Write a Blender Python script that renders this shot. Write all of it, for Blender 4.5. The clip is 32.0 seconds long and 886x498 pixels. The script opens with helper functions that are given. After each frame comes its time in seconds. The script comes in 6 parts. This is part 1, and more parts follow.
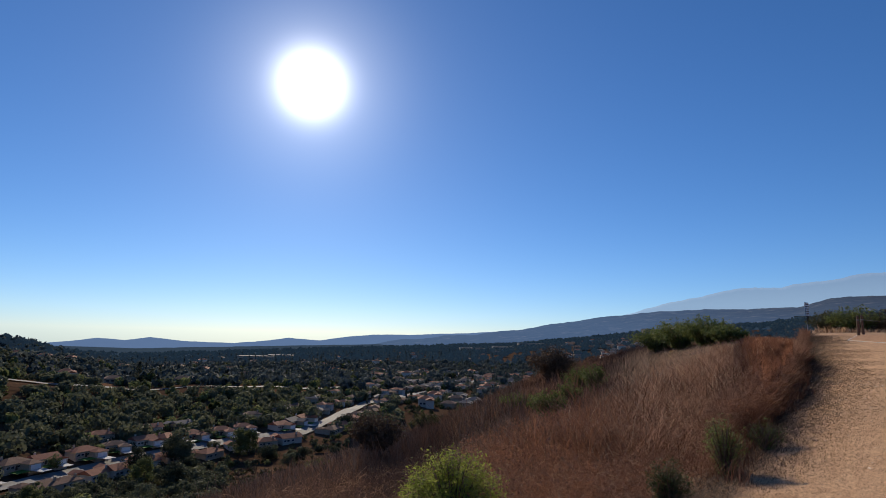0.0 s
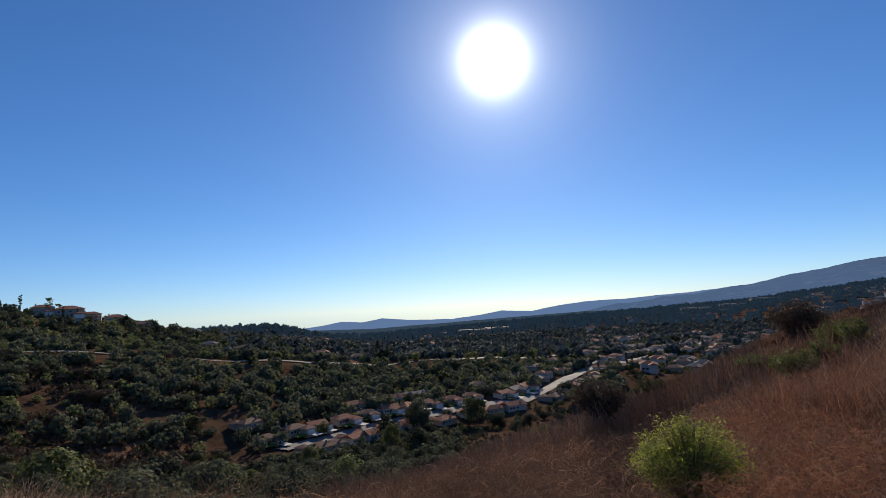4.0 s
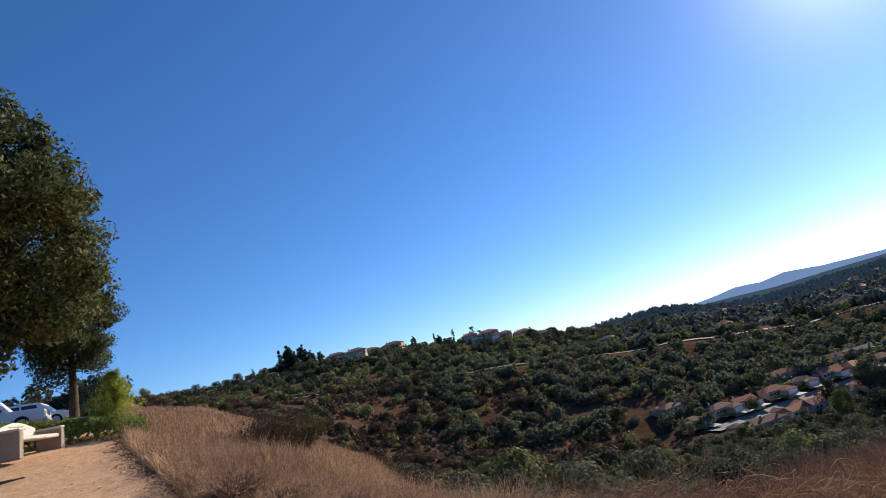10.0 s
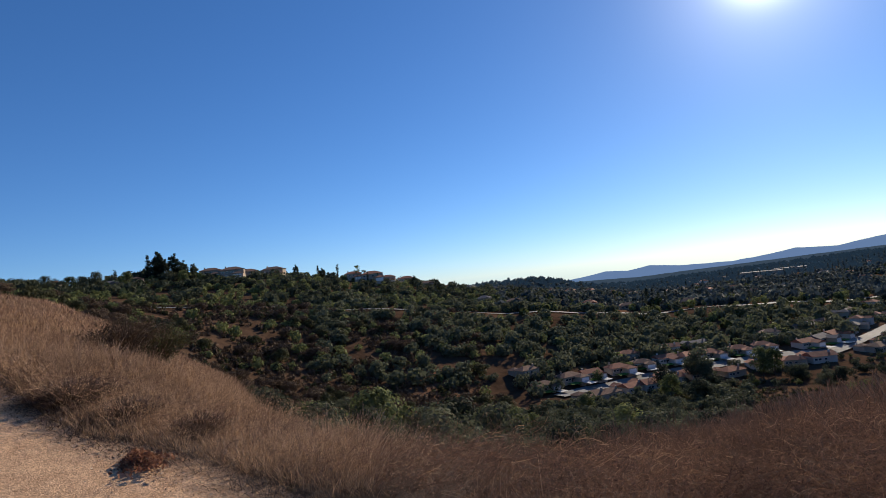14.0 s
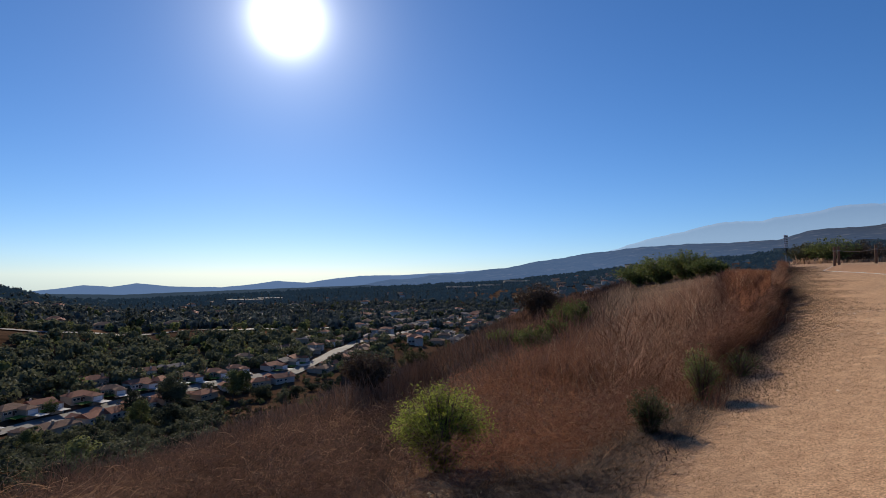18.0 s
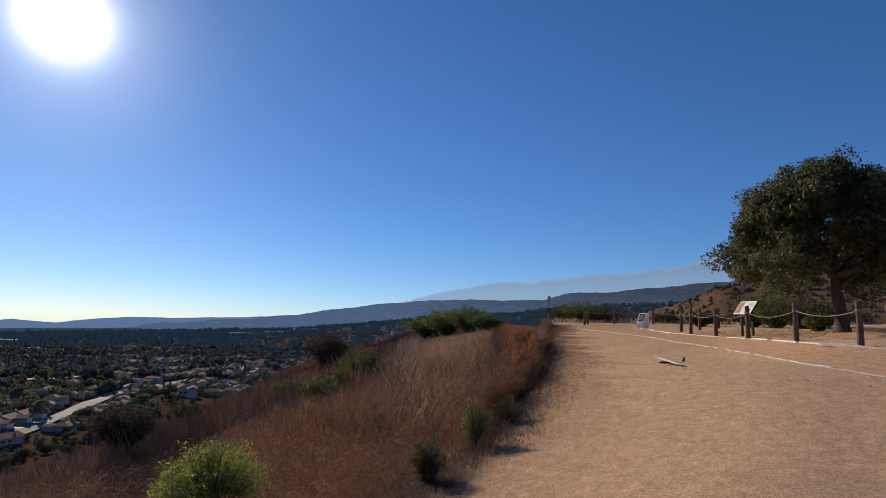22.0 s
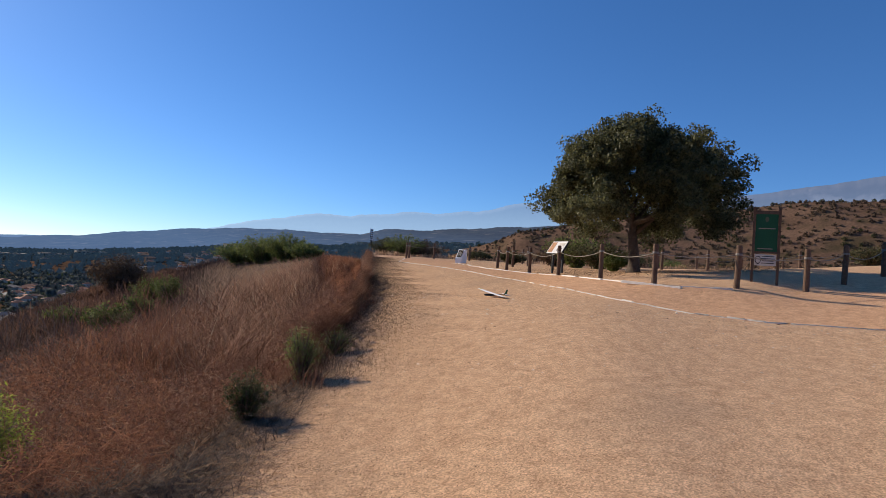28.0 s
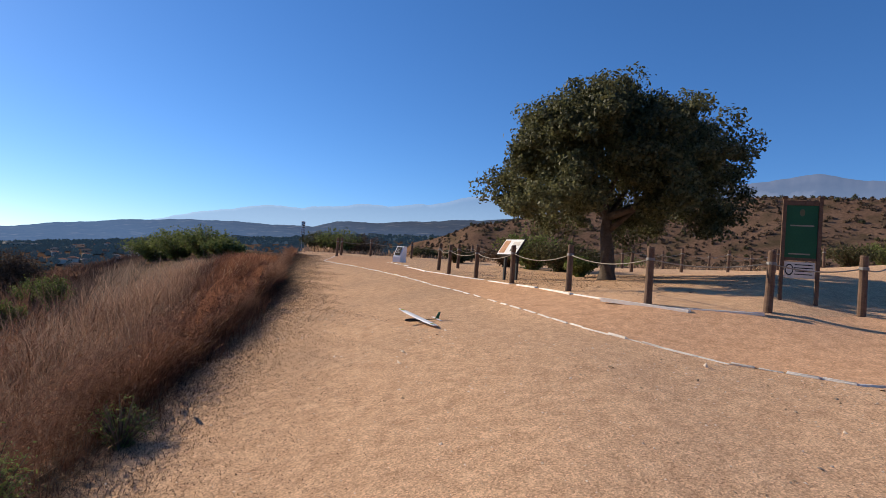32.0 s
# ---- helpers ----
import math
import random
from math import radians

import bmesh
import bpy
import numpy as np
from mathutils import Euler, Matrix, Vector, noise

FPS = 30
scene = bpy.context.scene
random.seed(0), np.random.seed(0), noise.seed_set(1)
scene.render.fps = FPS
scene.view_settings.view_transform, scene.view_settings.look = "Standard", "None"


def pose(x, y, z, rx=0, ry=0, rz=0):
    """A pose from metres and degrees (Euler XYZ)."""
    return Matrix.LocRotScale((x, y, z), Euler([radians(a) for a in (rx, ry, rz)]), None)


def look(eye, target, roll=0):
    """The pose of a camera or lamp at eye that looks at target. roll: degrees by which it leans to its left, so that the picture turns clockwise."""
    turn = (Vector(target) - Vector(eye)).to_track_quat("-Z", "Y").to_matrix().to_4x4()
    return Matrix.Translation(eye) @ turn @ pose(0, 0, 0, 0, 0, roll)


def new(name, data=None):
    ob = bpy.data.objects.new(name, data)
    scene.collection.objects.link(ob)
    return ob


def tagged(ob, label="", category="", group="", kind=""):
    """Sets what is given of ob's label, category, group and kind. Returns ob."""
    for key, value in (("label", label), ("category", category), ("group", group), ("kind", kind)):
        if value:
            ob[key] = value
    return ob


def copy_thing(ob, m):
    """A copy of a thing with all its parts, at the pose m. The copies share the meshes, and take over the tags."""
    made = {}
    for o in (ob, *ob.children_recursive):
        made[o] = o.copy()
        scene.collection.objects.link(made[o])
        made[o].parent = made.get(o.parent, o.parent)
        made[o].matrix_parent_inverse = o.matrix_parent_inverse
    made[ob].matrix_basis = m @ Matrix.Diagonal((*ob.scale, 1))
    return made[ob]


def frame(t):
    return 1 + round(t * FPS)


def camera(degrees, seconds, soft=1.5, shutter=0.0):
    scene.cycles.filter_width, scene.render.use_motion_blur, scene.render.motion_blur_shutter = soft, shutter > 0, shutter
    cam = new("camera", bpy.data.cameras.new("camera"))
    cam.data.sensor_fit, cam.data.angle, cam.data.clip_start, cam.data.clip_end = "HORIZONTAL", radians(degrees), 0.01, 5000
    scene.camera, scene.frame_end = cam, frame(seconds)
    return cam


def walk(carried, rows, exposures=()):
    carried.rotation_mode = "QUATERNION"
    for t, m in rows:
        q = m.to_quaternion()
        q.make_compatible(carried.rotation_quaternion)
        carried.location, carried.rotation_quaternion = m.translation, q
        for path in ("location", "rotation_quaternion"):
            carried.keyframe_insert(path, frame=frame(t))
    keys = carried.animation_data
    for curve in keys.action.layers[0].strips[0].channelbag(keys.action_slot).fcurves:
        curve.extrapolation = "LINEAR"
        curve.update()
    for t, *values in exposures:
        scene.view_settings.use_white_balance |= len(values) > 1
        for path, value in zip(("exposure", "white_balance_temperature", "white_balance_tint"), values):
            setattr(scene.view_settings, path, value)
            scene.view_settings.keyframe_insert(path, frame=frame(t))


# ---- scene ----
cam = camera(76.2, 32.0, soft=0.75)
ROWS = [
    (0, pose(0.000, 0.000, 1.250, 98.57, -1.21, -0.10)),
    (0.5, pose(0.000, 0.000, 1.250, 97.87, -0.59, 1.88)),
    (1, pose(0.000, 0.000, 1.250, 97.23, -0.23, 3.65)),
    (1.5, pose(0.000, 0.000, 1.250, 96.75, 0.10, 4.99)),
    (2, pose(0.000, 0.000, 1.250, 96.66, 0.39, 6.41)),
    (2.5, pose(0.000, 0.000, 1.250, 96.73, 0.55, 7.31)),
    (4.5, pose(0.000, 0.000, 1.250, 95.85, 5.61, 29.77)),
    (5, pose(0.000, 0.000, 1.250, 97.95, 8.33, 40.33)),
    (5.5, pose(0.000, 0.000, 1.250, 100.13, 9.47, 48.25)),
    (6, pose(0.000, 0.000, 1.250, 101.20, 9.59, 53.27)),
    (6.5, pose(0.000, 0.000, 1.250, 100.94, 9.47, 55.10)),
    (7, pose(0.000, 0.000, 1.250, 100.07, 9.33, 56.14)),
    (7.5, pose(0.000, 0.000, 1.250, 99.28, 9.25, 57.33)),
    (8, pose(0.000, 0.000, 1.250, 97.72, 8.74, 61.10)),
    (8.2, pose(0.000, 0.000, 1.250, 97.40, 7.60, 70.60)),
    (8.4, pose(0.000, 0.000, 1.250, 97.30, 7.60, 76.20)),
    (8.5, pose(0.000, 0.000, 1.250, 98.67, 10.09, 74.37)),
    (9, pose(0.000, 0.000, 1.250, 101.83, 16.66, 62.25)),
    (9.5, pose(0.000, 0.000, 1.250, 101.60, 16.70, 60.32)),
    (10, pose(0.000, 0.000, 1.250, 101.24, 15.91, 59.20)),
    (10.5, pose(0.000, 0.000, 1.250, 100.29, 14.23, 58.28)),
    (11, pose(0.000, 0.000, 1.250, 98.62, 12.26, 56.76)),
    (11.5, pose(0.000, 0.000, 1.250, 96.94, 10.51, 54.64)),
    (12, pose(0.000, 0.000, 1.250, 95.88, 9.31, 52.77)),
    (12.5, pose(0.000, 0.000, 1.250, 95.68, 8.63, 51.53)),
    (13, pose(0.000, 0.000, 1.250, 95.14, 8.38, 49.91)),
    (13.5, pose(0.000, 0.000, 1.250, 94.32, 7.72, 48.83)),
    (15.5, pose(0.000, 0.000, 1.250, 90.53, 0.02, 36.89)),
    (16, pose(0.000, 0.000, 1.250, 92.31, 1.60, 26.14)),
    (16.5, pose(0.000, 0.000, 1.250, 92.66, 1.02, 13.04)),
    (17, pose(0.000, 0.000, 1.250, 92.57, 1.25, 3.84)),
    (17.5, pose(0.000, 0.000, 1.250, 92.27, 1.15, 0.79)),
    (18, pose(0.000, 0.000, 1.250, 92.51, 0.08, -1.41)),
    (18.5, pose(0.000, 0.000, 1.250, 93.47, -1.51, -3.85)),
    (19, pose(0.000, 0.000, 1.250, 94.69, -2.37, -8.82)),
    (19.5, pose(0.000, 0.000, 1.250, 95.92, -2.84, -14.94)),
    (20, pose(0.000, 0.000, 1.250, 97.40, -3.55, -16.25)),
    (20.5, pose(0.000, 0.000, 1.250, 98.43, -3.75, -18.26)),
    (21, pose(0.000, 0.000, 1.250, 98.85, -3.20, -19.96)),
    (21.5, pose(0.000, 0.000, 1.250, 98.48, -2.49, -21.19)),
    (22, pose(0.000, 0.000, 1.250, 97.77, -2.06, -22.19)),
    (22.5, pose(0.000, 0.000, 1.250, 96.96, -1.91, -22.57)),
    (23, pose(0.000, 0.000, 1.250, 96.19, -1.37, -22.23)),
    (23.5, pose(0.000, 0.000, 1.250, 95.23, -0.81, -21.28)),
    (24, pose(0.000, 0.000, 1.250, 94.60, -0.79, -20.44)),
    (24.5, pose(0.000, 0.000, 1.250, 94.32, -1.98, -20.13)),
    (25, pose(0.000, 0.000, 1.250, 94.25, -3.27, -21.82)),
    (25.5, pose(0.000, 0.000, 1.250, 94.24, -4.00, -24.71)),
    (26, pose(0.000, 0.000, 1.250, 94.02, -4.20, -28.85)),
    (26.5, pose(0.000, 0.000, 1.250, 93.69, -4.43, -33.67)),
    (28.5, pose(0.438, 1.477, 1.050, 92.14, -4.31, -41.62)),
    (29, pose(0.830, 1.798, 1.108, 92.63, -4.33, -42.64)),
    (29.5, pose(1.257, 2.244, 1.168, 91.54, -4.35, -43.73)),
    (30, pose(1.908, 2.667, 1.267, 88.34, -4.18, -45.36)),
    (30.5, pose(2.556, 3.128, 1.308, 89.79, -4.94, -45.41)),
    (31, pose(3.043, 3.438, 1.407, 91.69, -4.96, -44.55)),
    (31.5, pose(3.516, 3.784, 1.486, 92.61, -4.62, -44.23)),
    (32, pose(4.170, 4.232, 1.560, 91.74, -4.39, -45.35)),
]
walk(cam, ROWS, exposures=[(0, 0.02), (2.5, 0.04), (4.5, 0.08), (6, 0.20), (7, 0.45), (8, 0.52), (9, 0.84), (10, 0.60), (12, 0.38), (13.2, 0.26), (16, 0.22), (18, 0.03), (21, -0.02), (24, 0.04), (26, 0.23), (29, 0.45), (31, 0.52), (32, 0.47)])

# ---------------------------------------------------------------- world, sun
SUN_AZ, SUN_EL = 14.2, 23.9          # degrees left of +y, degrees up
world = bpy.data.worlds.new("sky")
scene.world = world
world.use_nodes = True
wn = world.node_tree
wn.nodes.clear()
sky = wn.nodes.new("ShaderNodeTexSky")
sky.sky_type = "NISHITA"
sky.sun_elevation = radians(SUN_EL)
sky.sun_rotation = radians(-SUN_AZ)
sky.sun_disc = False
sky.altitude = 1500
sky.air_density = 0.9
sky.dust_density = 0.35
sky.ozone_density = 4.0
bg = wn.nodes.new("ShaderNodeBackground")
bg.inputs["Strength"].default_value = 0.106
wo = wn.nodes.new("ShaderNodeOutputWorld")
tint = wn.nodes.new("ShaderNodeHueSaturation")   # clear dry air: a deeper blue away from the sun
tint.inputs["Saturation"].default_value = 1.19
warm = wn.nodes.new("ShaderNodeMix")
warm.data_type, warm.blend_type = "RGBA", "MULTIPLY"
warm.inputs[0].default_value = 1.0
warm.inputs[7].default_value = (0.82, 0.98, 1.21, 1)
soft = wn.nodes.new("ShaderNodeGamma")          # haze evens the sky out between the horizon and overhead
soft.inputs["Gamma"].default_value = 0.86
wn.links.new(sky.outputs[0], soft.inputs["Color"])
wn.links.new(soft.outputs[0], tint.inputs["Color"])
wn.links.new(tint.outputs[0], warm.inputs[6])
# the sun itself, with the bright air close round it
_a, _e = radians(SUN_AZ), radians(SUN_EL)
SUN_DIR = Vector((-math.sin(_a) * math.cos(_e), math.cos(_a) * math.cos(_e), math.sin(_e)))
spot = wn.nodes.new("ShaderNodeTexCoord")
near = wn.nodes.new("ShaderNodeVectorMath")
near.operation = "DOT_PRODUCT"
near.inputs[1].default_value = SUN_DIR
wn.links.new(spot.outputs["Generated"], near.inputs[0])
up = wn.nodes.new("ShaderNodeMath")
up.operation = "MAXIMUM"
up.inputs[1].default_value = 0.0
wn.links.new(near.outputs["Value"], up.inputs[0])
lit = warm.outputs[2]
for power, gain in ((1000.0, 24.0), (150.0, 3.0)):
    pw = wn.nodes.new("ShaderNodeMath")
    pw.operation = "POWER"
    pw.inputs[1].default_value = power
    wn.links.new(up.outputs[0], pw.inputs[0])
    ad = wn.nodes.new("ShaderNodeVectorMath")
    ad.operation = "MULTIPLY_ADD"
    ad.inputs[1].default_value = (gain, gain * 0.97, gain * 0.92)
    wn.links.new(pw.outputs[0], ad.inputs[0])
    wn.links.new(lit, ad.inputs[2])
    lit = ad.outputs[0]
wn.links.new(lit, bg.inputs["Color"])
wn.links.new(bg.outputs[0], wo.inputs["Surface"])

sun_data = bpy.data.lights.new("sun", "SUN")
sun_data.energy = 5.0
sun_data.angle = radians(0.6)
sun_data.color = (1.0, 0.85, 0.66)
sun = new("sun", sun_data)
sun.matrix_world = look(SUN_DIR * 50, (0, 0, 0))
scene.view_settings.exposure = 0.0


# ---------------------------------------------------------------- materials
def material(name, low, high, scale=4.0, rough=0.9, bump=0.3, fine=60.0, island=0.0, obj=0.0, metal=0.0, spec=0.12,
             translucent=0.0, stain=None, detail=6.0, dist=0.02, speck=None, matt=0.0):
    """Procedural surface: two colours mixed by noise at two scales, fine relief, optional stain and per-piece variation."""
    m = bpy.data.materials.new(name)
    m.use_nodes = True
    nt = m.node_tree
    nd, ln = nt.nodes, nt.links
    nd.clear()
    out = nd.new("ShaderNodeOutputMaterial")
    b = nd.new("ShaderNodeBsdfPrincipled")
    tc = nd.new("ShaderNodeTexCoord")
    geo = nd.new("ShaderNodeNewGeometry")
    pos = geo.outputs["Position"] if obj == 0.0 or island else tc.outputs["Object"]
    n1 = nd.new("ShaderNodeTexNoise")
    n1.inputs["Scale"].default_value, n1.inputs["Detail"].default_value = scale, detail
    n2 = nd.new("ShaderNodeTexNoise")
    n2.inputs["Scale"].default_value, n2.inputs["Detail"].default_value = fine, 3.0
    ln.new(pos, n1.inputs["Vector"])
    ln.new(pos, n2.inputs["Vector"])
    add = nd.new("ShaderNodeMath")
    add.operation = "ADD"
    ln.new(n1.outputs["Fac"], add.inputs[0])
    ln.new(n2.outputs["Fac"], add.inputs[1])
    src = add.outputs[0]
    if island or obj:
        rnd = geo.outputs["Random Per Island"]
        if obj:
            oi = nd.new("ShaderNodeObjectInfo")
            rnd = oi.outputs["Random"]
            if island:
                both = nd.new("ShaderNodeMath")
                both.operation = "MULTIPLY_ADD"
                ln.new(rnd, both.inputs[0])
                both.inputs[1].default_value = obj / island
                both.inputs[2].default_value = -0.5 * obj / island
                sm = nd.new("ShaderNodeMath")
                sm.operation = "ADD"
                ln.new(geo.outputs["Random Per Island"], sm.inputs[0])
                ln.new(both.outputs[0], sm.inputs[1])
                rnd = sm.outputs[0]
        ma = nd.new("ShaderNodeMath")
        ma.operation = "MULTIPLY_ADD"
        ln.new(rnd, ma.inputs[0])
        k = 1.4 * (island or obj)
        ma.inputs[1].default_value = k
        ma.inputs[2].default_value = -k / 2
        a2 = nd.new("ShaderNodeMath")
        a2.operation = "ADD"
        ln.new(src, a2.inputs[0])
        ln.new(ma.outputs[0], a2.inputs[1])
        src = a2.outputs[0]
    ramp = nd.new("ShaderNodeMapRange")
    ramp.inputs["From Min"].default_value, ramp.inputs["From Max"].default_value = 0.62, 1.38
    ln.new(src, ramp.inputs["Value"])
    mix = nd.new("ShaderNodeMix")
    mix.data_type = "RGBA"
    mix.inputs[6].default_value, mix.inputs[7].default_value = (*low, 1), (*high, 1)
    ln.new(ramp.outputs[0], mix.inputs[0])
    col = mix.outputs[2]
    if stain:
        n3 = nd.new("ShaderNodeTexNoise")
        n3.inputs["Scale"].default_value, n3.inputs["Detail"].default_value = stain[1], 5.0
        ln.new(pos, n3.inputs["Vector"])
        r3 = nd.new("ShaderNodeMapRange")
        r3.inputs["From Min"].default_value, r3.inputs["From Max"].default_value = stain[2], stain[2] + 0.15
        r3.inputs["To Max"].default_value = stain[3]
        ln.new(n3.outputs["Fac"], r3.inputs["Value"])
        m3 = nd.new("ShaderNodeMix")
        m3.data_type = "RGBA"
        m3.inputs[7].default_value = (*stain[0], 1)
        ln.new(col, m3.inputs[6])
        ln.new(r3.outputs[0], m3.inputs[0])
        col = m3.outputs[2]
    if speck:
        vo = nd.new("ShaderNodeTexVoronoi")
        vo.inputs["Scale"].default_value = speck[0]
        ln.new(pos, vo.inputs["Vector"])
        sep = nd.new("ShaderNodeSeparateColor")
        ln.new(vo.outputs["Color"], sep.inputs[0])
        rr = nd.new("ShaderNodeMapRange")
        rr.inputs["To Min"].default_value, rr.inputs["To Max"].default_value = speck[1], speck[2]
        ln.new(sep.outputs[0], rr.inputs["Value"])
        mm = nd.new("ShaderNodeMix")
        mm.data_type, mm.blend_type = "RGBA", "MULTIPLY"
        mm.inputs[0].default_value = 1.0
        ln.new(col, mm.inputs[6])
        ln.new(rr.outputs[0], mm.inputs[7])
        col = mm.outputs[2]
    ln.new(col, b.inputs["Base Color"])
    b.inputs["Roughness"].default_value = rough
    b.inputs["Metallic"].default_value = metal
    b.inputs["Specular IOR Level"].default_value = spec
    b.inputs["Diffuse Roughness"].default_value = matt
    if bump:
        bp = nd.new("ShaderNodeBump")
        bp.inputs["Strength"].default_value, bp.inputs["Distance"].default_value = bump, dist
        ln.new(add.outputs[0], bp.inputs["Height"])
        ln.new(bp.outputs[0], b.inputs["Normal"])
    surf = b.outputs[0]
    if translucent:
        tr = nd.new("ShaderNodeBsdfTranslucent")
        ln.new(col, tr.inputs["Color"])
        ms = nd.new("ShaderNodeMixShader")
        ms.inputs[0].default_value = translucent
        ln.new(surf, ms.inputs[1])
        ln.new(tr.outputs[0], ms.inputs[2])
        surf = ms.outputs[0]
    ln.new(surf, out.inputs["Surface"])
    return m


M = {}
M["trail"] = material("trail_gravel", (0.475, 0.286, 0.165), (0.785, 0.520, 0.318), 5.0, 1.0, 0.56, 60.0, spec=0.0, matt=0.26,
                      stain=((0.42, 0.29, 0.19), 0.35, 0.56, 0.35), dist=0.016, speck=(62.0, 0.60, 1.16))
M["path"] = material("orange_path", (0.48, 0.27, 0.145), (0.78, 0.48, 0.29), 5.0, 1.0, 0.5, 50.0, dist=0.02, speck=(40.0, 0.75, 1.1), spec=0.0, matt=0.3)
M["hillside"] = material("dry_hillside", (0.11, 0.062, 0.042), (0.23, 0.135, 0.09), 0.12, 1.0, 0.8, 3.0,
                         stain=((0.05, 0.055, 0.025), 0.06, 0.52, 0.6), spec=0.0, dist=0.2)
M["brownhill"] = material("brown_hill", (0.075, 0.046, 0.033), (0.175, 0.110, 0.075), 0.06, 1.0, 0.8, 1.2,
                          stain=((0.045, 0.04, 0.022), 0.09, 0.52, 0.7), spec=0.0, dist=0.3)
M["valley"] = material("valley_ground", (0.050, 0.032, 0.021), (0.120, 0.074, 0.048), 0.02, 1.0, 0.6, 0.25,
                       stain=((0.20, 0.105, 0.065), 0.018, 0.54, 0.8), spec=0.0, dist=1.0)
M["asphalt"] = material("asphalt", (0.035, 0.035, 0.037), (0.07, 0.07, 0.072), 0.5, 0.85, 0.2, 60.0)
M["street"] = material("worn_street", (0.12, 0.12, 0.12), (0.20, 0.195, 0.19), 0.1, 0.8, 0.1, 2.0)
M["concrete"] = material("concrete", (0.50, 0.46, 0.41), (0.66, 0.62, 0.56), 1.6, 0.85, 0.15, 40.0)
M["aggregate"] = material("pebble_concrete", (0.22, 0.18, 0.15), (0.42, 0.36, 0.30), 30.0, 0.9, 0.5, 90.0)
M["wood"] = material("dark_wood", (0.065, 0.04, 0.028), (0.16, 0.105, 0.075), 9.0, 0.8, 0.4, 60.0, dist=0.005)
M["bark"] = material("bark", (0.038, 0.029, 0.023), (0.125, 0.096, 0.074), 7.0, 0.95, 1.0, 40.0, dist=0.03)
M["rope"] = material("rope", (0.19, 0.165, 0.13), (0.33, 0.295, 0.245), 30.0, 0.9, 0.4, 120.0)
M["metal"] = material("galvanised_metal", (0.32, 0.32, 0.33), (0.5, 0.5, 0.5), 20.0, 0.45, 0.1, 80.0, metal=0.8)
M["bronze"] = material("dark_bronze", (0.022, 0.017, 0.013), (0.05, 0.04, 0.03), 20.0, 0.7, 0.15, 80.0)
M["clamp"] = material("weathered_clamp", (0.13, 0.125, 0.12), (0.25, 0.24, 0.23), 20.0, 0.6, 0.1, 80.0, metal=0.5)
M["darkmetal"] = material("dark_metal", (0.02, 0.02, 0.02), (0.05, 0.05, 0.05), 20.0, 0.5, 0.1, 80.0, metal=0.4)
M["white"] = material("white_paint", (0.68, 0.68, 0.67), (0.80, 0.80, 0.79), 2.0, 0.5, 0.05, 60.0)
M["stone"] = material("white_stone", (0.60, 0.56, 0.50), (0.80, 0.76, 0.70), 6.0, 0.85, 0.4, 60.0)
M["green"] = material("green_board", (0.014, 0.070, 0.036), (0.022, 0.098, 0.050), 2.0, 0.45, 0.05, 40.0)
M["leaf_oak"] = material("oak_leaves", (0.040, 0.045, 0.020), (0.155, 0.155, 0.072), 0.5, 0.6, 0.0, 3.0, island=0.45, translucent=0.4, spec=0.2)
M["leaf_tree"] = material("tree_leaves", (0.030, 0.042, 0.016), (0.120, 0.135, 0.054), 0.4, 0.6, 0.0, 2.0, island=0.4, translucent=0.35)
M["leaf_dark"] = material("dark_foliage", (0.031, 0.040, 0.026), (0.125, 0.136, 0.084), 0.05, 0.9, 0.0, 1.0, island=0.3, obj=0.6, translucent=0.3)
M["leaf_light"] = material("light_foliage", (0.064, 0.080, 0.032), (0.215, 0.235, 0.095), 0.05, 0.9, 0.0, 1.0, island=0.4, obj=0.5, translucent=0.3)
M["leaf_bright"] = material("bright_shrub", (0.15, 0.19, 0.025), (0.42, 0.45, 0.09), 2.0, 0.7, 0.0, 6.0, island=0.5, translucent=0.45)
M["leaf_hedge"] = material("hedge_leaves", (0.085, 0.125, 0.03), (0.25, 0.30, 0.095), 1.0, 0.7, 0.0, 6.0, island=0.5, translucent=0.4)
M["leaf_olive"] = material("olive_shrub", (0.035, 0.04, 0.018), (0.11, 0.105, 0.05), 1.0, 0.8, 0.0, 6.0, island=0.5, translucent=0.25)
# valley leaves: the bluish paleness of distance haze is mixed into the colour
M["leaf_far"] = material("hazed_foliage", (0.048, 0.062, 0.060), (0.120, 0.142, 0.132), 0.02, 0.85, 0.0, 0.5, island=0.4, translucent=0.25)
M["leaf_rim"] = material("rim_shrub_leaves", (0.06, 0.085, 0.022), (0.19, 0.215, 0.07), 1.0, 0.75, 0.0, 4.0, island=0.5, translucent=0.3)
M["scrub"] = material("dry_scrub", (0.050, 0.036, 0.025), (0.160, 0.112, 0.075), 0.08, 0.9, 0.0, 1.0, island=0.4, translucent=0.15)
M["dry_red"] = material("rust_brush", (0.10, 0.044, 0.027), (0.34, 0.165, 0.10), 0.9, 0.85, 0.0, 8.0, island=0.55, translucent=0.35)
M["dry_far"] = material("dull_brush", (0.068, 0.040, 0.030), (0.25, 0.148, 0.102), 0.5, 0.9, 0.0, 5.0, island=0.5, translucent=0.24)
M["dry_straw"] = material("straw_grass", (0.17, 0.105, 0.068), (0.58, 0.395, 0.255), 0.9, 0.85, 0.0, 8.0, island=0.55, translucent=0.35)
M["twig"] = material("grey_twigs", (0.06, 0.042, 0.034), (0.22, 0.16, 0.12), 1.5, 0.9, 0.0, 8.0, island=0.5, translucent=0.1)

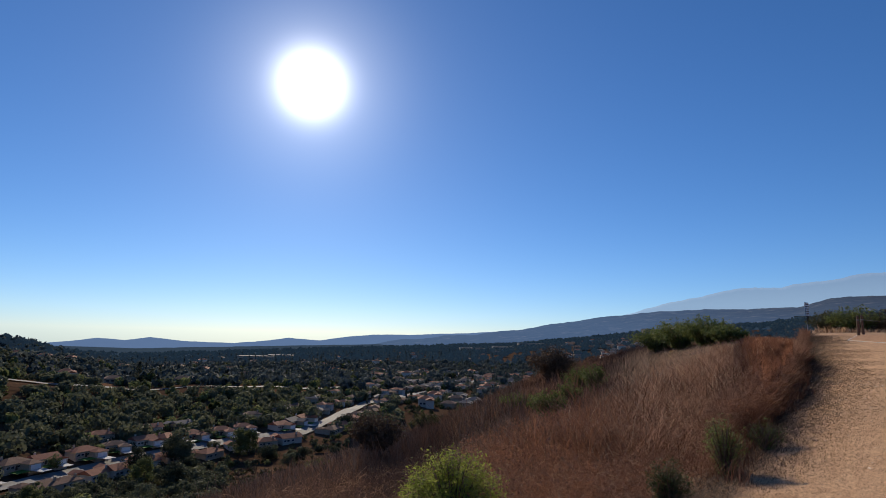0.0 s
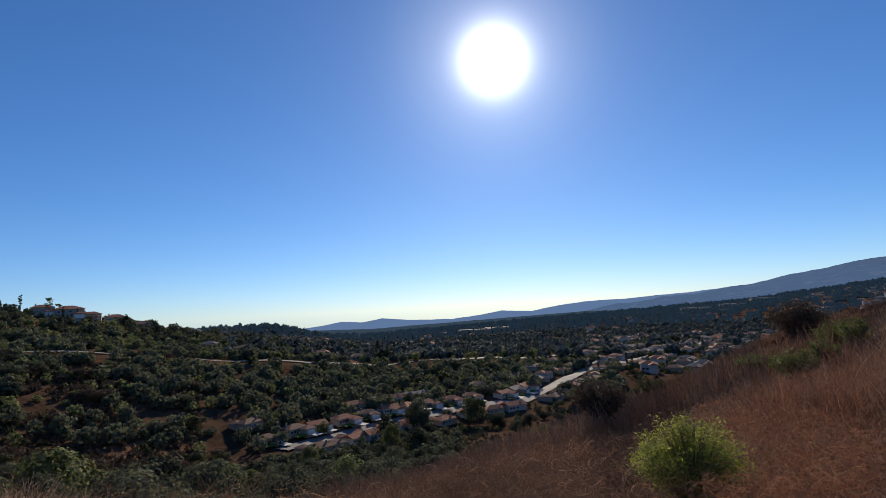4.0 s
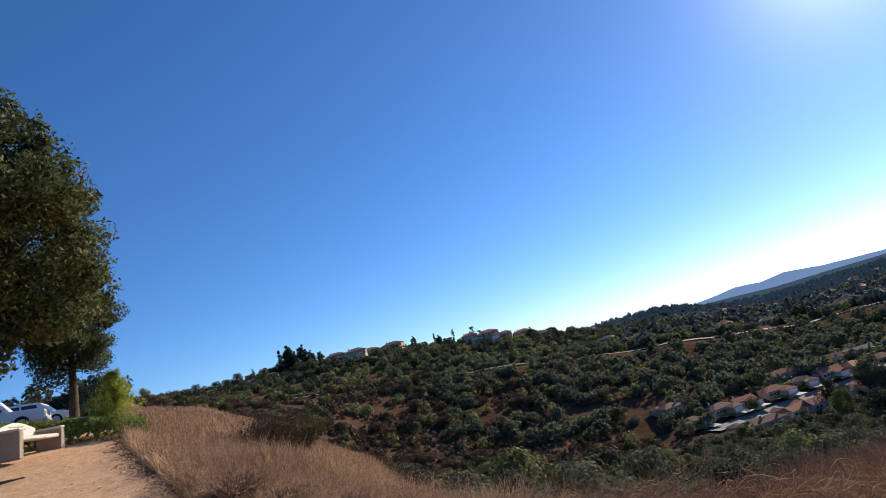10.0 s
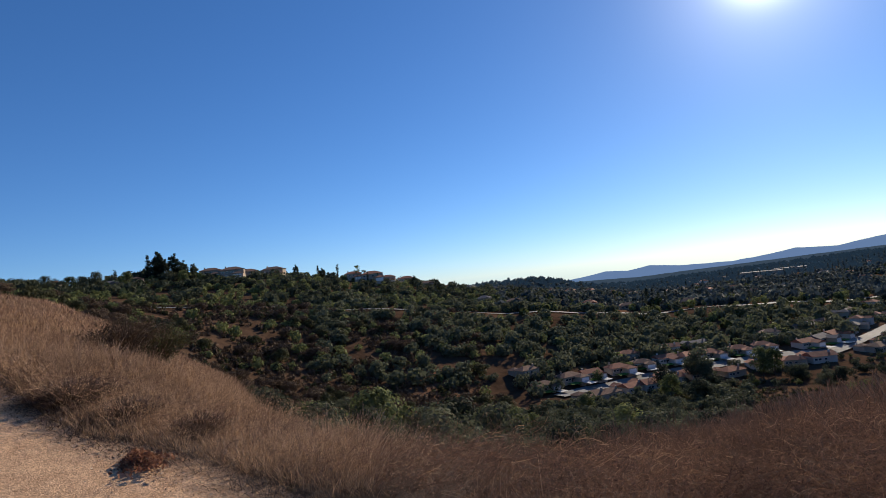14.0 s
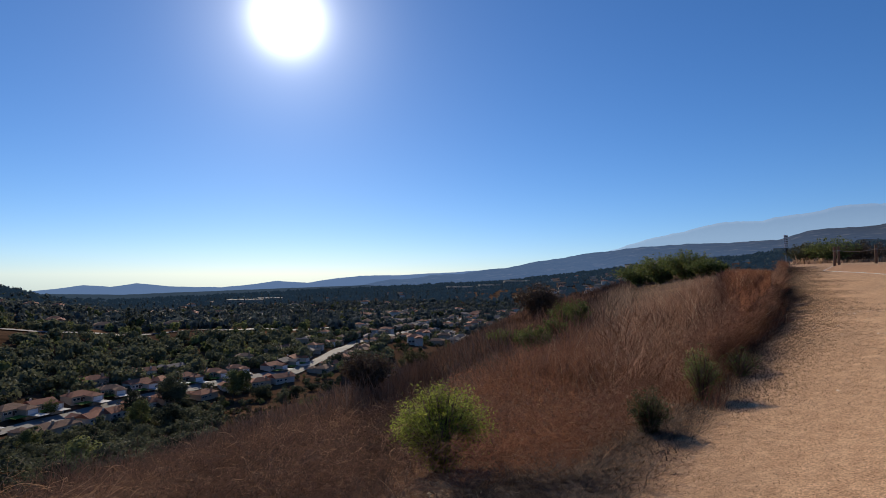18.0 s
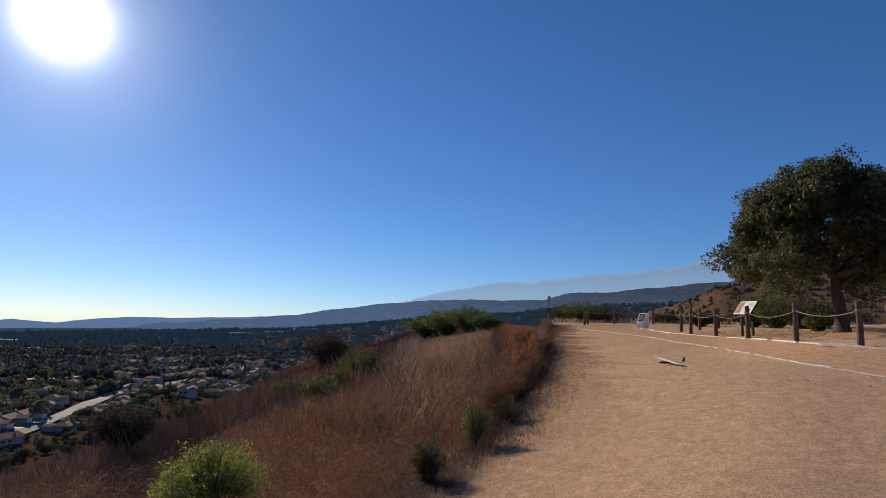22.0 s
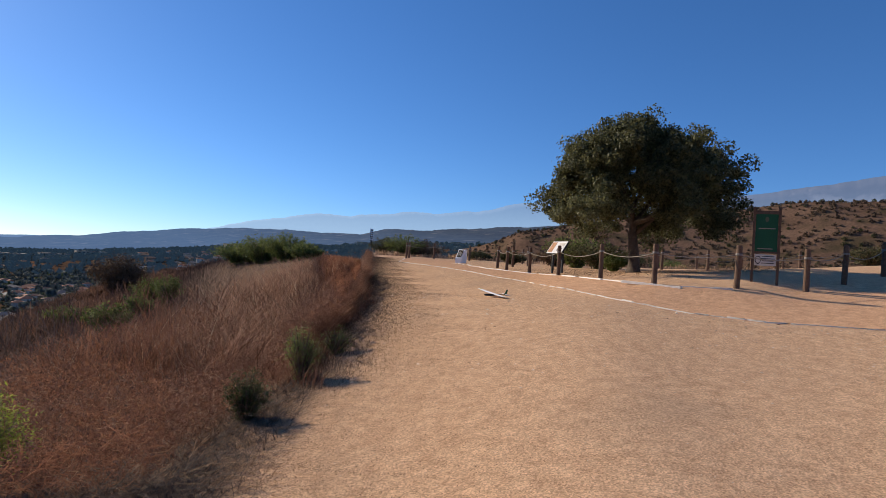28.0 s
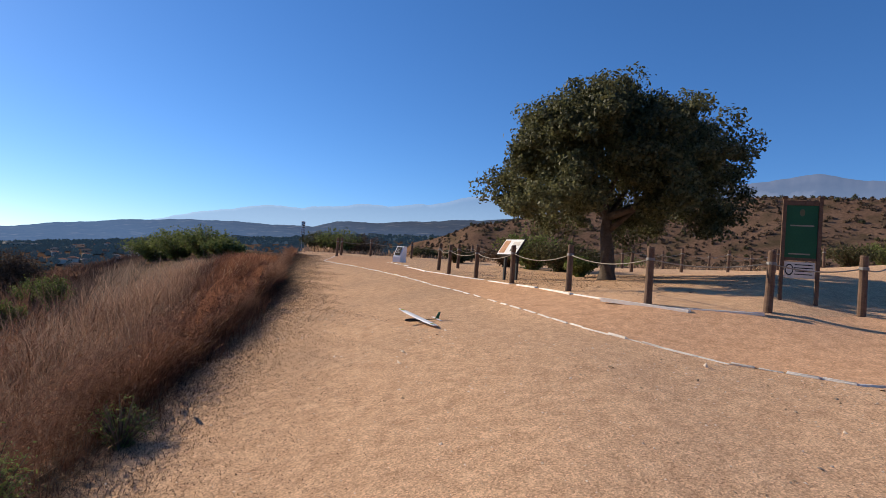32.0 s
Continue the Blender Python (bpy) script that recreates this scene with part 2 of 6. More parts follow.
# ---------------------------------------------------------------- landform
EYE = 1.25                           # height of the lens over the trail where the walk begins


def table(az, xs, ys):
    return np.interp(az, xs, ys)


def plateau(x, y):
    """The hilltop: rises gently to the north-east, and to the west towards the car park."""
    w = np.log1p(np.exp(np.clip(-x / 1.5, -30, 30))) * 1.5
    e = np.log1p(np.exp(np.clip(x / 0.4, -30, 60))) * 0.4 - 0.28
    e = np.where(x > 20, x - 0.28, e)
    w = np.where(w > 18, 18 + (w - 18) * 0.78, w)
    s = np.clip(-y, 0, None) * np.clip((-x - 2) / 6, 0, 1)
    up = np.interp(x, [12, 14.5, 16.5, 19, 24, 40], [0, 0.2, 0.45, 0.68, 1.0, 1.5]) * np.interp(y, [8, 13, 15, 25], [1, 0.52, 0.36, 0])
    return up + 0.0441 * e + 0.0278 * np.clip(y, -40, 60) * np.clip(1 + x / 8, 0, 1) + 0.105 * (w - 1.04) + 0.10 * np.clip(s, 0, 14)


A_EDGE = [-110, -85, -73, -66, -58, -50, -41, -34.6, -33, -32.5, -32.2, -31.9, -31.4, -30.7, -29.1, -27, -25.5, -23.9, -21, -17.5, -15, 0, 15, 33, 50, 62, 67.8, 73.7, 77, 80.5, 82.5, 84.9, 86.5, 87.7, 88.8, 91, 110]
R_EDGE = [62, 56, 51, 48, 44, 42, 41, 41, 41, 36, 26, 16.5, 12.2, 10, 7.8, 6.4, 5.5, 5.0, 4.4, 3.8, 3.35, 3.0, 2.8, 2.6, 2.75, 3.15, 3.6, 4.3, 4.7, 5.2, 5.8, 7.4, 9.8, 12.6, 20, 120, 120]
A_SHOULDER = [-110, -85, -74, -58, -45, -34, -31, -28, -19, -10, -6, 0, 5, 11, 17, 24, 33, 40, 51, 61, 66, 68, 74, 78, 82, 86, 90, 100]
E_SHOULDER = [0, 0, 0, -0.6, -0.6, 0, 0.3, 0.5, -0.9, -3.4, -5.4, -8.4, -10.6, -12.2, -14.2, -16.5, -18.0, -19.0, -17.4, -13.6, -10.0, -6.9,
              -2.9, -0.1, 2.0, 3.2, 5, 6]
R_SHOULDER = [80, 75, 70, 66, 60, 58, 60, 60, 64, 62, 58, 56, 52, 46, 38, 26, 12, 9, 10, 14, 26, 34, 42, 50, 58, 62, 150, 150]
A_VALLEY = [-110, -85, -74, -60, -48, -42, -34, -30, -20, -7, 7, 20, 28, 43, 52, 61, 73, 81, 90, 110]
R_BOTTOM = [130, 130, 130, 130, 130, 160, 260, 330, 330, 300, 262, 235, 225, 210, 195, 190, 180, 170, 200, 200]
Z_BOTTOM = [0, -1, -3, -7, -9, -10, -30, -42, -46, -47, -47, -47, -47, -45, -41, -36, -20, -4, 18, 22]
R_ROAD = [190, 190, 190, 190, 200, 230, 500, 640, 620, 540, 420, 385, 380, 352, 340, 330, 312, 300, 300, 300]
Z_ROAD = [10, 12, 10, 3, 4, -4, -28, -44, -46, -46, -39, -35, -34.5, -22, -13.5, -5, 2.5, 11.5, 26, 30]
R_CREST = [270, 270, 270, 270, 280, 300, 700, 900, 860, 800, 640, 560, 540, 520, 500, 470, 450, 430, 420, 420]
Z_CREST = [34, 39, 39.5, 32, 22, 12, -8, -36, -44, -46, -44, -42, -38, -14, 3, 16, 25, 21, 30, 34]
Z_1000 = [10, 12, 12, 8, 10, 12, 10, -20, -34, -44, -46, -52, -58, -28, -10, 0, 5, 0, 10, 10]
Z_1800 = [60, 60, 80, 90, 90, 82, 62, 46, 18, -34, -58, -80, -92, -70, -30, -10, -10, -10, 0, 0]


def profile(az):
    az = np.asarray(az, float)
    er, el = table(az, A_EDGE, R_EDGE), table(az, A_SHOULDER, E_SHOULDER)
    a = np.radians(az)
    ez = plateau(-np.sin(a) * er, np.cos(a) * er)
    sr = np.maximum(table(az, A_SHOULDER, R_SHOULDER), er * 1.25 + 1)
    sz = EYE + sr * np.tan(np.radians(el))
    br = np.maximum(table(az, A_VALLEY, R_BOTTOM), sr + 40)
    rr = np.maximum(table(az, A_VALLEY, R_ROAD), br + 40)
    cr = np.maximum(table(az, A_VALLEY, R_CREST), rr + 40)
    rs = [er * 0, er, sr, br, rr - 7, rr + 7, cr, er * 0 + 1000, er * 0 + 1800, er * 0 + 3000, er * 0 + 4900]
    rz = table(az, A_VALLEY, Z_ROAD)
    zs = [er * 0, ez, sz, table(az, A_VALLEY, Z_BOTTOM), rz, rz, table(az, A_VALLEY, Z_CREST), table(az, A_VALLEY, Z_1000),
          table(az, A_VALLEY, Z_1800), table(az, A_VALLEY, Z_1800) + 0.0 * er, table(az, A_VALLEY, Z_1800) - 120]
    return rs, zs


def ground(x, y):
    """Height of the land at x, y (arrays)."""
    x, y = np.asarray(x, float), np.asarray(y, float)
    r, az = np.hypot(x, y), np.degrees(np.arctan2(-x, y))
    back = (az < -112) | (az > 112)
    az2 = np.where(az < -112, -110, np.where(az > 112, 110, az))
    rs, zs = profile(az2)
    z = plateau(x, y)
    for k in range(1, len(rs) - 1):
        t = np.clip((r - rs[k]) / (rs[k + 1] - rs[k]), 0, 1)
        if k == 2:
            t = 1 - (1 - t) ** 2
        if k in (5, 6, 7):
            t = t * t * (3 - 2 * t)
        z = np.where(r > rs[k], zs[k] + (zs[k + 1] - zs[k]) * t, z)
    # round wooded hill beyond the road
    hx, hy = -880 * math.sin(radians(37.5)), 880 * math.cos(radians(37.5))
    z = z + 18 * np.exp(-(((x - hx) / 95) ** 2 + ((y - hy) / 95) ** 2))
    hx, hy = 1150 * math.sin(radians(16)), 1150 * math.cos(radians(16))
    z = z + 24 * np.exp(-(((x - hx) / 190) ** 2 + ((y - hy) / 190) ** 2))
    flat = plateau(np.clip(x, -130, 60), np.clip(y, -60, 60))
    return np.where(back, flat, z)


def wobble(x, y, s, seed=0.0):
    """Cheap smooth relief, about -1 to 1."""
    return (np.sin(x / s + 1.3 + seed) * np.cos(y / s * 1.17 + 0.7 - seed) + 0.6 * np.sin(x / s * 2.3 + y / s * 1.9 + seed * 2)
            + 0.4 * np.cos(x / s * 4.1 - y / s * 3.7 + seed)) / 2.0


def relief(x, y):
    r = np.hypot(x, y)
    az = np.degrees(np.arctan2(-x, y))
    er = table(np.clip(az, -110, 110), A_EDGE, R_EDGE)
    out = np.clip((r - er) / 6, 0, 1)
    return wobble(x, y, 1.1) * 0.012 + out * (wobble(x, y, 3.7) * 0.12 + np.clip(r / 200, 0, 1) * wobble(x, y, 23.0) * 1.4)


def land(x, y):
    return ground(x, y) + relief(np.asarray(x, float), np.asarray(y, float))


def polar(az, r):
    a = radians(az)
    return -math.sin(a) * r, math.cos(a) * r


def on_land(az, r):
    x, y = polar(az, r)
    return x, y, float(land(x, y))


# the land is drawn as it lies round the first standpoint, then brought to its true distances along the lines of sight
EYE_Z = 1.25
A_FAR = [-180, -110, -75, -70, -67, -65, -58, -54, -50, -47.5, -41, -36, -31, -27, 180]
K_FAR = [1.0, 1.02, 1.02, 1.0, 0.95, 0.935, 0.92, 0.96, 1.03, 1.10, 1.10, 1.10, 1.08, 1.0, 1.0]
A_END = [-180, -110, -50, -40, -31, -24, -14, 60, 72, 80, 86, 180]
R_END = [18, 20, 20, 30, 42, 34, 17, 16, 18, 18, 18, 18]


def fall(az):
    """How steeply the hilltop climbs away from the first standpoint: to the plaza in the east and the car park in the west."""
    e, w = np.clip((-12 - az) / 44, 0, 1), np.clip((az - 15) / 85, 0, 1)
    behind = np.clip((178 - np.abs(az)) / 60, 0, 1)      # level again at the back
    return -0.02 + (0.15 * e * e * (3 - 2 * e) + 0.2 * w * w * (3 - 2 * w)) * behind


def reach(x, y):
    """The factor by which a spot's distance from the first standpoint grows."""
    x, y = np.asarray(x, float), np.asarray(y, float)
    r, az = np.maximum(np.hypot(x, y), 0.3), np.degrees(np.arctan2(-x, y))
    er = np.where(np.abs(az) > 110, 100, table(np.clip(az, -110, 110), A_EDGE, R_EDGE))
    rs = np.minimum(er, 13.0)
    re = np.minimum(r, rs)
    te = (plateau(x / r * re, y / r * re) - EYE_Z) / re
    near = np.clip(2.5 / np.maximum(fall(az) - te, 0.05) / re, 0.8, 2.3)
    k = np.clip((r - 35) / 55, 0, 1)
    far = table(az, A_FAR, K_FAR) * (1 - k) + k
    t = np.clip(np.log(r / rs) / np.log(np.maximum(table(az, A_END, R_END), rs * 1.3) / rs), 0, 1)
    t = t * t * (3 - 2 * t)
    k = near * (1 - t) + far * t
    # the falling slope north of the trail lies farther off, behind a dip
    q = np.clip(np.log(r / er) / np.log(np.maximum(7.0 / er, 1.05)), 0, 1)
    slope = np.where(r < 7, near + (3.2 - near) * q, np.interp(r, [7, 10.6, 16, 24, 44, 64, 90], [3.2, 3.7, 3.3, 2.7, 1.6, 1.15, 1.0]))
    w = np.clip(np.minimum((az + 29.5) / 15, (8 - az) / 10), 0, 1) * (r > er)
    w = w * w * (3 - 2 * w)
    return k * (1 - w) + slope * w


def warp(v):
    v = np.asarray(v, float)
    k = reach(v[:, 0], v[:, 1])[:, None]
    e = np.array([0, 0, EYE_Z])
    return e + (v - e) * k


def true_spot(p):
    return tuple(float(q) for q in warp([p])[0]), float(reach(p[0], p[1]))


# ---------------------------------------------------------------- mesh helpers
def mesh_np(name, verts, faces, mats, slots=None, smooth=False):
    """A mesh from arrays: verts (n, 3), faces (m, 3 or 4)."""
    me = bpy.data.meshes.new(name)
    v, f = np.asarray(verts, np.float32), np.asarray(faces, np.int32)
    me.vertices.add(len(v))
    me.vertices.foreach_set("co", v.ravel())
    me.loops.add(f.size)
    me.loops.foreach_set("vertex_index", f.ravel())
    me.polygons.add(len(f))
    me.polygons.foreach_set("loop_start", np.arange(0, f.size, f.shape[1], dtype=np.int32))
    if slots is not None:
        me.polygons.foreach_set("material_index", np.asarray(slots, np.int32))
    if smooth:
        me.polygons.foreach_set("use_smooth", np.ones(len(f), bool))
    for m in (mats if isinstance(mats, (list, tuple)) else [mats]):
        me.materials.append(m)
    me.update(calc_edges=True)
    return me


def thing(name, label, category, loc=(0, 0, 0), rz=0.0, group="", kind="", grow=False):
    ob = new(name)
    if 0.5 < math.hypot(loc[0], loc[1]) < 95:
        loc, k = true_spot(loc)
        if grow:
            ob.scale = (k, k, k)
    ob.empty_display_size = 0.2
    ob.location, ob.rotation_euler = loc, (0, 0, radians(rz))
    return tagged(ob, label, category, group, kind)


def lean(ob, az, angle):
    """Tips a thing sideways about the line of sight towards az, as the sloping car park does."""
    d = Vector((-math.sin(radians(az)), math.cos(radians(az)), 0))
    ob.rotation_euler = (Matrix.Rotation(radians(angle), 3, d) @ ob.rotation_euler.to_matrix()).to_euler()
    return ob


def part(name, bm, mat, parent, label="", smooth=False):
    """One mesh object under a thing or a part."""
    if isinstance(bm, bmesh.types.BMesh):
        me = bpy.data.meshes.new(name)
        bm.to_mesh(me)
        bm.free()
        me.materials.append(mat)
        if smooth:
            me.polygons.foreach_set("use_smooth", np.ones(len(me.polygons), bool))
    else:
        me = bm
    ob = new(name, me)
    ob.parent = parent
    if label:
        tagged(ob, label)
    return ob


def box(sx, sy, sz, at=(0, 0, 0), bevel=0.0, rot=None, bm=None, taper=1.0):
    """A box centred on at in x and y, standing on at's z."""
    bm = bm or bmesh.new()
    g = bmesh.ops.create_cube(bm, size=1.0)["verts"]
    for v in g:
        k = taper if v.co.z > 0 else 1.0
        v.co = Vector((v.co.x * sx * k, v.co.y * sy * k, (v.co.z + 0.5) * sz))
    if bevel:
        es = list({e for v in g for e in v.link_edges})
        g = list({v for f in bmesh.ops.bevel(bm, geom=es, offset=bevel, segments=2, affect="EDGES")["faces"] for v in f.verts} | {v for v in g if v.is_valid})
    m = Matrix.Translation(at)
    if rot is not None:
        m = m @ (rot if isinstance(rot, Matrix) else pose(0, 0, 0, *rot))
    bmesh.ops.transform(bm, matrix=m, verts=[v for v in g if v.is_valid])
    return bm


def tube(points, radii, sides=8, bm=None, cap=True):
    """A tapered tube through the points."""
    bm = bm or bmesh.new()
    rings, up = [], Vector((0.13, 0.31, 0.94))
    pts = [Vector(p) for p in points]
    for i, p in enumerate(pts):
        d = (pts[min(i + 1, len(pts) - 1)] - pts[max(i - 1, 0)]).normalized()
        u = d.cross(up if abs(d.dot(up)) < 0.95 else Vector((1, 0, 0))).normalized()
        w = d.cross(u)
        r = radii[i] if isinstance(radii, (list, tuple)) else radii
        rings.append([bm.verts.new(p + (u * math.cos(2 * math.pi * k / sides) + w * math.sin(2 * math.pi * k / sides)) * r) for k in range(sides)])
    for a, b in zip(rings, rings[1:]):
        for k in range(sides):
            bm.faces.new((a[k], a[(k + 1) % sides], b[(k + 1) % sides], b[k]))
    if cap:
        bm.faces.new(rings[0][::-1])
        bm.faces.new(rings[-1])
    return bm


def prism(outline, depth, bm=None, axis="y"):
    """An outline in the xz plane, pushed along y by depth (centred)."""
    bm = bm or bmesh.new()
    a = [bm.verts.new((x, -depth / 2, z)) for x, z in outline]
    b = [bm.verts.new((x, depth / 2, z)) for x, z in outline]
    n = len(outline)
    bm.faces.new(a)
    bm.faces.new(b[::-1])
    for i in range(n):
        bm.faces.new((a[i], b[i], b[(i + 1) % n], a[(i + 1) % n]))
    bmesh.ops.recalc_face_normals(bm, faces=bm.faces)
    return bm


def leaf_quads(pos, size, rng, aspect=0.62, up=0.0, normals=None):
    """Small bent leaf blades (two quads' worth of diamond) at the positions, turned at random."""
    n = len(pos)
    d = rng.normal(size=(n, 3))
    if normals is not None:
        d = d * 0.6 + normals
    d[:, 2] += up
    d /= np.linalg.norm(d, axis=1)[:, None]
    t = rng.normal(size=(n, 3))
    u = np.cross(d, t)
    u /= np.linalg.norm(u, axis=1)[:, None]
    w = np.cross(d, u)
    s = (np.asarray(size) * rng.uniform(0.6, 1.35, n))[:, None]
    v = np.stack([pos - u * s, pos - w * s * aspect + d * s * 0.15, pos + u * s, pos + w * s * aspect + d * s * 0.15], 1).reshape(-1, 3)
    return v, np.arange(4 * n).reshape(n, 4)


def clump_points(centres, radii, per, rng, squash=0.8, shell=0.55):
    """Points in the outer shell of a set of balls."""
    c = np.repeat(np.arange(len(centres)), per)
    d = rng.normal(size=(len(c), 3))
    d /= np.linalg.norm(d, axis=1)[:, None]
    k = shell + (1 - shell) * rng.random(len(c)) ** 0.6
    p = np.asarray(centres)[c] + d * (np.asarray(radii)[c] * k)[:, None] * np.array([1, 1, squash])
    return p, d


def ribbons(base, height, lean, width, rng, segs=3, droop=0.0):
    """Thin bent stems standing on base: lean is a horizontal vector per stem."""
    n = len(base)
    t = np.linspace(0, 1, segs + 1)
    side = np.stack([-lean[:, 1], lean[:, 0], np.zeros(n)], 1) + rng.normal(size=(n, 3)) * [0.05, 0.05, 0]
    side /= np.linalg.norm(side, axis=1)[:, None] + 1e-9
    rows = []
    for k in t:
        p = base + np.column_stack([lean[:, 0] * k ** 1.7, lean[:, 1] * k ** 1.7, height * (k - droop * k ** 3)])
        w = (width * (1 - 0.75 * k))[:, None] * side
        rows += [p - w, p + w]
    v = np.stack(rows, 1)
    m = 2 * (segs + 1)
    q = np.concatenate([np.array([[2 * i, 2 * i + 1, 2 * i + 3, 2 * i + 2]]) for i in range(segs)])
    f = (np.arange(n)[:, None, None] * m + q[None]).reshape(-1, 4)
    return v.reshape(-1, 3), f


def stuff(name, v, f, mat, label, category):
    ob = new(name, mesh_np(name, warp(v), f, mat))
    return tagged(ob, label, category, kind="stuff")


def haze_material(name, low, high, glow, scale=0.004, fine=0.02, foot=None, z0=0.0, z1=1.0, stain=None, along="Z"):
    """A far surface with the haze of bright air painted in as glow: paler towards its foot, or towards the west along
    X.
    """
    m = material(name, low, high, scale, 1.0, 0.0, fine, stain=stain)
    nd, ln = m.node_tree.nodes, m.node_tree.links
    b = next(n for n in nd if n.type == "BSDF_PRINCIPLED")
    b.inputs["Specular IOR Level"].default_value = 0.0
    # emission stands in for the lit air in front of the surface
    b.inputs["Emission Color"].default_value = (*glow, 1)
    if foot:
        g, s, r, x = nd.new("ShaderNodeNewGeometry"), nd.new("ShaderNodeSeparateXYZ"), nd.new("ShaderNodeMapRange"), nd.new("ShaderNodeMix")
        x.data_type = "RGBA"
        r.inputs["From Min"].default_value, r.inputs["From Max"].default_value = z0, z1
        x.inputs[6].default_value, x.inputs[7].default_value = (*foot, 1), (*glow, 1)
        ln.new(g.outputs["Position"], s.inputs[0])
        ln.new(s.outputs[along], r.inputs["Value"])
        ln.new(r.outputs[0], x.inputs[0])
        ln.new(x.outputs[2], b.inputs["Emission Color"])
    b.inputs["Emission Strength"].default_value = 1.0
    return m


# trees far off: blue airlight painted in as a faint emission
M["leaf_haze"] = haze_material("haze_glow_trees", (0.035, 0.044, 0.032), (0.10, 0.112, 0.078), (0.009, 0.017, 0.030), 0.02, 0.5)
# hills seen through haze: the airlight is put into the emission, stronger westward
M["hz_near"] = haze_material("hazed_green_hills", (0.002, 0.004, 0.005), (0.030, 0.032, 0.024), (0.034, 0.046, 0.078), 0.014, 0.07,
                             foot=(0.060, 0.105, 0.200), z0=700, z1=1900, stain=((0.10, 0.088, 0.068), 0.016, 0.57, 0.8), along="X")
# land beyond 1500 m glows faintly to give it painted haze
M["farhill"] = haze_material("haze_glow_land", (0.012, 0.018, 0.016), (0.036, 0.042, 0.034), (0.018, 0.034, 0.062), 0.006, 0.05)
# blue of the ridges and pale mountain feet is haze painted as emission
M["hz_far"] = haze_material("blue_haze_hills", (0.008, 0.010, 0.014), (0.016, 0.020, 0.026), (0.100, 0.165, 0.300))
M["hz_peak"] = haze_material("hazed_peaks", (0.03, 0.035, 0.05), (0.06, 0.06, 0.07), (0.085, 0.122, 0.205), foot=(0.14, 0.20, 0.31), z0=450, z1=760, stain=((0.22, 0.20, 0.19), 0.004, 0.56, 0.8))
M["hz_mtn"] = haze_material("hazed_mountains", (0.03, 0.035, 0.05), (0.06, 0.06, 0.07), (0.165, 0.265, 0.430), foot=(0.27, 0.40, 0.57), z0=250, z1=560)


# ---------------------------------------------------------------- ground sheet
def build_ground():
    az = np.concatenate([np.arange(-180, -112, 4.0), np.arange(-112, -40, 1.0), np.arange(-40, -26, 0.2), np.arange(-26, 92, 0.6), np.arange(92, 180.1, 4.0)])
    az[-1] = 180.0
    r = np.concatenate([np.linspace(0.4, 16, 70), np.geomspace(16.4, 120, 70), np.geomspace(123, 1000, 80), np.geomspace(1020, 4900, 40)])
    A, R = np.meshgrid(az, r, indexing="ij")
    X, Y = -np.sin(np.radians(A)) * R, np.cos(np.radians(A)) * R
    Z = land(X, Y)
    n, m = A.shape
    v = np.stack([X, Y, Z], -1).reshape(-1, 3)
    v = np.vstack([v, [[0.12, -0.09, float(land(0.12, -0.09))]]])
    v = np.vstack([v, v[-1:] + [0.01, 0, 0]])
    i, j = np.meshgrid(np.arange(n - 1), np.arange(m - 1), indexing="ij")
    f = np.stack([i * m + j, (i + 1) * m + j, (i + 1) * m + j + 1, i * m + j + 1], -1).reshape(-1, 4)
    k = np.arange(n - 1)
    front = (np.abs(az[:-1]) < 90).astype(int)
    f = np.vstack([f, np.stack([n * m + front, n * m + 1 - front, (k + 1) * m, k * m], -1)])      # the spot under the first standpoint
    cx = v[f].mean(1)
    fr, fa = np.hypot(cx[:, 0], cx[:, 1]), np.degrees(np.arctan2(-cx[:, 0], cx[:, 1]))
    er = table(np.clip(fa, -110, 110), A_EDGE, R_EDGE)
    sr = table(fa, A_SHOULDER, R_SHOULDER)
    slot = np.where(fr < er, 0, np.where(fr < np.maximum(sr * 1.25, er + 8), 1, 2))
    slot = np.where((fa < -42) & (fr > er), 3, slot)
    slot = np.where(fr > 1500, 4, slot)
    w = warp(v)
    # level ground round the first standpoint, easing into the slopes of the trail
    rv = R.reshape(-1)
    t = np.clip(rv / 3.0, 0, 1)
    t = t * t * (3 - 2 * t)
    mid = w[:n * m][np.abs(rv - 3.0) < 0.15, 2].mean()
    w[:n * m, 2] = mid + (w[:n * m, 2] - mid) * t
    k = np.hypot(w[:n * m, 0], w[:n * m, 1]) / rv
    kc = k[np.abs(rv - 3.0) < 0.15].mean()
    w[:n * m, :2] *= ((kc + (k - kc) * t) / k)[:, None]
    w[n * m:] = [[-0.005, 0, mid], [0.005, 0, mid]]
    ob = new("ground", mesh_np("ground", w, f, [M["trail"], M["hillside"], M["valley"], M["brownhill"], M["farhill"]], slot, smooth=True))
    tagged(ob, "sandy hilltop trail with dry hillsides falling to a valley", "ground", kind="structure")


build_ground()


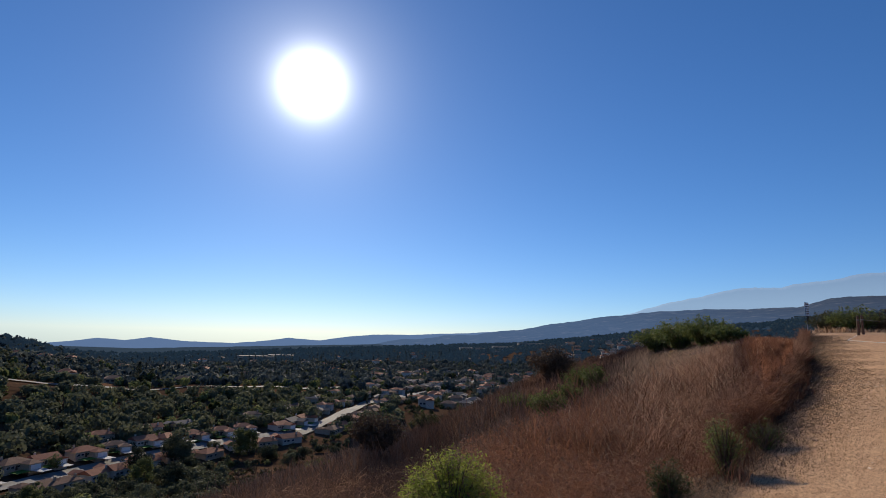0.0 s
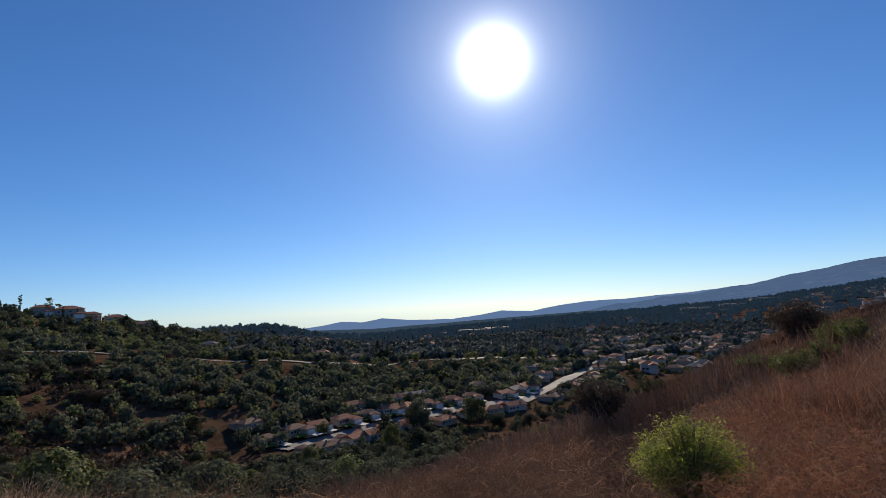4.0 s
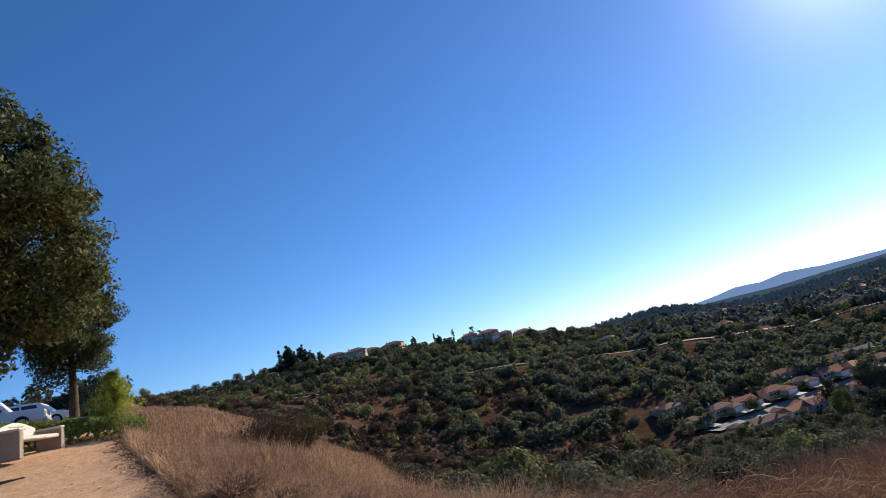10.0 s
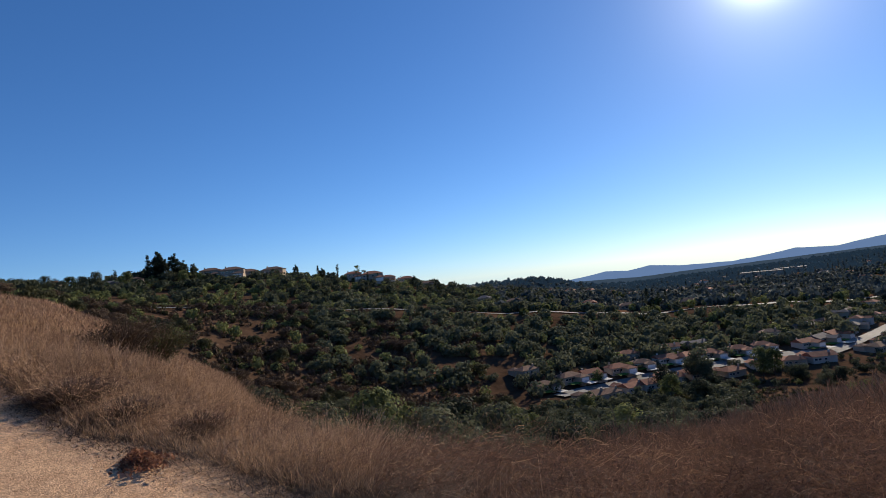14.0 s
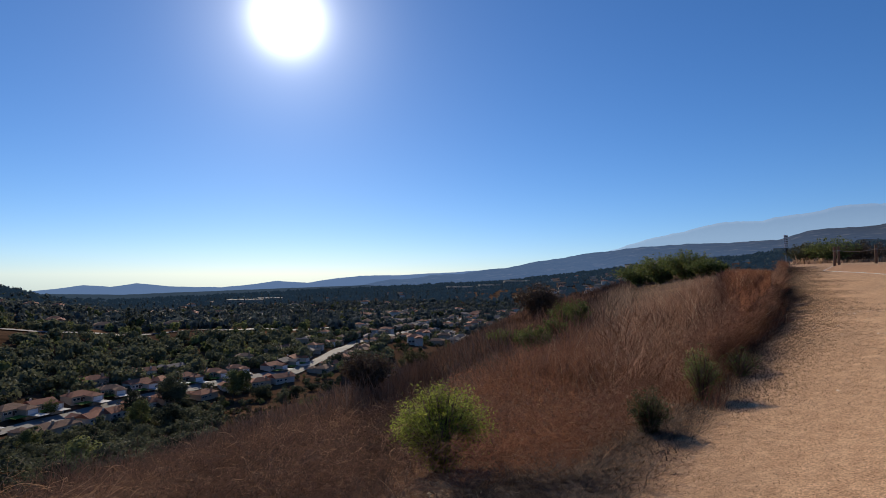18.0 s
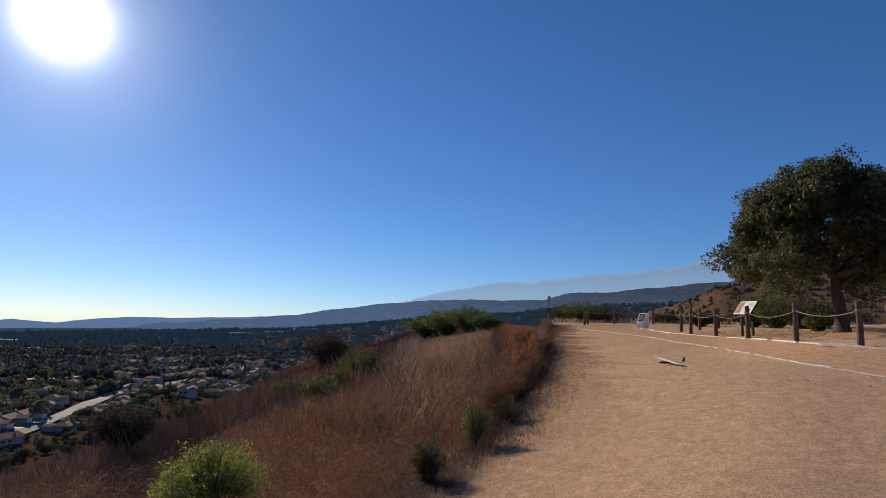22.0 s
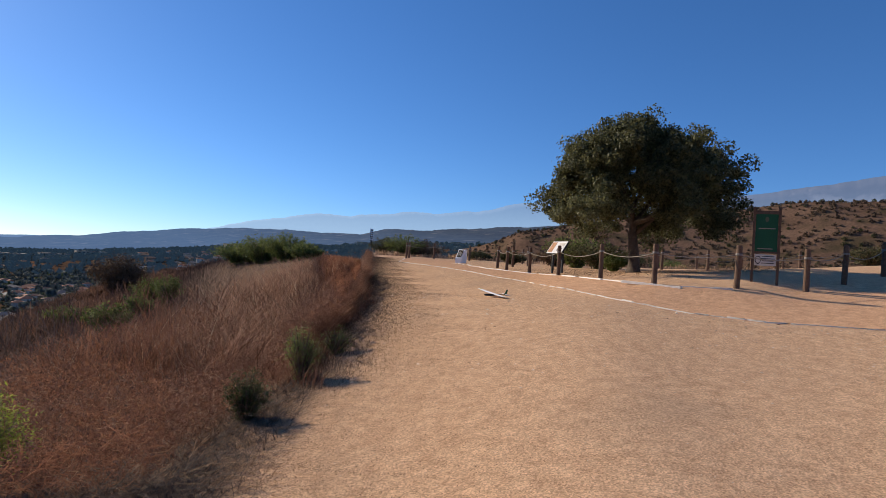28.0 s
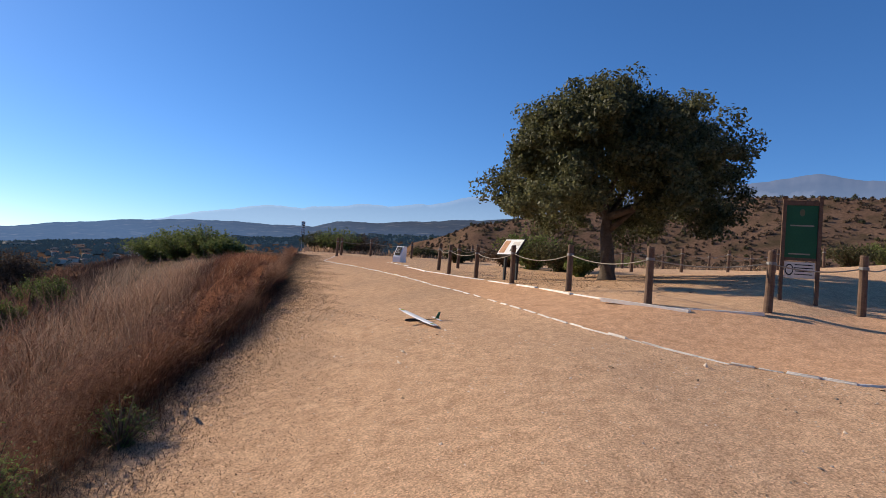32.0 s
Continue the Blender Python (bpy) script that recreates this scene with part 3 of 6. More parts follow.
def ridge(name, label, r, az, el, low, mat, seed, jag, thick=260, foot=None):
    """A far chain of hills: a crest line with flanks falling to both sides."""
    a = np.linspace(min(az), max(az), 420)
    h = EYE + r * np.tan(np.radians(np.interp(a, az, el)))
    h = h + jag * (wobble(a * 3, a, 7.0, seed) + 0.5 * wobble(a * 11, a, 9.0, seed) + 0.25 * wobble(a * 31, a, 9.0, seed))
    if foot is not None:
        low = EYE + (r - thick) * np.tan(np.radians(np.interp(a, az, foot)))
    rows = []
    for k, (dr, fall) in enumerate([(-thick, 1.0), (-thick * 0.7, 0.62), (-thick * 0.4, 0.33), (-thick * 0.15, 0.09), (0, 0.0), (thick * 0.15, 0.4)]):
        spur = 1 + 0.07 * wobble(a * 9, a * 0 + k * 2.2, 16.0, seed + 1) * (fall > 0)
        z = h - (h - low) * np.clip(fall * spur, 0, 1.05)
        rows.append(np.stack([-np.sin(np.radians(a)) * (r + dr), np.cos(np.radians(a)) * (r + dr), z], -1))
    v = np.stack(rows, 0)
    n, m = v.shape[:2]
    i, j = np.meshgrid(np.arange(n - 1), np.arange(m - 1), indexing="ij")
    f = np.stack([i * m + j, i * m + j + 1, (i + 1) * m + j + 1, (i + 1) * m + j], -1).reshape(-1, 4)
    ob = new(name, mesh_np(name, v.reshape(-1, 3), f, mat, smooth=True))
    return tagged(ob, label, "hills", kind="structure")


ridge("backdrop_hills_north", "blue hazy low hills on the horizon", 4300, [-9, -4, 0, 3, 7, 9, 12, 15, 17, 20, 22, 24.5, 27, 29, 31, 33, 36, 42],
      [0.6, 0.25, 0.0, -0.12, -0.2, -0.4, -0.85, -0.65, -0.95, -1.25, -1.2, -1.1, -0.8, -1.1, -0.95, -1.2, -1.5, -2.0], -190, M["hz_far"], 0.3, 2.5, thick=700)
ridge("backdrop_hills_east", "dark hills beyond the valley under painted blue haze", 3100, [-60, -52, -47, -43, -38, -34.4, -32, -29, -24, -20, -16, -12, -8, -3, 4, 8],
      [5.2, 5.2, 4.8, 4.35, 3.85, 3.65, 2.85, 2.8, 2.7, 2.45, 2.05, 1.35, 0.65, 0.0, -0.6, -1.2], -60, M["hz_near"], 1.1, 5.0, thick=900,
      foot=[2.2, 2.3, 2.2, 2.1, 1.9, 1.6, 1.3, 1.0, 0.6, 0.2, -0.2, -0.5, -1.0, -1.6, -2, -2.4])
MTN_AZ = [-100, -90, -81.8, -78.7, -73.3, -68, -60, -52, -47.6, -43.6, -40, -36.3, -34.6, -31, -28.9, -27, -25.2, -23, -20, -16]
MTN_EL = [8, 8.8, 9.5, 10.2, 9.4, 8.7, 8.2, 7.9, 7.2, 6.1, 5.7, 5.5, 5.2, 4.6, 4.75, 4.5, 4.15, 3.6, 2.9, 1.6]
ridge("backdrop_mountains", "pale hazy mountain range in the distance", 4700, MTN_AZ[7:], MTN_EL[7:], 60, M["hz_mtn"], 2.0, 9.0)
ridge("backdrop_peaks", "mountain peaks beyond the brown hill in painted blue-grey haze", 4700, MTN_AZ[:8], MTN_EL[:8], 60, M["hz_peak"], 2.0, 9.0)


# ---------------------------------------------------------------- plaza paths and their white edging stones
def strip(name, label, left, right, mat, lift=0.012, steps=60, across=6):
    def along(line, t):
        p = np.asarray(line, float)
        s = np.r_[0, np.cumsum(np.hypot(*np.diff(p, axis=0).T))]
        return np.stack([np.interp(t * s[-1], s, p[:, 0]), np.interp(t * s[-1], s, p[:, 1])], -1)
    t = np.linspace(0, 1, steps)
    a, b = along(left, t), along(right, t)
    k = np.linspace(0, 1, across)[:, None, None]
    xy = a[None] * (1 - k) + b[None] * k
    z = land(xy[..., 0], xy[..., 1]) + lift
    v = np.concatenate([xy, z[..., None]], -1)
    n, m = v.shape[:2]
    i, j = np.meshgrid(np.arange(n - 1), np.arange(m - 1), indexing="ij")
    f = np.stack([i * m + j, i * m + j + 1, (i + 1) * m + j + 1, (i + 1) * m + j], -1).reshape(-1, 4)
    ob = new(name, mesh_np(name, warp(v.reshape(-1, 3)), f, mat, smooth=True))
    return tagged(ob, label, "path", kind="structure")


OUTER = [(21.5, 29.5), (17.6, 24.8), (15.6, 18.0), (14.2, 14.0), (13.0, 10.6), (12.2, 8.2), (11.8, 6.5), (12.0, 5.2), (12.8, 3.6), (14.5, 1.5)]
INNER = [(24.0, 27.5), (19.6, 22.5), (17.7, 18.6), (16.7, 15.2), (16.3, 13.0), (15.7, 11.0), (15.4, 9.4), (15.6, 7.6), (16.4, 6.0), (18.0, 4.4)]
strip("path", "compacted orange earth path between white edging stones", OUTER, INNER, M["path"])
STREET = np.array([polar(a, r) for a, r in [(37, 212), (34.8, 220), (32.5, 226), (30.5, 233), (28, 239), (26, 243), (24.3, 247), (22.4, 254), (20, 262), (17, 268), (13.5, 275), (10.5, 305), (7.4, 362), (3, 411), (-1, 491), (-4, 597)]])


def side_line(line, off):
    """The line shifted sideways by off metres."""
    d = np.gradient(line, axis=0)
    d = d / np.linalg.norm(d, axis=1)[:, None]
    return [(p[0] - q[1] * off, p[1] + q[0] * off) for p, q in zip(line, d)]


strip("road", "pale concrete residential street in the valley", side_line(STREET, 3.2),
      side_line(STREET, -3.2), M["street"], 0.5)
strip("road_upper", "grey hillside road cut across the wooded slope", [polar(a, float(np.interp(a, A_VALLEY, R_ROAD)) + 2.8) for a in range(88, 4, -4)],
      [polar(a, float(np.interp(a, A_VALLEY, R_ROAD)) - 2.8) for a in range(88, 4, -4)], M["street"], 0.6, 160)


# ---------------------------------------------------------------- trees
def limbs(rng, height, crown_r, base_r, n, fork=0.4, spread=0.85, sides=8):
    """A trunk with tapered limbs that fan out into the crown."""
    bm = bmesh.new()
    lean = rng.normal(size=2) * 0.04 * height
    pts = [Vector((lean[0] * t ** 1.5, lean[1] * t ** 1.5, height * fork * t * 1.25)) for t in np.linspace(0, 1, 7)]
    pts = [p + Vector((*(rng.normal(size=2) * base_r * 0.18), 0)) if i else p for i, p in enumerate(pts)]
    tube([pts[0] - Vector((0, 0, 0.25))] + pts, [base_r * 1.5, base_r * 1.25] + [base_r * (1 - 0.09 * i) for i in range(1, 7)], sides + 2, bm)
    for i in range(n):
        a = 2 * math.pi * (i + rng.random() * 0.6) / n
        s = pts[int(rng.integers(3, 7))]
        e = Vector((math.cos(a) * crown_r * spread * rng.uniform(0.4, 0.8), math.sin(a) * crown_r * spread * rng.uniform(0.4, 0.8), height * rng.uniform(0.5, 0.78)))
        mid = s.lerp(e, 0.5) + Vector((*(rng.normal(size=2) * 0.1 * crown_r), -0.04 * height))
        q = [s, s.lerp(mid, 0.5), mid, mid.lerp(e, 0.6), e]
        r0 = base_r * rng.uniform(0.35, 0.55)
        tube(q, [r0, r0 * 0.8, r0 * 0.6, r0 * 0.4, r0 * 0.15], sides - 2, bm)
        for _ in range(2):
            k = q[int(rng.integers(2, 4))]
            e2 = k + Vector((*(rng.normal(size=2) * 0.2 * crown_r), height * rng.uniform(0.03, 0.12)))
            tube([k, k.lerp(e2, 0.5) + Vector((0, 0, 0.05 * height)), e2], [r0 * 0.4, r0 * 0.25, r0 * 0.08], 5, bm)
    return bm


def crown_centres(rng, n, r, z0, z1, flat=1.0):
    """Clump centres filling a lumpy dome between z0 and z1."""
    out = []
    while len(out) < n:
        p = rng.uniform(-1, 1, 3)
        d = np.linalg.norm(p)
        if d > 1 or (d < 0.45 and rng.random() < 0.6):
            continue
        wide = 1.08 - 0.5 * max(p[2] + 0.2, 0) ** 2 - 0.22 * max(-p[2] - 0.2, 0)
        out.append((p[0] * r * wide, p[1] * r * wide, z0 + (p[2] * 0.5 + 0.5) * (z1 - z0)))
    return np.array(out)


def leafy_tree(name, label, loc, height, crown_r, crown_base, trunk_r, clumps, per, leaf, mat, seed, clump_r=0.22, n_limbs=7, fork=0.4, squash=0.75,
               category="tree", rz=0.0, lobes=0, dome=False):
    rng = np.random.default_rng(seed)
    t = thing(name, label, category, loc, rz, grow=True)
    part("trunk", limbs(rng, height, crown_r, trunk_r, n_limbs, fork), M["bark"], t, smooth=True)
    c = crown_centres(rng, clumps, crown_r * (1 - clump_r * 0.6), crown_base + crown_r * clump_r * 0.6, height - crown_r * clump_r * 0.6)
    rad = crown_r * clump_r * rng.uniform(0.6, 1.35, clumps)
    if lobes:
        # boughs: every clump belongs to one of a few large leafy masses with gaps between them
        u = (np.arange(lobes) + rng.random(lobes)) / lobes
        a = np.arange(lobes) * 2.4 + rng.normal(size=lobes) * 0.3
        if dome:
            wide = crown_r * 0.84 * np.sqrt(np.clip(1 - u ** 3.2, 0, 1)) * rng.uniform(0.55, 1.08, lobes)
        else:
            wide = crown_r * 0.8 * np.sqrt(np.clip(1 - (2 * u - 1) ** 2, 0.1, 1)) * rng.uniform(0.5, 1.08, lobes)
        mid = np.column_stack([np.cos(a) * wide, np.sin(a) * wide, crown_base + crown_r * 0.16 + u * (height - crown_base - crown_r * 0.36)])
        own = rng.integers(0, lobes, clumps)
        off = rng.normal(size=(clumps, 3))
        off /= np.linalg.norm(off, axis=1)[:, None]
        c = mid[own] + off * (crown_r * rng.uniform(0.12, 0.25, lobes))[own][:, None] * rng.random((clumps, 1)) ** 0.4 * [1, 1, 0.85]
        core = rng.random(clumps) < 0.2
        c[core] = c[core] * [0.5, 0.5, 0.8] + [0, 0, 0.1 * height]
    p, d = clump_points(c, rad, per, rng, squash, 0.35)
    # loose sprigs outside the clumps give the outline its gaps
    k = rng.choice(len(p), len(p) // 9, replace=False)
    p[k] += d[k] * rng.uniform(0.03, 0.12, len(k))[:, None] * crown_r * (0.25 if lobes else 0.5)
    v, f = leaf_quads(p, leaf, rng, 0.55, 0.2, d * 0.7)
    part("crown", mesh_np("crown", v, f, mat), mat, t)
    return t


# the evergreen oak inside the rope fence
ox, oy = 20.6, 13.3
leafy_tree("oak_tree", "broad evergreen oak with dark leaves on the gravel plaza", (ox, oy, float(land(ox, oy))), 6.5, 4.3, 1.25, 0.24, 600, 230, 0.060,
           M["leaf_oak"], 11, 0.105, 9, 0.36, rz=20, lobes=56, dome=True)
# the tall tree at the western end of the trail
wx, wy = polar(100.9, 13.6)
lean(leafy_tree("shade_tree", "tall dark evergreen tree beside the trail", (wx, wy, float(land(wx, wy))), 7.6, 3.45, 1.6, 0.2, 620, 230, 0.052, M["leaf_tree"], 24, 0.13, 8, 0.34, lobes=80), 100, 6)
wx, wy = polar(91.5, 23.5)
lean(leafy_tree("shade_tree", "slender evergreen tree behind the hedge", (wx, wy, float(land(wx, wy))), 6.4, 1.6, 1.4, 0.18, 60, 700, 0.045, M["leaf_tree"], 29, 0.3, 6, 0.4), 92, 5)
for i, (a, r, h, cr) in enumerate([(110.5, 22, 6.0, 3.2), (116, 28, 6.8, 3.4), (106, 58, 5.5, 2.6), (110, 62, 5.5, 2.6), (101.5, 70, 5.5, 2.6), (115, 70, 6, 3), (104, 84, 6, 3),
                                   (97, 88, 5, 2.6), (119, 44, 7, 3.2), (99, 92, 9, 4.5), (108, 96, 9, 4.5), (114, 100, 9, 4.5)]):
    x, y = polar(a, r)
    leafy_tree("parking_tree", "green shade tree standing by the car park", (x, y, float(land(x, y))), h, cr, 1.7, 0.13, 34, 150, 0.15, M["leaf_tree"], 40 + i, 0.3, 6, 0.38)


def shrub(name, label, loc, r, h, leaf, n, mat, seed, stems=18, spiky=0.0):
    """A bush: fine stems from the root, leaves towards the tips."""
    rng = np.random.default_rng(seed)
    t = thing(name, label, "shrub", loc, grow=True)
    ang, k = rng.uniform(0, 2 * math.pi, stems * 4), np.sqrt(rng.random(stems * 4))
    lean = np.stack([np.cos(ang), np.sin(ang)], -1) * (k * r)[:, None]
    hh = h * (1 - 0.35 * k ** 2) * rng.uniform(0.7, 1.05, len(k))
    base = np.column_stack([lean * 0.12, np.full(len(k), -0.05)])
    v, f = ribbons(base, hh, lean, np.full(len(k), 0.006 + 0.004 * r), rng, 4)
    part("branchwork", mesh_np("branchwork", v, f, M["twig"]), M["twig"], t)
    i = rng.integers(0, len(k), n)
    u = 1 - 0.88 * rng.random(n) ** (1.3 + 0.25 * spiky)
    p = base[i] + np.column_stack([lean[i] * (u ** 1.7)[:, None], hh[i] * u]) + rng.normal(size=(n, 3)) * (0.045 * r + 0.012)
    p[:, 2] = np.maximum(p[:, 2], 0.02)
    v, f = leaf_quads(p, leaf, rng, 0.3 if spiky else 0.55, 0.6 + spiky)
    part("foliage", mesh_np("foliage", v, f, mat), mat, t)
    return t


def bush_at(name, label, az, r, rad, h, leaf, n, mat, seed, **kw):
    x, y, z = on_land(az, r)
    return shrub(name, label, (x, y, z), rad, h, leaf, n, mat, seed, **kw)


bush_at("green_bush", "bright yellow-green bush among rust-brown dry brush", -1.4, 3.62, 0.30, 0.56, 0.012, 20000, M["leaf_bright"], 3, stems=110, spiky=1.0)
bush_at("small_shrub", "small dark green shrub at the gravel edge", -21.2, 4.33, 0.125, 0.38, 0.010, 5200, M["leaf_tree"], 4, stems=30, spiky=1.0)
bush_at("small_shrub", "small feathery green shrub at the gravel edge", -25.8, 5.38, 0.16, 0.52, 0.010, 3800, M["leaf_hedge"], 5, stems=30, spiky=1.0)
bush_at("small_shrub", "sparse green weed in the dry brush", -29.0, 6.6, 0.18, 0.36, 0.013, 900, M["leaf_hedge"], 6, stems=20, spiky=1.0)
for i, (a, r, rad, h) in enumerate([(-10.4, 10.9, 0.34, 0.55), (-12.4, 12.5, 0.3, 0.5), (-14.8, 14.5, 0.34, 0.75), (-13.6, 16.5, 0.5, 0.7), (-8.0, 14, 0.5, 0.45), (11.5, 22, 0.5, 0.5)]):
    bush_at("low_shrub", "low yellow-green patch of weeds on the dry slope", a, r, rad, h, 0.022, 3600, M["leaf_rim"], 60 + i)
bush_at("dark_bush", "large dark grey-brown bush on the slope", 6.2, 16.8, 0.78, 1.4, 0.035, 11000, M["scrub"], 7, stems=60)
bush_at("dark_bush", "dark dry bush on the shoulder of the hill", -11.0, 24.5, 1.0, 1.6, 0.04, 11000, M["scrub"], 8, stems=60)
bush_at("dark_bush", "olive bush low on the slope", 1.5, 44, 1.3, 1.5, 0.07, 3000, M["leaf_olive"], 9)
for i, (a, r, rad, h) in enumerate([(-20.6, 51, 2.2, 1.9), (-22.6, 50, 2.5, 2.4), (-24.8, 49, 2.1, 2.5), (-26.4, 47, 1.5, 1.4)]):
    bush_at("green_shrub", "rounded green shrub on the crest of the slope", a, r, rad, h, 0.075, 7000, M["leaf_rim"], 70 + i, stems=50)
bush_at("dry_bush", "tall leggy dry bush on the western slope", 76.6, 16.5, 1.1, 1.1, 0.03, 5000, M["scrub"], 81, stems=110)
bush_at("dry_bush", "olive-brown dry bush on the western slope", 74.0, 17.5, 0.9, 1.25, 0.03, 5000, M["leaf_olive"], 82, stems=90)
bush_at("dry_bush", "sprawling dry twiggy bush at the trail edge", 80.9, 6.2, 0.48, 0.34, 0.009, 1300, M["dry_far"], 83, stems=260)
bush_at("dry_bush", "sprawling dry twiggy bush at the trail edge", 77.2, 5.4, 0.34, 0.28, 0.009, 900, M["dry_far"], 84, stems=200)
bush_at("dry_bush", "grey-brown twiggy dry bush below the trail", 71.5, 4.8, 0.28, 0.26, 0.008, 700, M["dry_far"], 86, stems=160)


def leaf_pile(az, r):
    rng = np.random.default_rng(91)
    t = thing("leaf_pile", "heap of curled brown dry leaves on the gravel", "leaves", on_land(az, r), grow=True)
    n = 700
    q = rng.normal(size=(n, 2)) * (0.11, 0.07)
    p = np.column_stack([q, 0.01 + 0.09 * np.exp(-(q[:, 0] / 0.12) ** 2 - (q[:, 1] / 0.08) ** 2) * rng.random(n)])
    v, f = leaf_quads(p, 0.016, rng, 0.6, 0.3)
    part("leaves", mesh_np("leaves", v, f, M["dry_red"]), M["dry_red"], t)


leaf_pile(76.4, 4.15)


def conifer(az, r, rad, h, seed):
    rng = np.random.default_rng(seed)
    t = thing("conifer_shrub", "upright bright green conifer shrub above the hedge", "shrub", on_land(az, r), grow=True)
    part("trunk", tube([(0, 0, -0.1), (0.01, 0, h * 0.5), (0, 0, h * 0.9)], [0.05, 0.03, 0.008], 7), M["bark"], t)
    n = 14000
    twig, k = rng.integers(0, 90, n), rng.random(n)
    a, z0 = rng.uniform(0, 6.283, 90)[twig], h * (0.04 + 0.86 * ((twig * 0.618) % 1.0) ** 1.2)
    w = 0.8 * rad * (1.08 - z0 / h) * (0.75 + 0.5 * ((twig * 0.37) % 1.0))
    p = np.column_stack([np.cos(a) * w * k, np.sin(a) * w * k, z0 + 0.75 * w * k ** 1.3 + 0.05]) + rng.normal(size=(n, 3)) * 0.045
    v, f = leaf_quads(p, 0.03, rng, 0.3, 0.5, np.column_stack([np.cos(a), np.sin(a), 0.6 + 0 * a]) * 0.8)
    part("foliage", mesh_np("foliage", v, f, M["leaf_bright"]), M["leaf_bright"], t)
    lean(t, az, 5)


conifer(88.7, 19.4, 0.9, 1.85, 85)
for i, (a, r, rad, h) in enumerate([(-54.5, 30, 1.5, 1.4), (-52.4, 31, 1.7, 1.8), (-50.6, 33, 1.1, 1.0), (-46.5, 37, 0.9, 0.9), (-36, 44, 1.6, 1.9), (-38, 45, 1.8, 1.7), (-34.3, 46, 1.4, 1.9),
                                    (-61.5, 52, 1.6, 1.5), (-64, 55, 1.9, 1.5), (-76.5, 44, 1.5, 1.4), (-79, 48, 1.7, 1.6), (-47.5, 44, 1.0, 0.8), (-43.5, 43, 1.0, 0.9),
                                    (-72, 60, 1.6, 1.2), (-82, 50, 1.8, 1.5), (-57.8, 46, 1.5, 1.5), (-55.5, 26.3, 0.5, 0.75), (-68, 62, 2.0, 1.6)]):
    bush_at("plaza_shrub", "green and straw-coloured shrub beyond the rope fence", a, r, rad, h, 0.06, 4500, [M["leaf_olive"], M["leaf_rim"], M["scrub"]][i % 3], 100 + i, stems=40)

# hedge and ground cover in front of the parked cars
rng = np.random.default_rng(5)
hp = []
for a, r0, r1, h in [(87.6, 17.0, 20.5, 0.55), (89.2, 17.8, 21.5, 0.6), (91, 18.6, 22.5, 0.62), (93, 18.6, 22, 0.62), (95, 18.6, 22, 0.66), (97, 18.0, 22, 0.72), (99, 17.4, 21, 0.75), (101, 17, 20.5, 0.72), (102.8, 16.6, 19.5, 0.7)]:
    n = 2600
    aa, rr = a + rng.uniform(-1.2, 1.2, n), rng.uniform(r0, r1, n)
    x, y = -np.sin(np.radians(aa)) * rr, np.cos(np.radians(aa)) * rr
    zz = land(x, y) + 1.3 * h * (0.75 + 0.25 * wobble(x, y, 0.6)) * np.sqrt(np.clip(1 - np.abs((rr - (r0 + r1) / 2) / (r1 - r0) * 2) ** 4, 0, 1)) * rng.random(n) ** 0.3
    hp.append(np.column_stack([x, y, zz]))
v, f = leaf_quads(np.vstack(hp), 0.045, rng, 0.6, 0.8)
stuff("hedge", v, f, M["leaf_hedge"], "low clipped green hedge along the car park edge", "hedge")


# ---------------------------------------------------------------- rope fences on the plaza
POST_H = 1.1


def post_mesh():
    bm = tube([(0, 0, -0.2), (0, 0, 0.0), (0.004, 0, 0.5), (0, 0.003, POST_H - 0.03), (0, 0, POST_H)], [0.076, 0.074, 0.071, 0.069, 0.055], 12)
    me = bpy.data.meshes.new("post")
    bm.to_mesh(me)
    bm.free()
    me.materials.append(M["wood"])
    return me


def clamp_mesh():
    bm = tube([(0, 0, -0.028), (0, 0, -0.024), (0, 0, 0.024), (0, 0, 0.028)], [0.076, 0.082, 0.082, 0.076], 12)
    me = bpy.data.meshes.new("clamp")
    bm.to_mesh(me)
    bm.free()
    me.materials.append(M["clamp"])
    return me


POST, CLAMP = post_mesh(), clamp_mesh()


def rope_fence(label, points):
    """Round wooden posts in a row with a sagging rope from clamp to clamp."""
    x0, y0 = points[0]
    fence = thing("rope_fence", label, "fence", (x0, y0, float(land(x0, y0))))
    x0, y0, z0 = fence.location
    rng = np.random.default_rng(len(points) + int(abs(x0 * 10)))
    tops = []
    for x, y in points:
        x, y, z = true_spot((x, y, float(land(x, y))))[0]
        p = part("post", POST, M["wood"], fence)
        p.location = (x - x0, y - y0, z - z0)
        p.rotation_euler = (rng.normal() * 0.014, rng.normal() * 0.014, rng.uniform(0, 6))
        c = part("clamp", CLAMP, M["metal"], p)
        c.location = (0, 0, 0.86)
        tops.append(Vector((x - x0, y - y0, z - z0 + 0.86)))
    for a, b in zip(tops, tops[1:]):
        n = 9
        sag = 0.055 * (b - a).length
        pts = [a.lerp(b, i / n) - Vector((0, 0, sag * 4 * (i / n) * (1 - i / n))) for i in range(n + 1)]
        part("rope", tube(pts, 0.0125, 6), M["rope"], fence, smooth=True)
    return fence


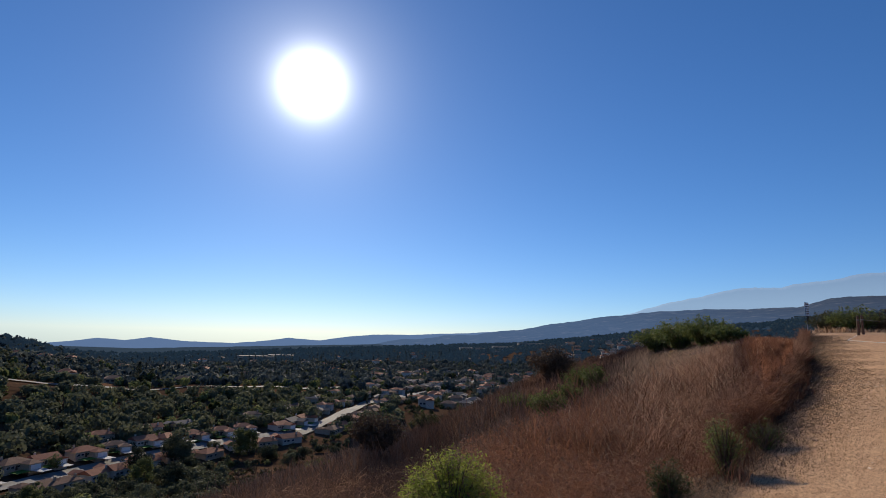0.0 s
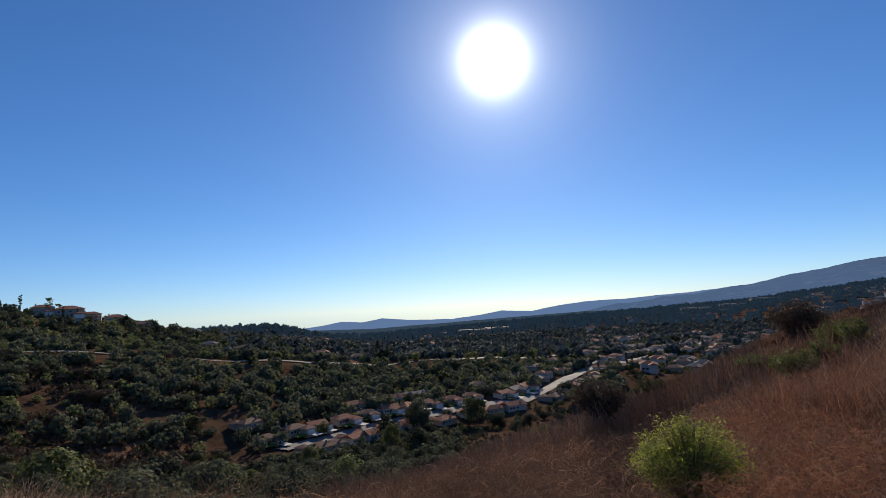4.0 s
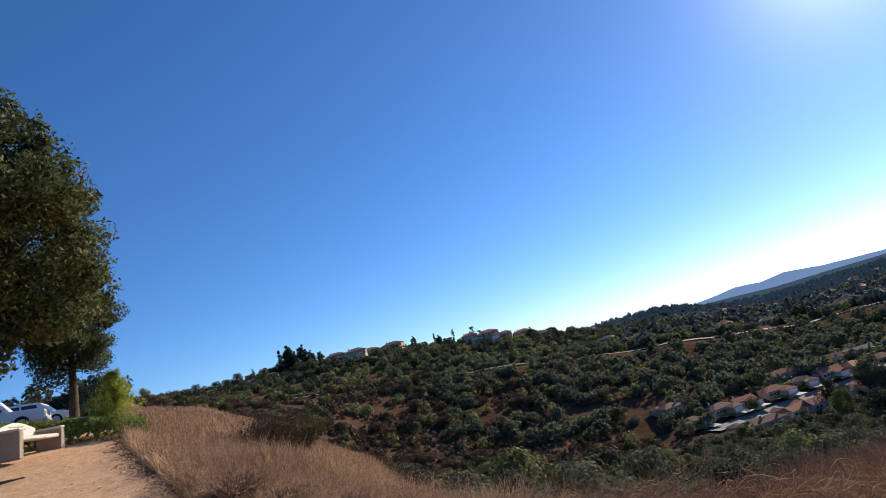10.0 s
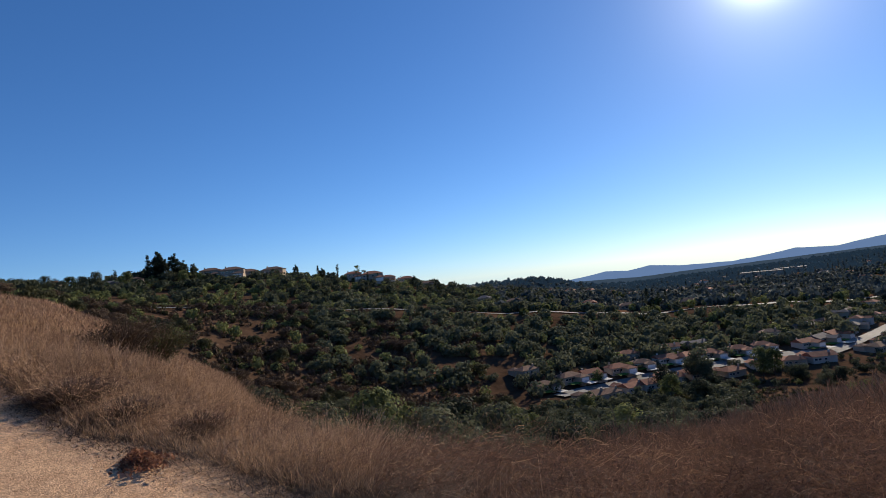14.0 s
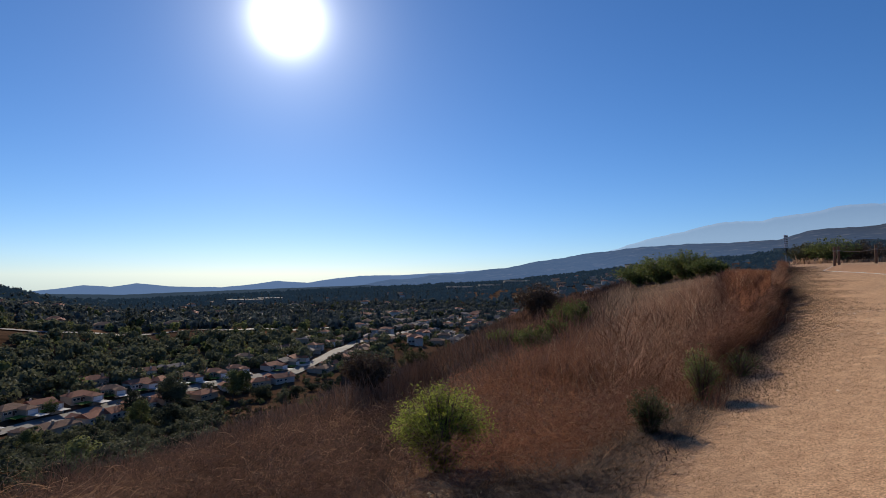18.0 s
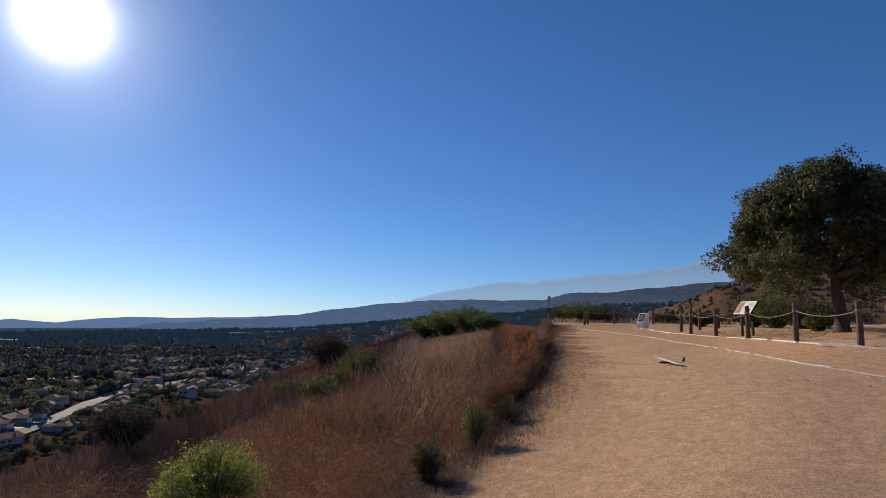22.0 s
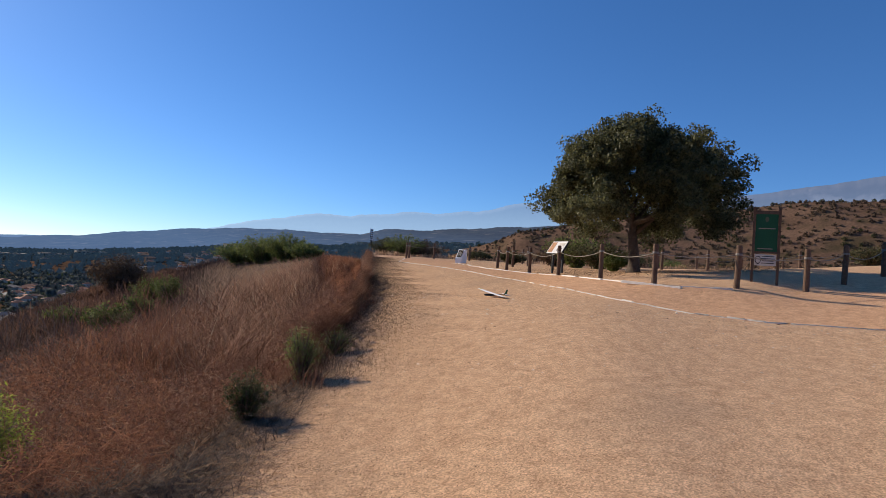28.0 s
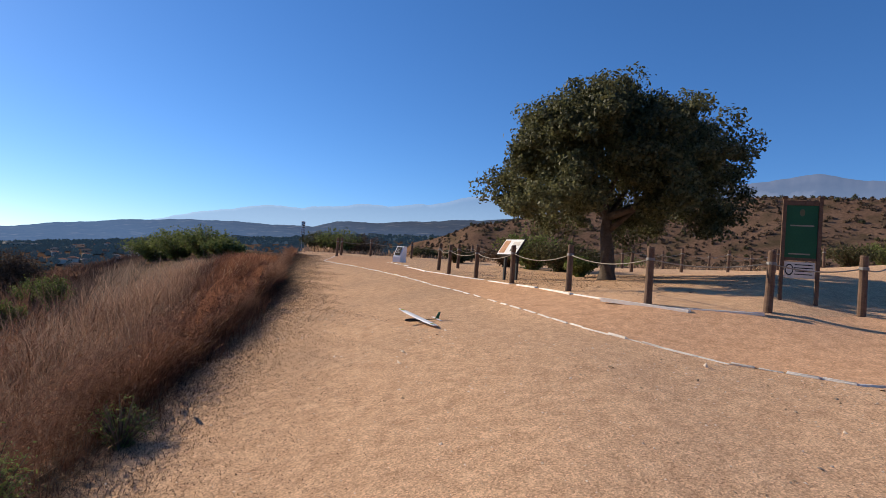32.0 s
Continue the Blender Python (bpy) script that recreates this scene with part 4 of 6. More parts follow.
rope_fence("dark wooden posts joined by a sagging rope beside the path",
           [(23.2, 20.9), (20.7, 19.7), (18.6, 18.7), (17.6, 17.2), (16.95, 15.4), (16.75, 13.9), (16.4, 11.95), (15.65, 9.65), (16.05, 7.48),
            (16.6, 5.95), (18.8, 5.7), (22.6, 5.6), (27.4, 5.3), (32.0, 5.0)])
rope_fence("dark wooden posts with rope behind the oak tree", [(25.2, 19.6), (27.3, 18.2), (29.5, 16.9), (32.6, 15.8), (34.9, 14.3), (37.5, 12.6), (40, 11)])
rope_fence("dark wooden posts with rope at the rim of the hilltop", [(21.1, 28.9), (22.3, 30.2), (24.2, 30.0), (26.4, 28.9), (29.2, 26.6), (32.6, 23.6), (36.6, 21), (40.4, 20.1), (44.4, 18.6), (46.2, 16.4), (48, 13), (49.5, 9)])


# white edging stones along both sides of the orange path
def stone_mesh(w, d, h, seed):
    rng = np.random.default_rng(seed)
    bm = box(w, d, h, (0, 0, -h * 0.6), 0.012)
    for v in bm.verts:
        v.co += Vector(rng.normal(size=3) * 0.006)
    me = bpy.data.meshes.new("stone")
    bm.to_mesh(me)
    bm.free()
    me.materials.append(M["stone"])
    return me


def edging(label, line, stones, pieces, gap, t0=0.0, t1=1.0, seed=0):
    p = np.asarray(line, float)
    s = np.r_[0, np.cumsum(np.hypot(*np.diff(p, axis=0).T))]
    at = lambda q: (float(np.interp(q, s, p[:, 0])), float(np.interp(q, s, p[:, 1])))
    base = thing("edging", label, "edging", (*p[0], float(land(*p[0]))), kind="structure")
    rng = np.random.default_rng(seed)
    q = s[-1] * t0
    while q < s[-1] * t1:
        k = int(rng.integers(0, len(stones)))
        w = pieces[k]
        x, y = at(q + w / 2)
        x2, y2 = at(q + w / 2 + 0.1)
        o = part("stone", stones[k], M["stone"], base)
        a, b = Vector(true_spot((x, y, float(land(x, y))))[0]), Vector(true_spot((x2, y2, float(land(x2, y2))))[0])
        o.location = a - base.location + Vector((rng.normal() * 0.012, rng.normal() * 0.012, rng.uniform(0.0, 0.02)))
        d = b - a
        o.rotation_euler = (0, -math.atan2(d.z, math.hypot(d.x, d.y)), math.atan2(d.y, d.x) + rng.normal() * 0.03)
        q += w + gap * rng.uniform(0.2, 2.4)


SW = [0.34, 0.45, 0.27, 0.6]
STONES = [stone_mesh(w * 1.08, 0.045, 0.04, i) for i, w in enumerate(SW)]
LW = [1.2, 0.9, 1.5]
LONG = [stone_mesh(w * 1.14, 0.10, 0.07, 20 + i) for i, w in enumerate(LW)]
edging("row of small whitewashed stones along the path", OUTER, STONES, [w * 0.96 for w in SW], 0.03, 0.03, 1.0, 1)
edging("low white kerb of long stones below the rope fence", INNER, LONG, [w * 0.9 for w in LW], 0.004, 0.34, 0.80, 2)
edging("broken row of whitewashed stones at the far bend", [(21.0, 24.6), (19.2, 20.9)], STONES, SW, 0.25, 0, 1, 3)


# ---------------------------------------------------------------- notice board, panels, signs
def notice_board(x, y, rz):
    z = float(land(x, y))
    b = thing("notice_board", "tall dark wooden notice board with a green panel", "notice board", (x, y, z), rz)
    for s in (-1, 1):
        bm = box(0.1, 0.1, 2.12, (s * 0.47, 0, -0.15), 0.008)
        p = part("post", bm, M["wood"], b)
        part("post_cap", box(0.15, 0.15, 0.045, (s * 0.47, 0, 1.97), 0.012, taper=0.8), M["wood"], p)
    part("top_rail", box(0.84, 0.06, 0.09, (0, 0, 1.84), 0.006), M["wood"], b)
    part("middle_rail", box(0.84, 0.05, 0.05, (0, 0, 0.79), 0.006), M["wood"], b)
    g = part("panel", box(0.83, 0.03, 1.0, (0, 0, 0.84), 0.004), M["green"], b, "dark green printed panel")
    part("text_line", box(0.62, 0.004, 0.026, (0.01, -0.018, 1.44)), M["rope"], g, "pale lettering line")
    part("text_line", box(0.56, 0.004, 0.026, (-0.03, -0.018, 0.90)), M["rope"], g, "pale lettering line")
    part("emblem", tube([(0, -0.016, 1.70), (0, -0.02, 1.70)], 0.07, 14), M["leaf_dark"], g, "faint round emblem")
    w = part("lower_sign", box(0.80, 0.03, 0.30, (0, -0.004, 0.46), 0.004), M["concrete"], b, "pale grey sign with small print")
    part("seal", tube([(-0.27, -0.022, 0.61), (-0.27, -0.028, 0.61)], 0.11, 18), M["darkmetal"], w, "round dark seal")
    part("seal_face", tube([(-0.27, -0.03, 0.61), (-0.27, -0.032, 0.61)], 0.085, 18), M["concrete"], w)
    for k, zz in enumerate((0.70, 0.64, 0.58, 0.52)):
        part("text_line", box((0.46, 0.5, 0.42, 0.48)[k], 0.004, 0.018, (0.1, -0.022, zz)), M["darkmetal"], w, "unreadable line of print")
    return b


notice_board(17.5, 7.33, -68).scale = (0.64, 0.9, 1.02)


def interpretive_panel(x, y, rz):
    z = float(land(x, y))
    t = thing("interpretive_panel", "slanted interpretive panel on two dark metal legs", "information panel", (x, y, z), rz)
    for s in (-1, 1):
        part("leg", box(0.075, 0.075, 1.0, (s * 0.27, 0.04, -0.15), 0.006), M["darkmetal"], t)
    tilt = Matrix.Translation((0, 0, 1.02)) @ pose(0, 0, 0, 54, 0, 0)
    f = part("frame", box(0.90, 0.66, 0.05, (0, 0, -0.03), 0.01), M["darkmetal"], t)
    f.matrix_basis = tilt
    p = part("panel", box(0.84, 0.60, 0.012, (0, 0, 0.022), 0.002), M["white"], f, "printed panel with map and pictures")
    part("picture", box(0.26, 0.50, 0.003, (-0.26, 0.0, 0.035)), M["path"], p, "tan map area")
    part("picture", box(0.30, 0.16, 0.003, (0.19, 0.12, 0.035)), M["concrete"], p, "grey photograph")
    part("picture", box(0.26, 0.12, 0.003, (0.2, -0.12, 0.035)), M["street"], p, "grey photograph")
    return t


interpretive_panel(17.7, 14.75, -100)


def plaque_pedestal(x, y, rz):
    z = float(land(x, y))
    t = thing("plaque_pedestal", "white concrete pedestal with a slanted dark plaque", "pedestal", (x, y, z), rz)
    part("body", prism([(-0.34, -0.1), (0.30, -0.1), (0.30, 0.98), (0.02, 0.98), (-0.34, 0.32)], 0.52), M["white"], t)
    ang = math.degrees(math.atan2(0.66, 0.36))
    q = part("plaque", box(0.56, 0.36, 0.02, (0, 0, 0), 0.004), M["bronze"], t, "dark bronze plaque")
    q.matrix_basis = Matrix.Translation((-0.165, 0, 0.66)) @ pose(0, 0, 0, 0, -ang, 0)
    for k in range(4):
        o = part("text_line", box(0.36 - 0.04 * (k % 2), 0.02, 0.003, (0.0, -0.10 + 0.065 * k, 0.02)), M["concrete"], q, "unreadable line of raised letters")
    return t


plaque_pedestal(22.3, 25.2, 14).scale = (0.92, 0.92, 0.9)


def trail_sign(x, y, rz):
    z = float(land(x, y))
    t = thing("trail_sign", "white trail rules sign on a thin metal post", "sign", (x, y, z), rz)
    part("post", box(0.06, 0.04, 3.15, (0, 0.03, -0.3), 0.006), M["metal"], t)
    b = part("board", box(0.62, 0.02, 0.98, (0, 0, 1.85), 0.004), M["white"], t, "white board with printed lines")
    for k in range(5):
        part("text_line", box(0.36, 0.006, 0.07, (0.10, -0.012, 2.66 - 0.18 * k)), M["wood"], b, "dark unreadable line")
        part("symbol", box(0.1, 0.006, 0.1, (-0.2, -0.012, 2.65 - 0.18 * k)), M["darkmetal"], b, "small dark symbol")
    part("lower_board", box(0.34, 0.02, 0.42, (0.1, 0, 1.38), 0.004), M["darkmetal"], t, "small dark sign below")
    return t


trail_sign(26.2, 40.8, 32)


# ---------------------------------------------------------------- model glider resting on the gravel
def glider(x, y, rz):
    z = float(land(x, y))
    g = thing("model_glider", "white model glider with green tips resting on gravel", "model plane", (x, y, z), rz)
    prof = [(-0.5, 0.10), (-0.47, 0.02), (-0.38, -0.025), (-0.2, -0.03), (0.05, -0.02), (0.12, 0.02), (0.1, 0.075), (-0.15, 0.10), (-0.35, 0.115)]
    bm = tube([(-0.52, 0, 0.075), (-0.46, 0, 0.08), (-0.30, 0, 0.085), (-0.05, 0, 0.09), (0.12, 0, 0.095), (0.35, 0, 0.11), (0.82, 0, 0.125)],
              [0.012, 0.032, 0.042, 0.04, 0.026, 0.013, 0.009], 10)
    part("fuselage", bm, M["darkmetal"], g, "thin dark fuselage boom", smooth=True)

    def wing(side):
        rows = [(0, 0.36, 0.135), (0.5, 0.34, 0.14), (0.8, 0.28, 0.152), (1.0, 0.16, 0.17)]
        b2 = bmesh.new()
        rings = []
        for yy, c, zz in rows:
            rings.append([b2.verts.new((xx * c - 0.12, side * yy, zz + tt * c)) for xx, tt in ((0, 0), (0.12, 0.055), (0.4, 0.075), (1.0, 0.0), (0.4, -0.02), (0.12, -0.025))])
        for p, q in zip(rings, rings[1:]):
            for k in range(6):
                b2.faces.new((p[k], p[(k + 1) % 6], q[(k + 1) % 6], q[k]))
        b2.faces.new(rings[-1])
        b2.faces.new(rings[0])
        bmesh.ops.recalc_face_normals(b2, faces=b2.faces)
        w = part("wing", b2, M["white"], g, "white tapered wing")
        part("wing_stripe", box(0.13, 0.10, 0.004, (-0.06, side * 0.84, 0.178), rot=(side * 5, 0, 0)), M["leaf_bright"], w, "coloured band near the tip")
    wing(1)
    wing(-1)
    part("tailplane", box(0.11, 0.46, 0.01, (0.80, 0, 0.13), 0.003), M["white"], g, "white tailplane")
    part("fin", prism([(0.72, 0.13), (0.88, 0.13), (0.93, 0.30), (0.84, 0.30)], 0.012), M["green"], g, "dark green fin")
    g.matrix_basis = g.matrix_basis @ Matrix.Rotation(radians(5), 4, "X")     # it rests on one wing tip
    return g


glider(9.5, 9.95, -17).scale = (0.52, 0.8, 0.8)


# ---------------------------------------------------------------- bench, log, car park
def bench(az, r, rz):
    x, y, z = on_land(az, r)
    t = thing("concrete_bench", "pale concrete bench with solid pebbled ends", "bench", (x, y, z), rz)
    for s in (-1, 1):
        p = part("end_panel", box(0.16, 0.62, 0.64, (s * 0.72, 0, -0.06), 0.02), M["aggregate"], t, "pebbled concrete end panel")
        part("armrest", box(0.18, 0.64, 0.05, (s * 0.72, 0, 0.575), 0.015), M["concrete"], p)
    part("seat", box(1.28, 0.46, 0.09, (0, -0.04, 0.36), 0.015), M["concrete"], t)
    n = 14
    arc = [(-0.64, 0.42)] + [(-0.64 + 1.28 * k / n, 0.68 + 0.16 * math.sin(math.pi * k / n)) for k in range(n + 1)] + [(0.64, 0.42)]
    b = part("backrest", prism(arc, 0.08), M["concrete"], t, "curved concrete backrest")
    b.location = (0, 0.24, 0)
    b.rotation_euler = (radians(-10), 0, 0)
    for k, w in enumerate((0.5, 0.62, 0.42)):
        part("text_line", box(w, 0.004, 0.03, (0, -0.042, 0.72 - 0.06 * k)), M["aggregate"], b, "engraved unreadable line")
    return t


lean(bench(94.6, 17.2, 150), 95, 6)


def fallen_log(az, r):
    x, y, z = on_land(az, r)
    t = thing("fallen_log", "weathered grey branch lying on the sand", "log", (x, y, z), 95)
    t.scale = (1.5, 1.3, 1.1)
    bm = tube([(-0.6, 0, 0.03), (-0.25, 0.03, 0.07), (0.1, -0.02, 0.05), (0.5, 0.05, 0.03), (0.75, 0.02, 0.015)], [0.03, 0.075, 0.05, 0.03, 0.01], 9)
    part("branch", bm, M["bark"], t, smooth=True)
    bm = tube([(-0.3, 0.02, 0.06), (-0.42, 0.08, 0.10), (-0.48, 0.12, 0.11)], [0.035, 0.025, 0.015], 7)
    part("stub", bm, M["bark"], t, smooth=True)


fallen_log(99.6, 12.0)
strip("parking_lot", "dark asphalt car park with white stall lines", [polar(a, r) for a, r in [(92, 25), (98, 23.2), (102, 21.5), (104.5, 17.4), (112, 17.8), (122, 19), (140, 24)]],
      [polar(a, r) for a, r in [(91.6, 60), (98, 70), (102, 78), (106, 84), (112, 92), (122, 92), (140, 84)]], M["asphalt"], 0.03, 80, 24)
strip("kerb", "pale concrete kerb round the car park", [polar(a, r) for a, r in [(103, 21.2), (104.5, 17.2), (112, 17.6), (122, 18.8)]],
      [polar(a, r) for a, r in [(103.2, 21.8), (104.9, 17.6), (112, 17.95), (122, 19.2)]], M["concrete"], 0.10, 40, 3)
for k, a in enumerate([107.6, 109.0, 112.4, 113.8, 117.2, 118.6]):
    strip("stall_line", "white painted stall line on the asphalt", [polar(a, 18.6), polar(a - 0.5, 22.8)], [polar(a + 0.32, 18.6), polar(a - 0.22, 22.8)], M["white"], 0.05, 8, 2)


def island(az, r, w, seed):
    x, y, z = on_land(az, r)
    t = thing("planting_island", "kerbed planting island with bright ornamental grass", "planter", (x, y, z), az + 70)
    n = 20
    ring = [(math.cos(2 * math.pi * k / n) * w, math.sin(2 * math.pi * k / n) * 1.1) for k in range(n)]
    bm = bmesh.new()
    bm.faces.new([bm.verts.new((a, b, 0.16)) for a, b in ring])
    e = bmesh.ops.extrude_face_region(bm, geom=list(bm.faces))
    bmesh.ops.translate(bm, vec=(0, 0, -0.4), verts=[v for v in e["geom"] if isinstance(v, bmesh.types.BMVert)])
    bmesh.ops.recalc_face_normals(bm, faces=bm.faces)
    part("kerb", bm, M["concrete"], t)
    rng = np.random.default_rng(seed)
    m = 2600
    q, rr = rng.uniform(0, 6.283, m), np.sqrt(rng.random(m)) * 0.88
    base = np.column_stack([np.cos(q) * rr * w, np.sin(q) * rr * 1.1, np.full(m, 0.15)])
    v, f = ribbons(base, rng.uniform(0.3, 0.75, m), rng.normal(size=(m, 2)) * 0.2, np.full(m, 0.02), rng, 2)
    part("grass", mesh_np("grass", v, f, M["leaf_bright"]), M["leaf_bright"], t)


for k, (a, r, w) in enumerate([(109, 36, 4.5), (113.8, 58, 5), (104.6, 48, 3.5), (100, 60, 3.5), (118, 52, 5)]):
    island(a, r, w, 300 + k)

M["car_white"] = material("white_car_paint", (0.70, 0.71, 0.72), (0.76, 0.77, 0.78), 0.6, 0.25, 0.0, 5.0, spec=0.6)
M["glass"] = material("dark_car_glass", (0.012, 0.015, 0.018), (0.02, 0.024, 0.028), 1.0, 0.08, 0.0, 5.0, spec=0.8)
M["tyre"] = material("tyre_rubber", (0.012, 0.012, 0.012), (0.025, 0.025, 0.025), 8.0, 0.85, 0.1, 60.0)
M["lamp"] = material("headlamp", (0.45, 0.45, 0.45), (0.6, 0.6, 0.6), 8.0, 0.15, 0.0, 60.0, spec=0.8)


def vehicle(name, label, az, r, rz, length, width, height, style):
    x, y, z = on_land(az, r)
    t = lean(thing(name, label, "car", (x, y, z + 0.03), rz), az, 6)
    L, H = length / 2, height
    belt = H * 0.56
    if style == "pickup":
        low = [(-L, 0.45), (L - 0.1, 0.42), (L, 0.62), (L - 0.03, belt - 0.08), (L - 0.25, belt + 0.02), (0.75, belt + 0.06), (0.7, belt), (-0.95, belt), (-L, belt)]
        cab = [(-0.92, belt - 0.02), (-0.85, H - 0.08), (-0.65, H), (0.45, H), (0.62, H - 0.04), (1.25, belt + 0.05)]
        wins = [(-0.72, -0.05), (0.08, 0.80)]
    else:
        low = [(-L, 0.4), (L - 0.1, 0.38), (L, 0.58), (L - 0.05, belt - 0.1), (L - 0.9, belt), (-L + 0.15, belt + 0.02), (-L, belt - 0.15)]
        cab = [(-L + 0.2, belt - 0.02), (-L + 0.55, H - 0.06), (-L + 0.9, H), (0.35, H), (0.6, H - 0.05), (L - 1.0, belt - 0.01)]
        wins = [(-L + 0.75, -0.55), (-0.45, 0.55)]

    def shell(outline, w, inset):
        bm = prism(outline, w)
        for v in bm.verts:
            k = max(0.0, (v.co.z - belt) / max(H - belt, 0.01))
            v.co.y *= 1 - inset * k
        bmesh.ops.bevel(bm, geom=[e for e in bm.edges], offset=0.05, segments=2, affect="EDGES")
        return bm
    body = part("body", shell(low, width, 0.0), M["car_white"], t, smooth=False)
    part("cab", shell(cab, width * 0.93, 0.16), M["car_white"], body)
    for x0, x1 in wins:
        for s in (-1, 1):
            b = bmesh.new()
            q = [(x0, belt + 0.05), (x1, belt + 0.05), (x1 - (0.22 if x1 == wins[-1][1] else 0.0), H - 0.13), (x0 + (0.1 if x0 == wins[0][0] else 0.0), H - 0.13)]
            prism(q, 0.02, b)
            for v in b.verts:
                v.co.y += s * (width * 0.465 * (1 - 0.16 * (v.co.z - belt) / (H - belt)) + 0.006)
            part("side_window", b, M["glass"], t, "dark tinted glass")
    ws = part("windscreen", box(0.03, width * 0.78, 0.62, (0, 0, 0), 0.005), M["glass"], t, "dark sloping windscreen")
    ws.matrix_basis = Matrix.Translation((cab[-1][0] - 0.08, 0, belt + 0.06)) @ pose(0, 0, 0, 0, -48, 0)
    for sx in (-1, 1):
        for s in (-1, 1):
            w = part("wheel", tube([(0, -0.11, 0), (0, 0.11, 0)], 0.38 if style == "pickup" else 0.35, 20), M["tyre"], t)
            w.location = (sx * L * 0.62, s * (width / 2 - 0.1), 0.37)
            part("rim", tube([(0, s * 0.105, 0), (0, s * 0.125, 0)], 0.22, 14), M["metal"], w)
    for s in (-1, 1):
        part("headlight", box(0.06, 0.34, 0.16, (L - 0.02, s * width * 0.36, belt - 0.28), 0.02), M["lamp"], t)
        part("mirror", box(0.14, 0.16, 0.16, (0.85, s * (width / 2 + 0.06), belt + 0.06), 0.03), M["darkmetal"], t)
    part("grille", box(0.05, width * 0.42, 0.24, (L, 0, belt - 0.34), 0.02), M["darkmetal"], t)
    part("bumper", box(0.14, width * 0.96, 0.2, (L - 0.03, 0, 0.40), 0.04), M["metal"], t)
    return t


vehicle("pickup_truck", "white crew-cab pickup truck parked behind the hedge", 97.2, 40.0, 86, 5.7, 1.95, 1.85, "pickup")
vehicle("parked_car", "white sport utility vehicle parked nose to the hedge", 94.2, 47, 82, 4.7, 1.85, 1.65, "suv")
vehicle("parked_car", "white boxy off-road vehicle parked in the row", 92.6, 58, 80, 4.4, 1.85, 1.85, "suv")


# ---------------------------------------------------------------- houses
WALLS = [material("stucco_cream", (0.36, 0.30, 0.235), (0.46, 0.39, 0.31), 0.3, 0.9, 0.1, 6.0), material("stucco_white", (0.46, 0.43, 0.38), (0.57, 0.53, 0.47), 0.3, 0.9, 0.1, 6.0),
         material("stucco_tan", (0.33, 0.26, 0.20), (0.42, 0.34, 0.26), 0.3, 0.9, 0.1, 6.0)]
ROOFS = [material("roof_brown", (0.15, 0.085, 0.06), (0.26, 0.16, 0.115), 0.5, 0.9, 0.4, 4.0), material("roof_red", (0.23, 0.095, 0.06), (0.38, 0.17, 0.11), 0.5, 0.9, 0.4, 4.0),
         material("roof_grey", (0.13, 0.115, 0.105), (0.23, 0.205, 0.185), 0.5, 0.9, 0.4, 4.0)]
M["pane"] = material("window_pane", (0.03, 0.035, 0.04), (0.06, 0.065, 0.07), 1.0, 0.1, 0.0, 5.0, spec=0.7)
M["drive"] = material("driveway", (0.42, 0.405, 0.38), (0.56, 0.545, 0.52), 0.4, 0.85, 0.1, 6.0)
M["lawn"] = material("lawn", (0.06, 0.12, 0.02), (0.13, 0.21, 0.05), 0.4, 0.95, 0.3, 8.0)


def roof_mesh(w, d, h, over, hip):
    bm = bmesh.new()
    a, b = w / 2 + over, d / 2 + over
    r = a - (b if hip else 0)
    lo = [bm.verts.new(p) for p in ((-a, -b, 0), (a, -b, 0), (a, b, 0), (-a, b, 0))]
    up = [bm.verts.new((-r, 0, h)), bm.verts.new((r, 0, h))]
    bm.faces.new((lo[0], lo[1], up[1], up[0]))
    bm.faces.new((lo[2], lo[3], up[0], up[1]))
    bm.faces.new((lo[1], lo[2], up[1]))
    bm.faces.new((lo[3], lo[0], up[0]))
    bm.faces.new(lo[::-1])
    e = bmesh.ops.extrude_face_region(bm, geom=[f for f in bm.faces if len(f.verts) == 4 and abs(f.normal.z) > 0.9])
    bmesh.ops.translate(bm, vec=(0, 0, -0.2), verts=[v for v in e["geom"] if isinstance(v, bmesh.types.BMVert)])
    bmesh.ops.recalc_face_normals(bm, faces=bm.faces)
    return bm


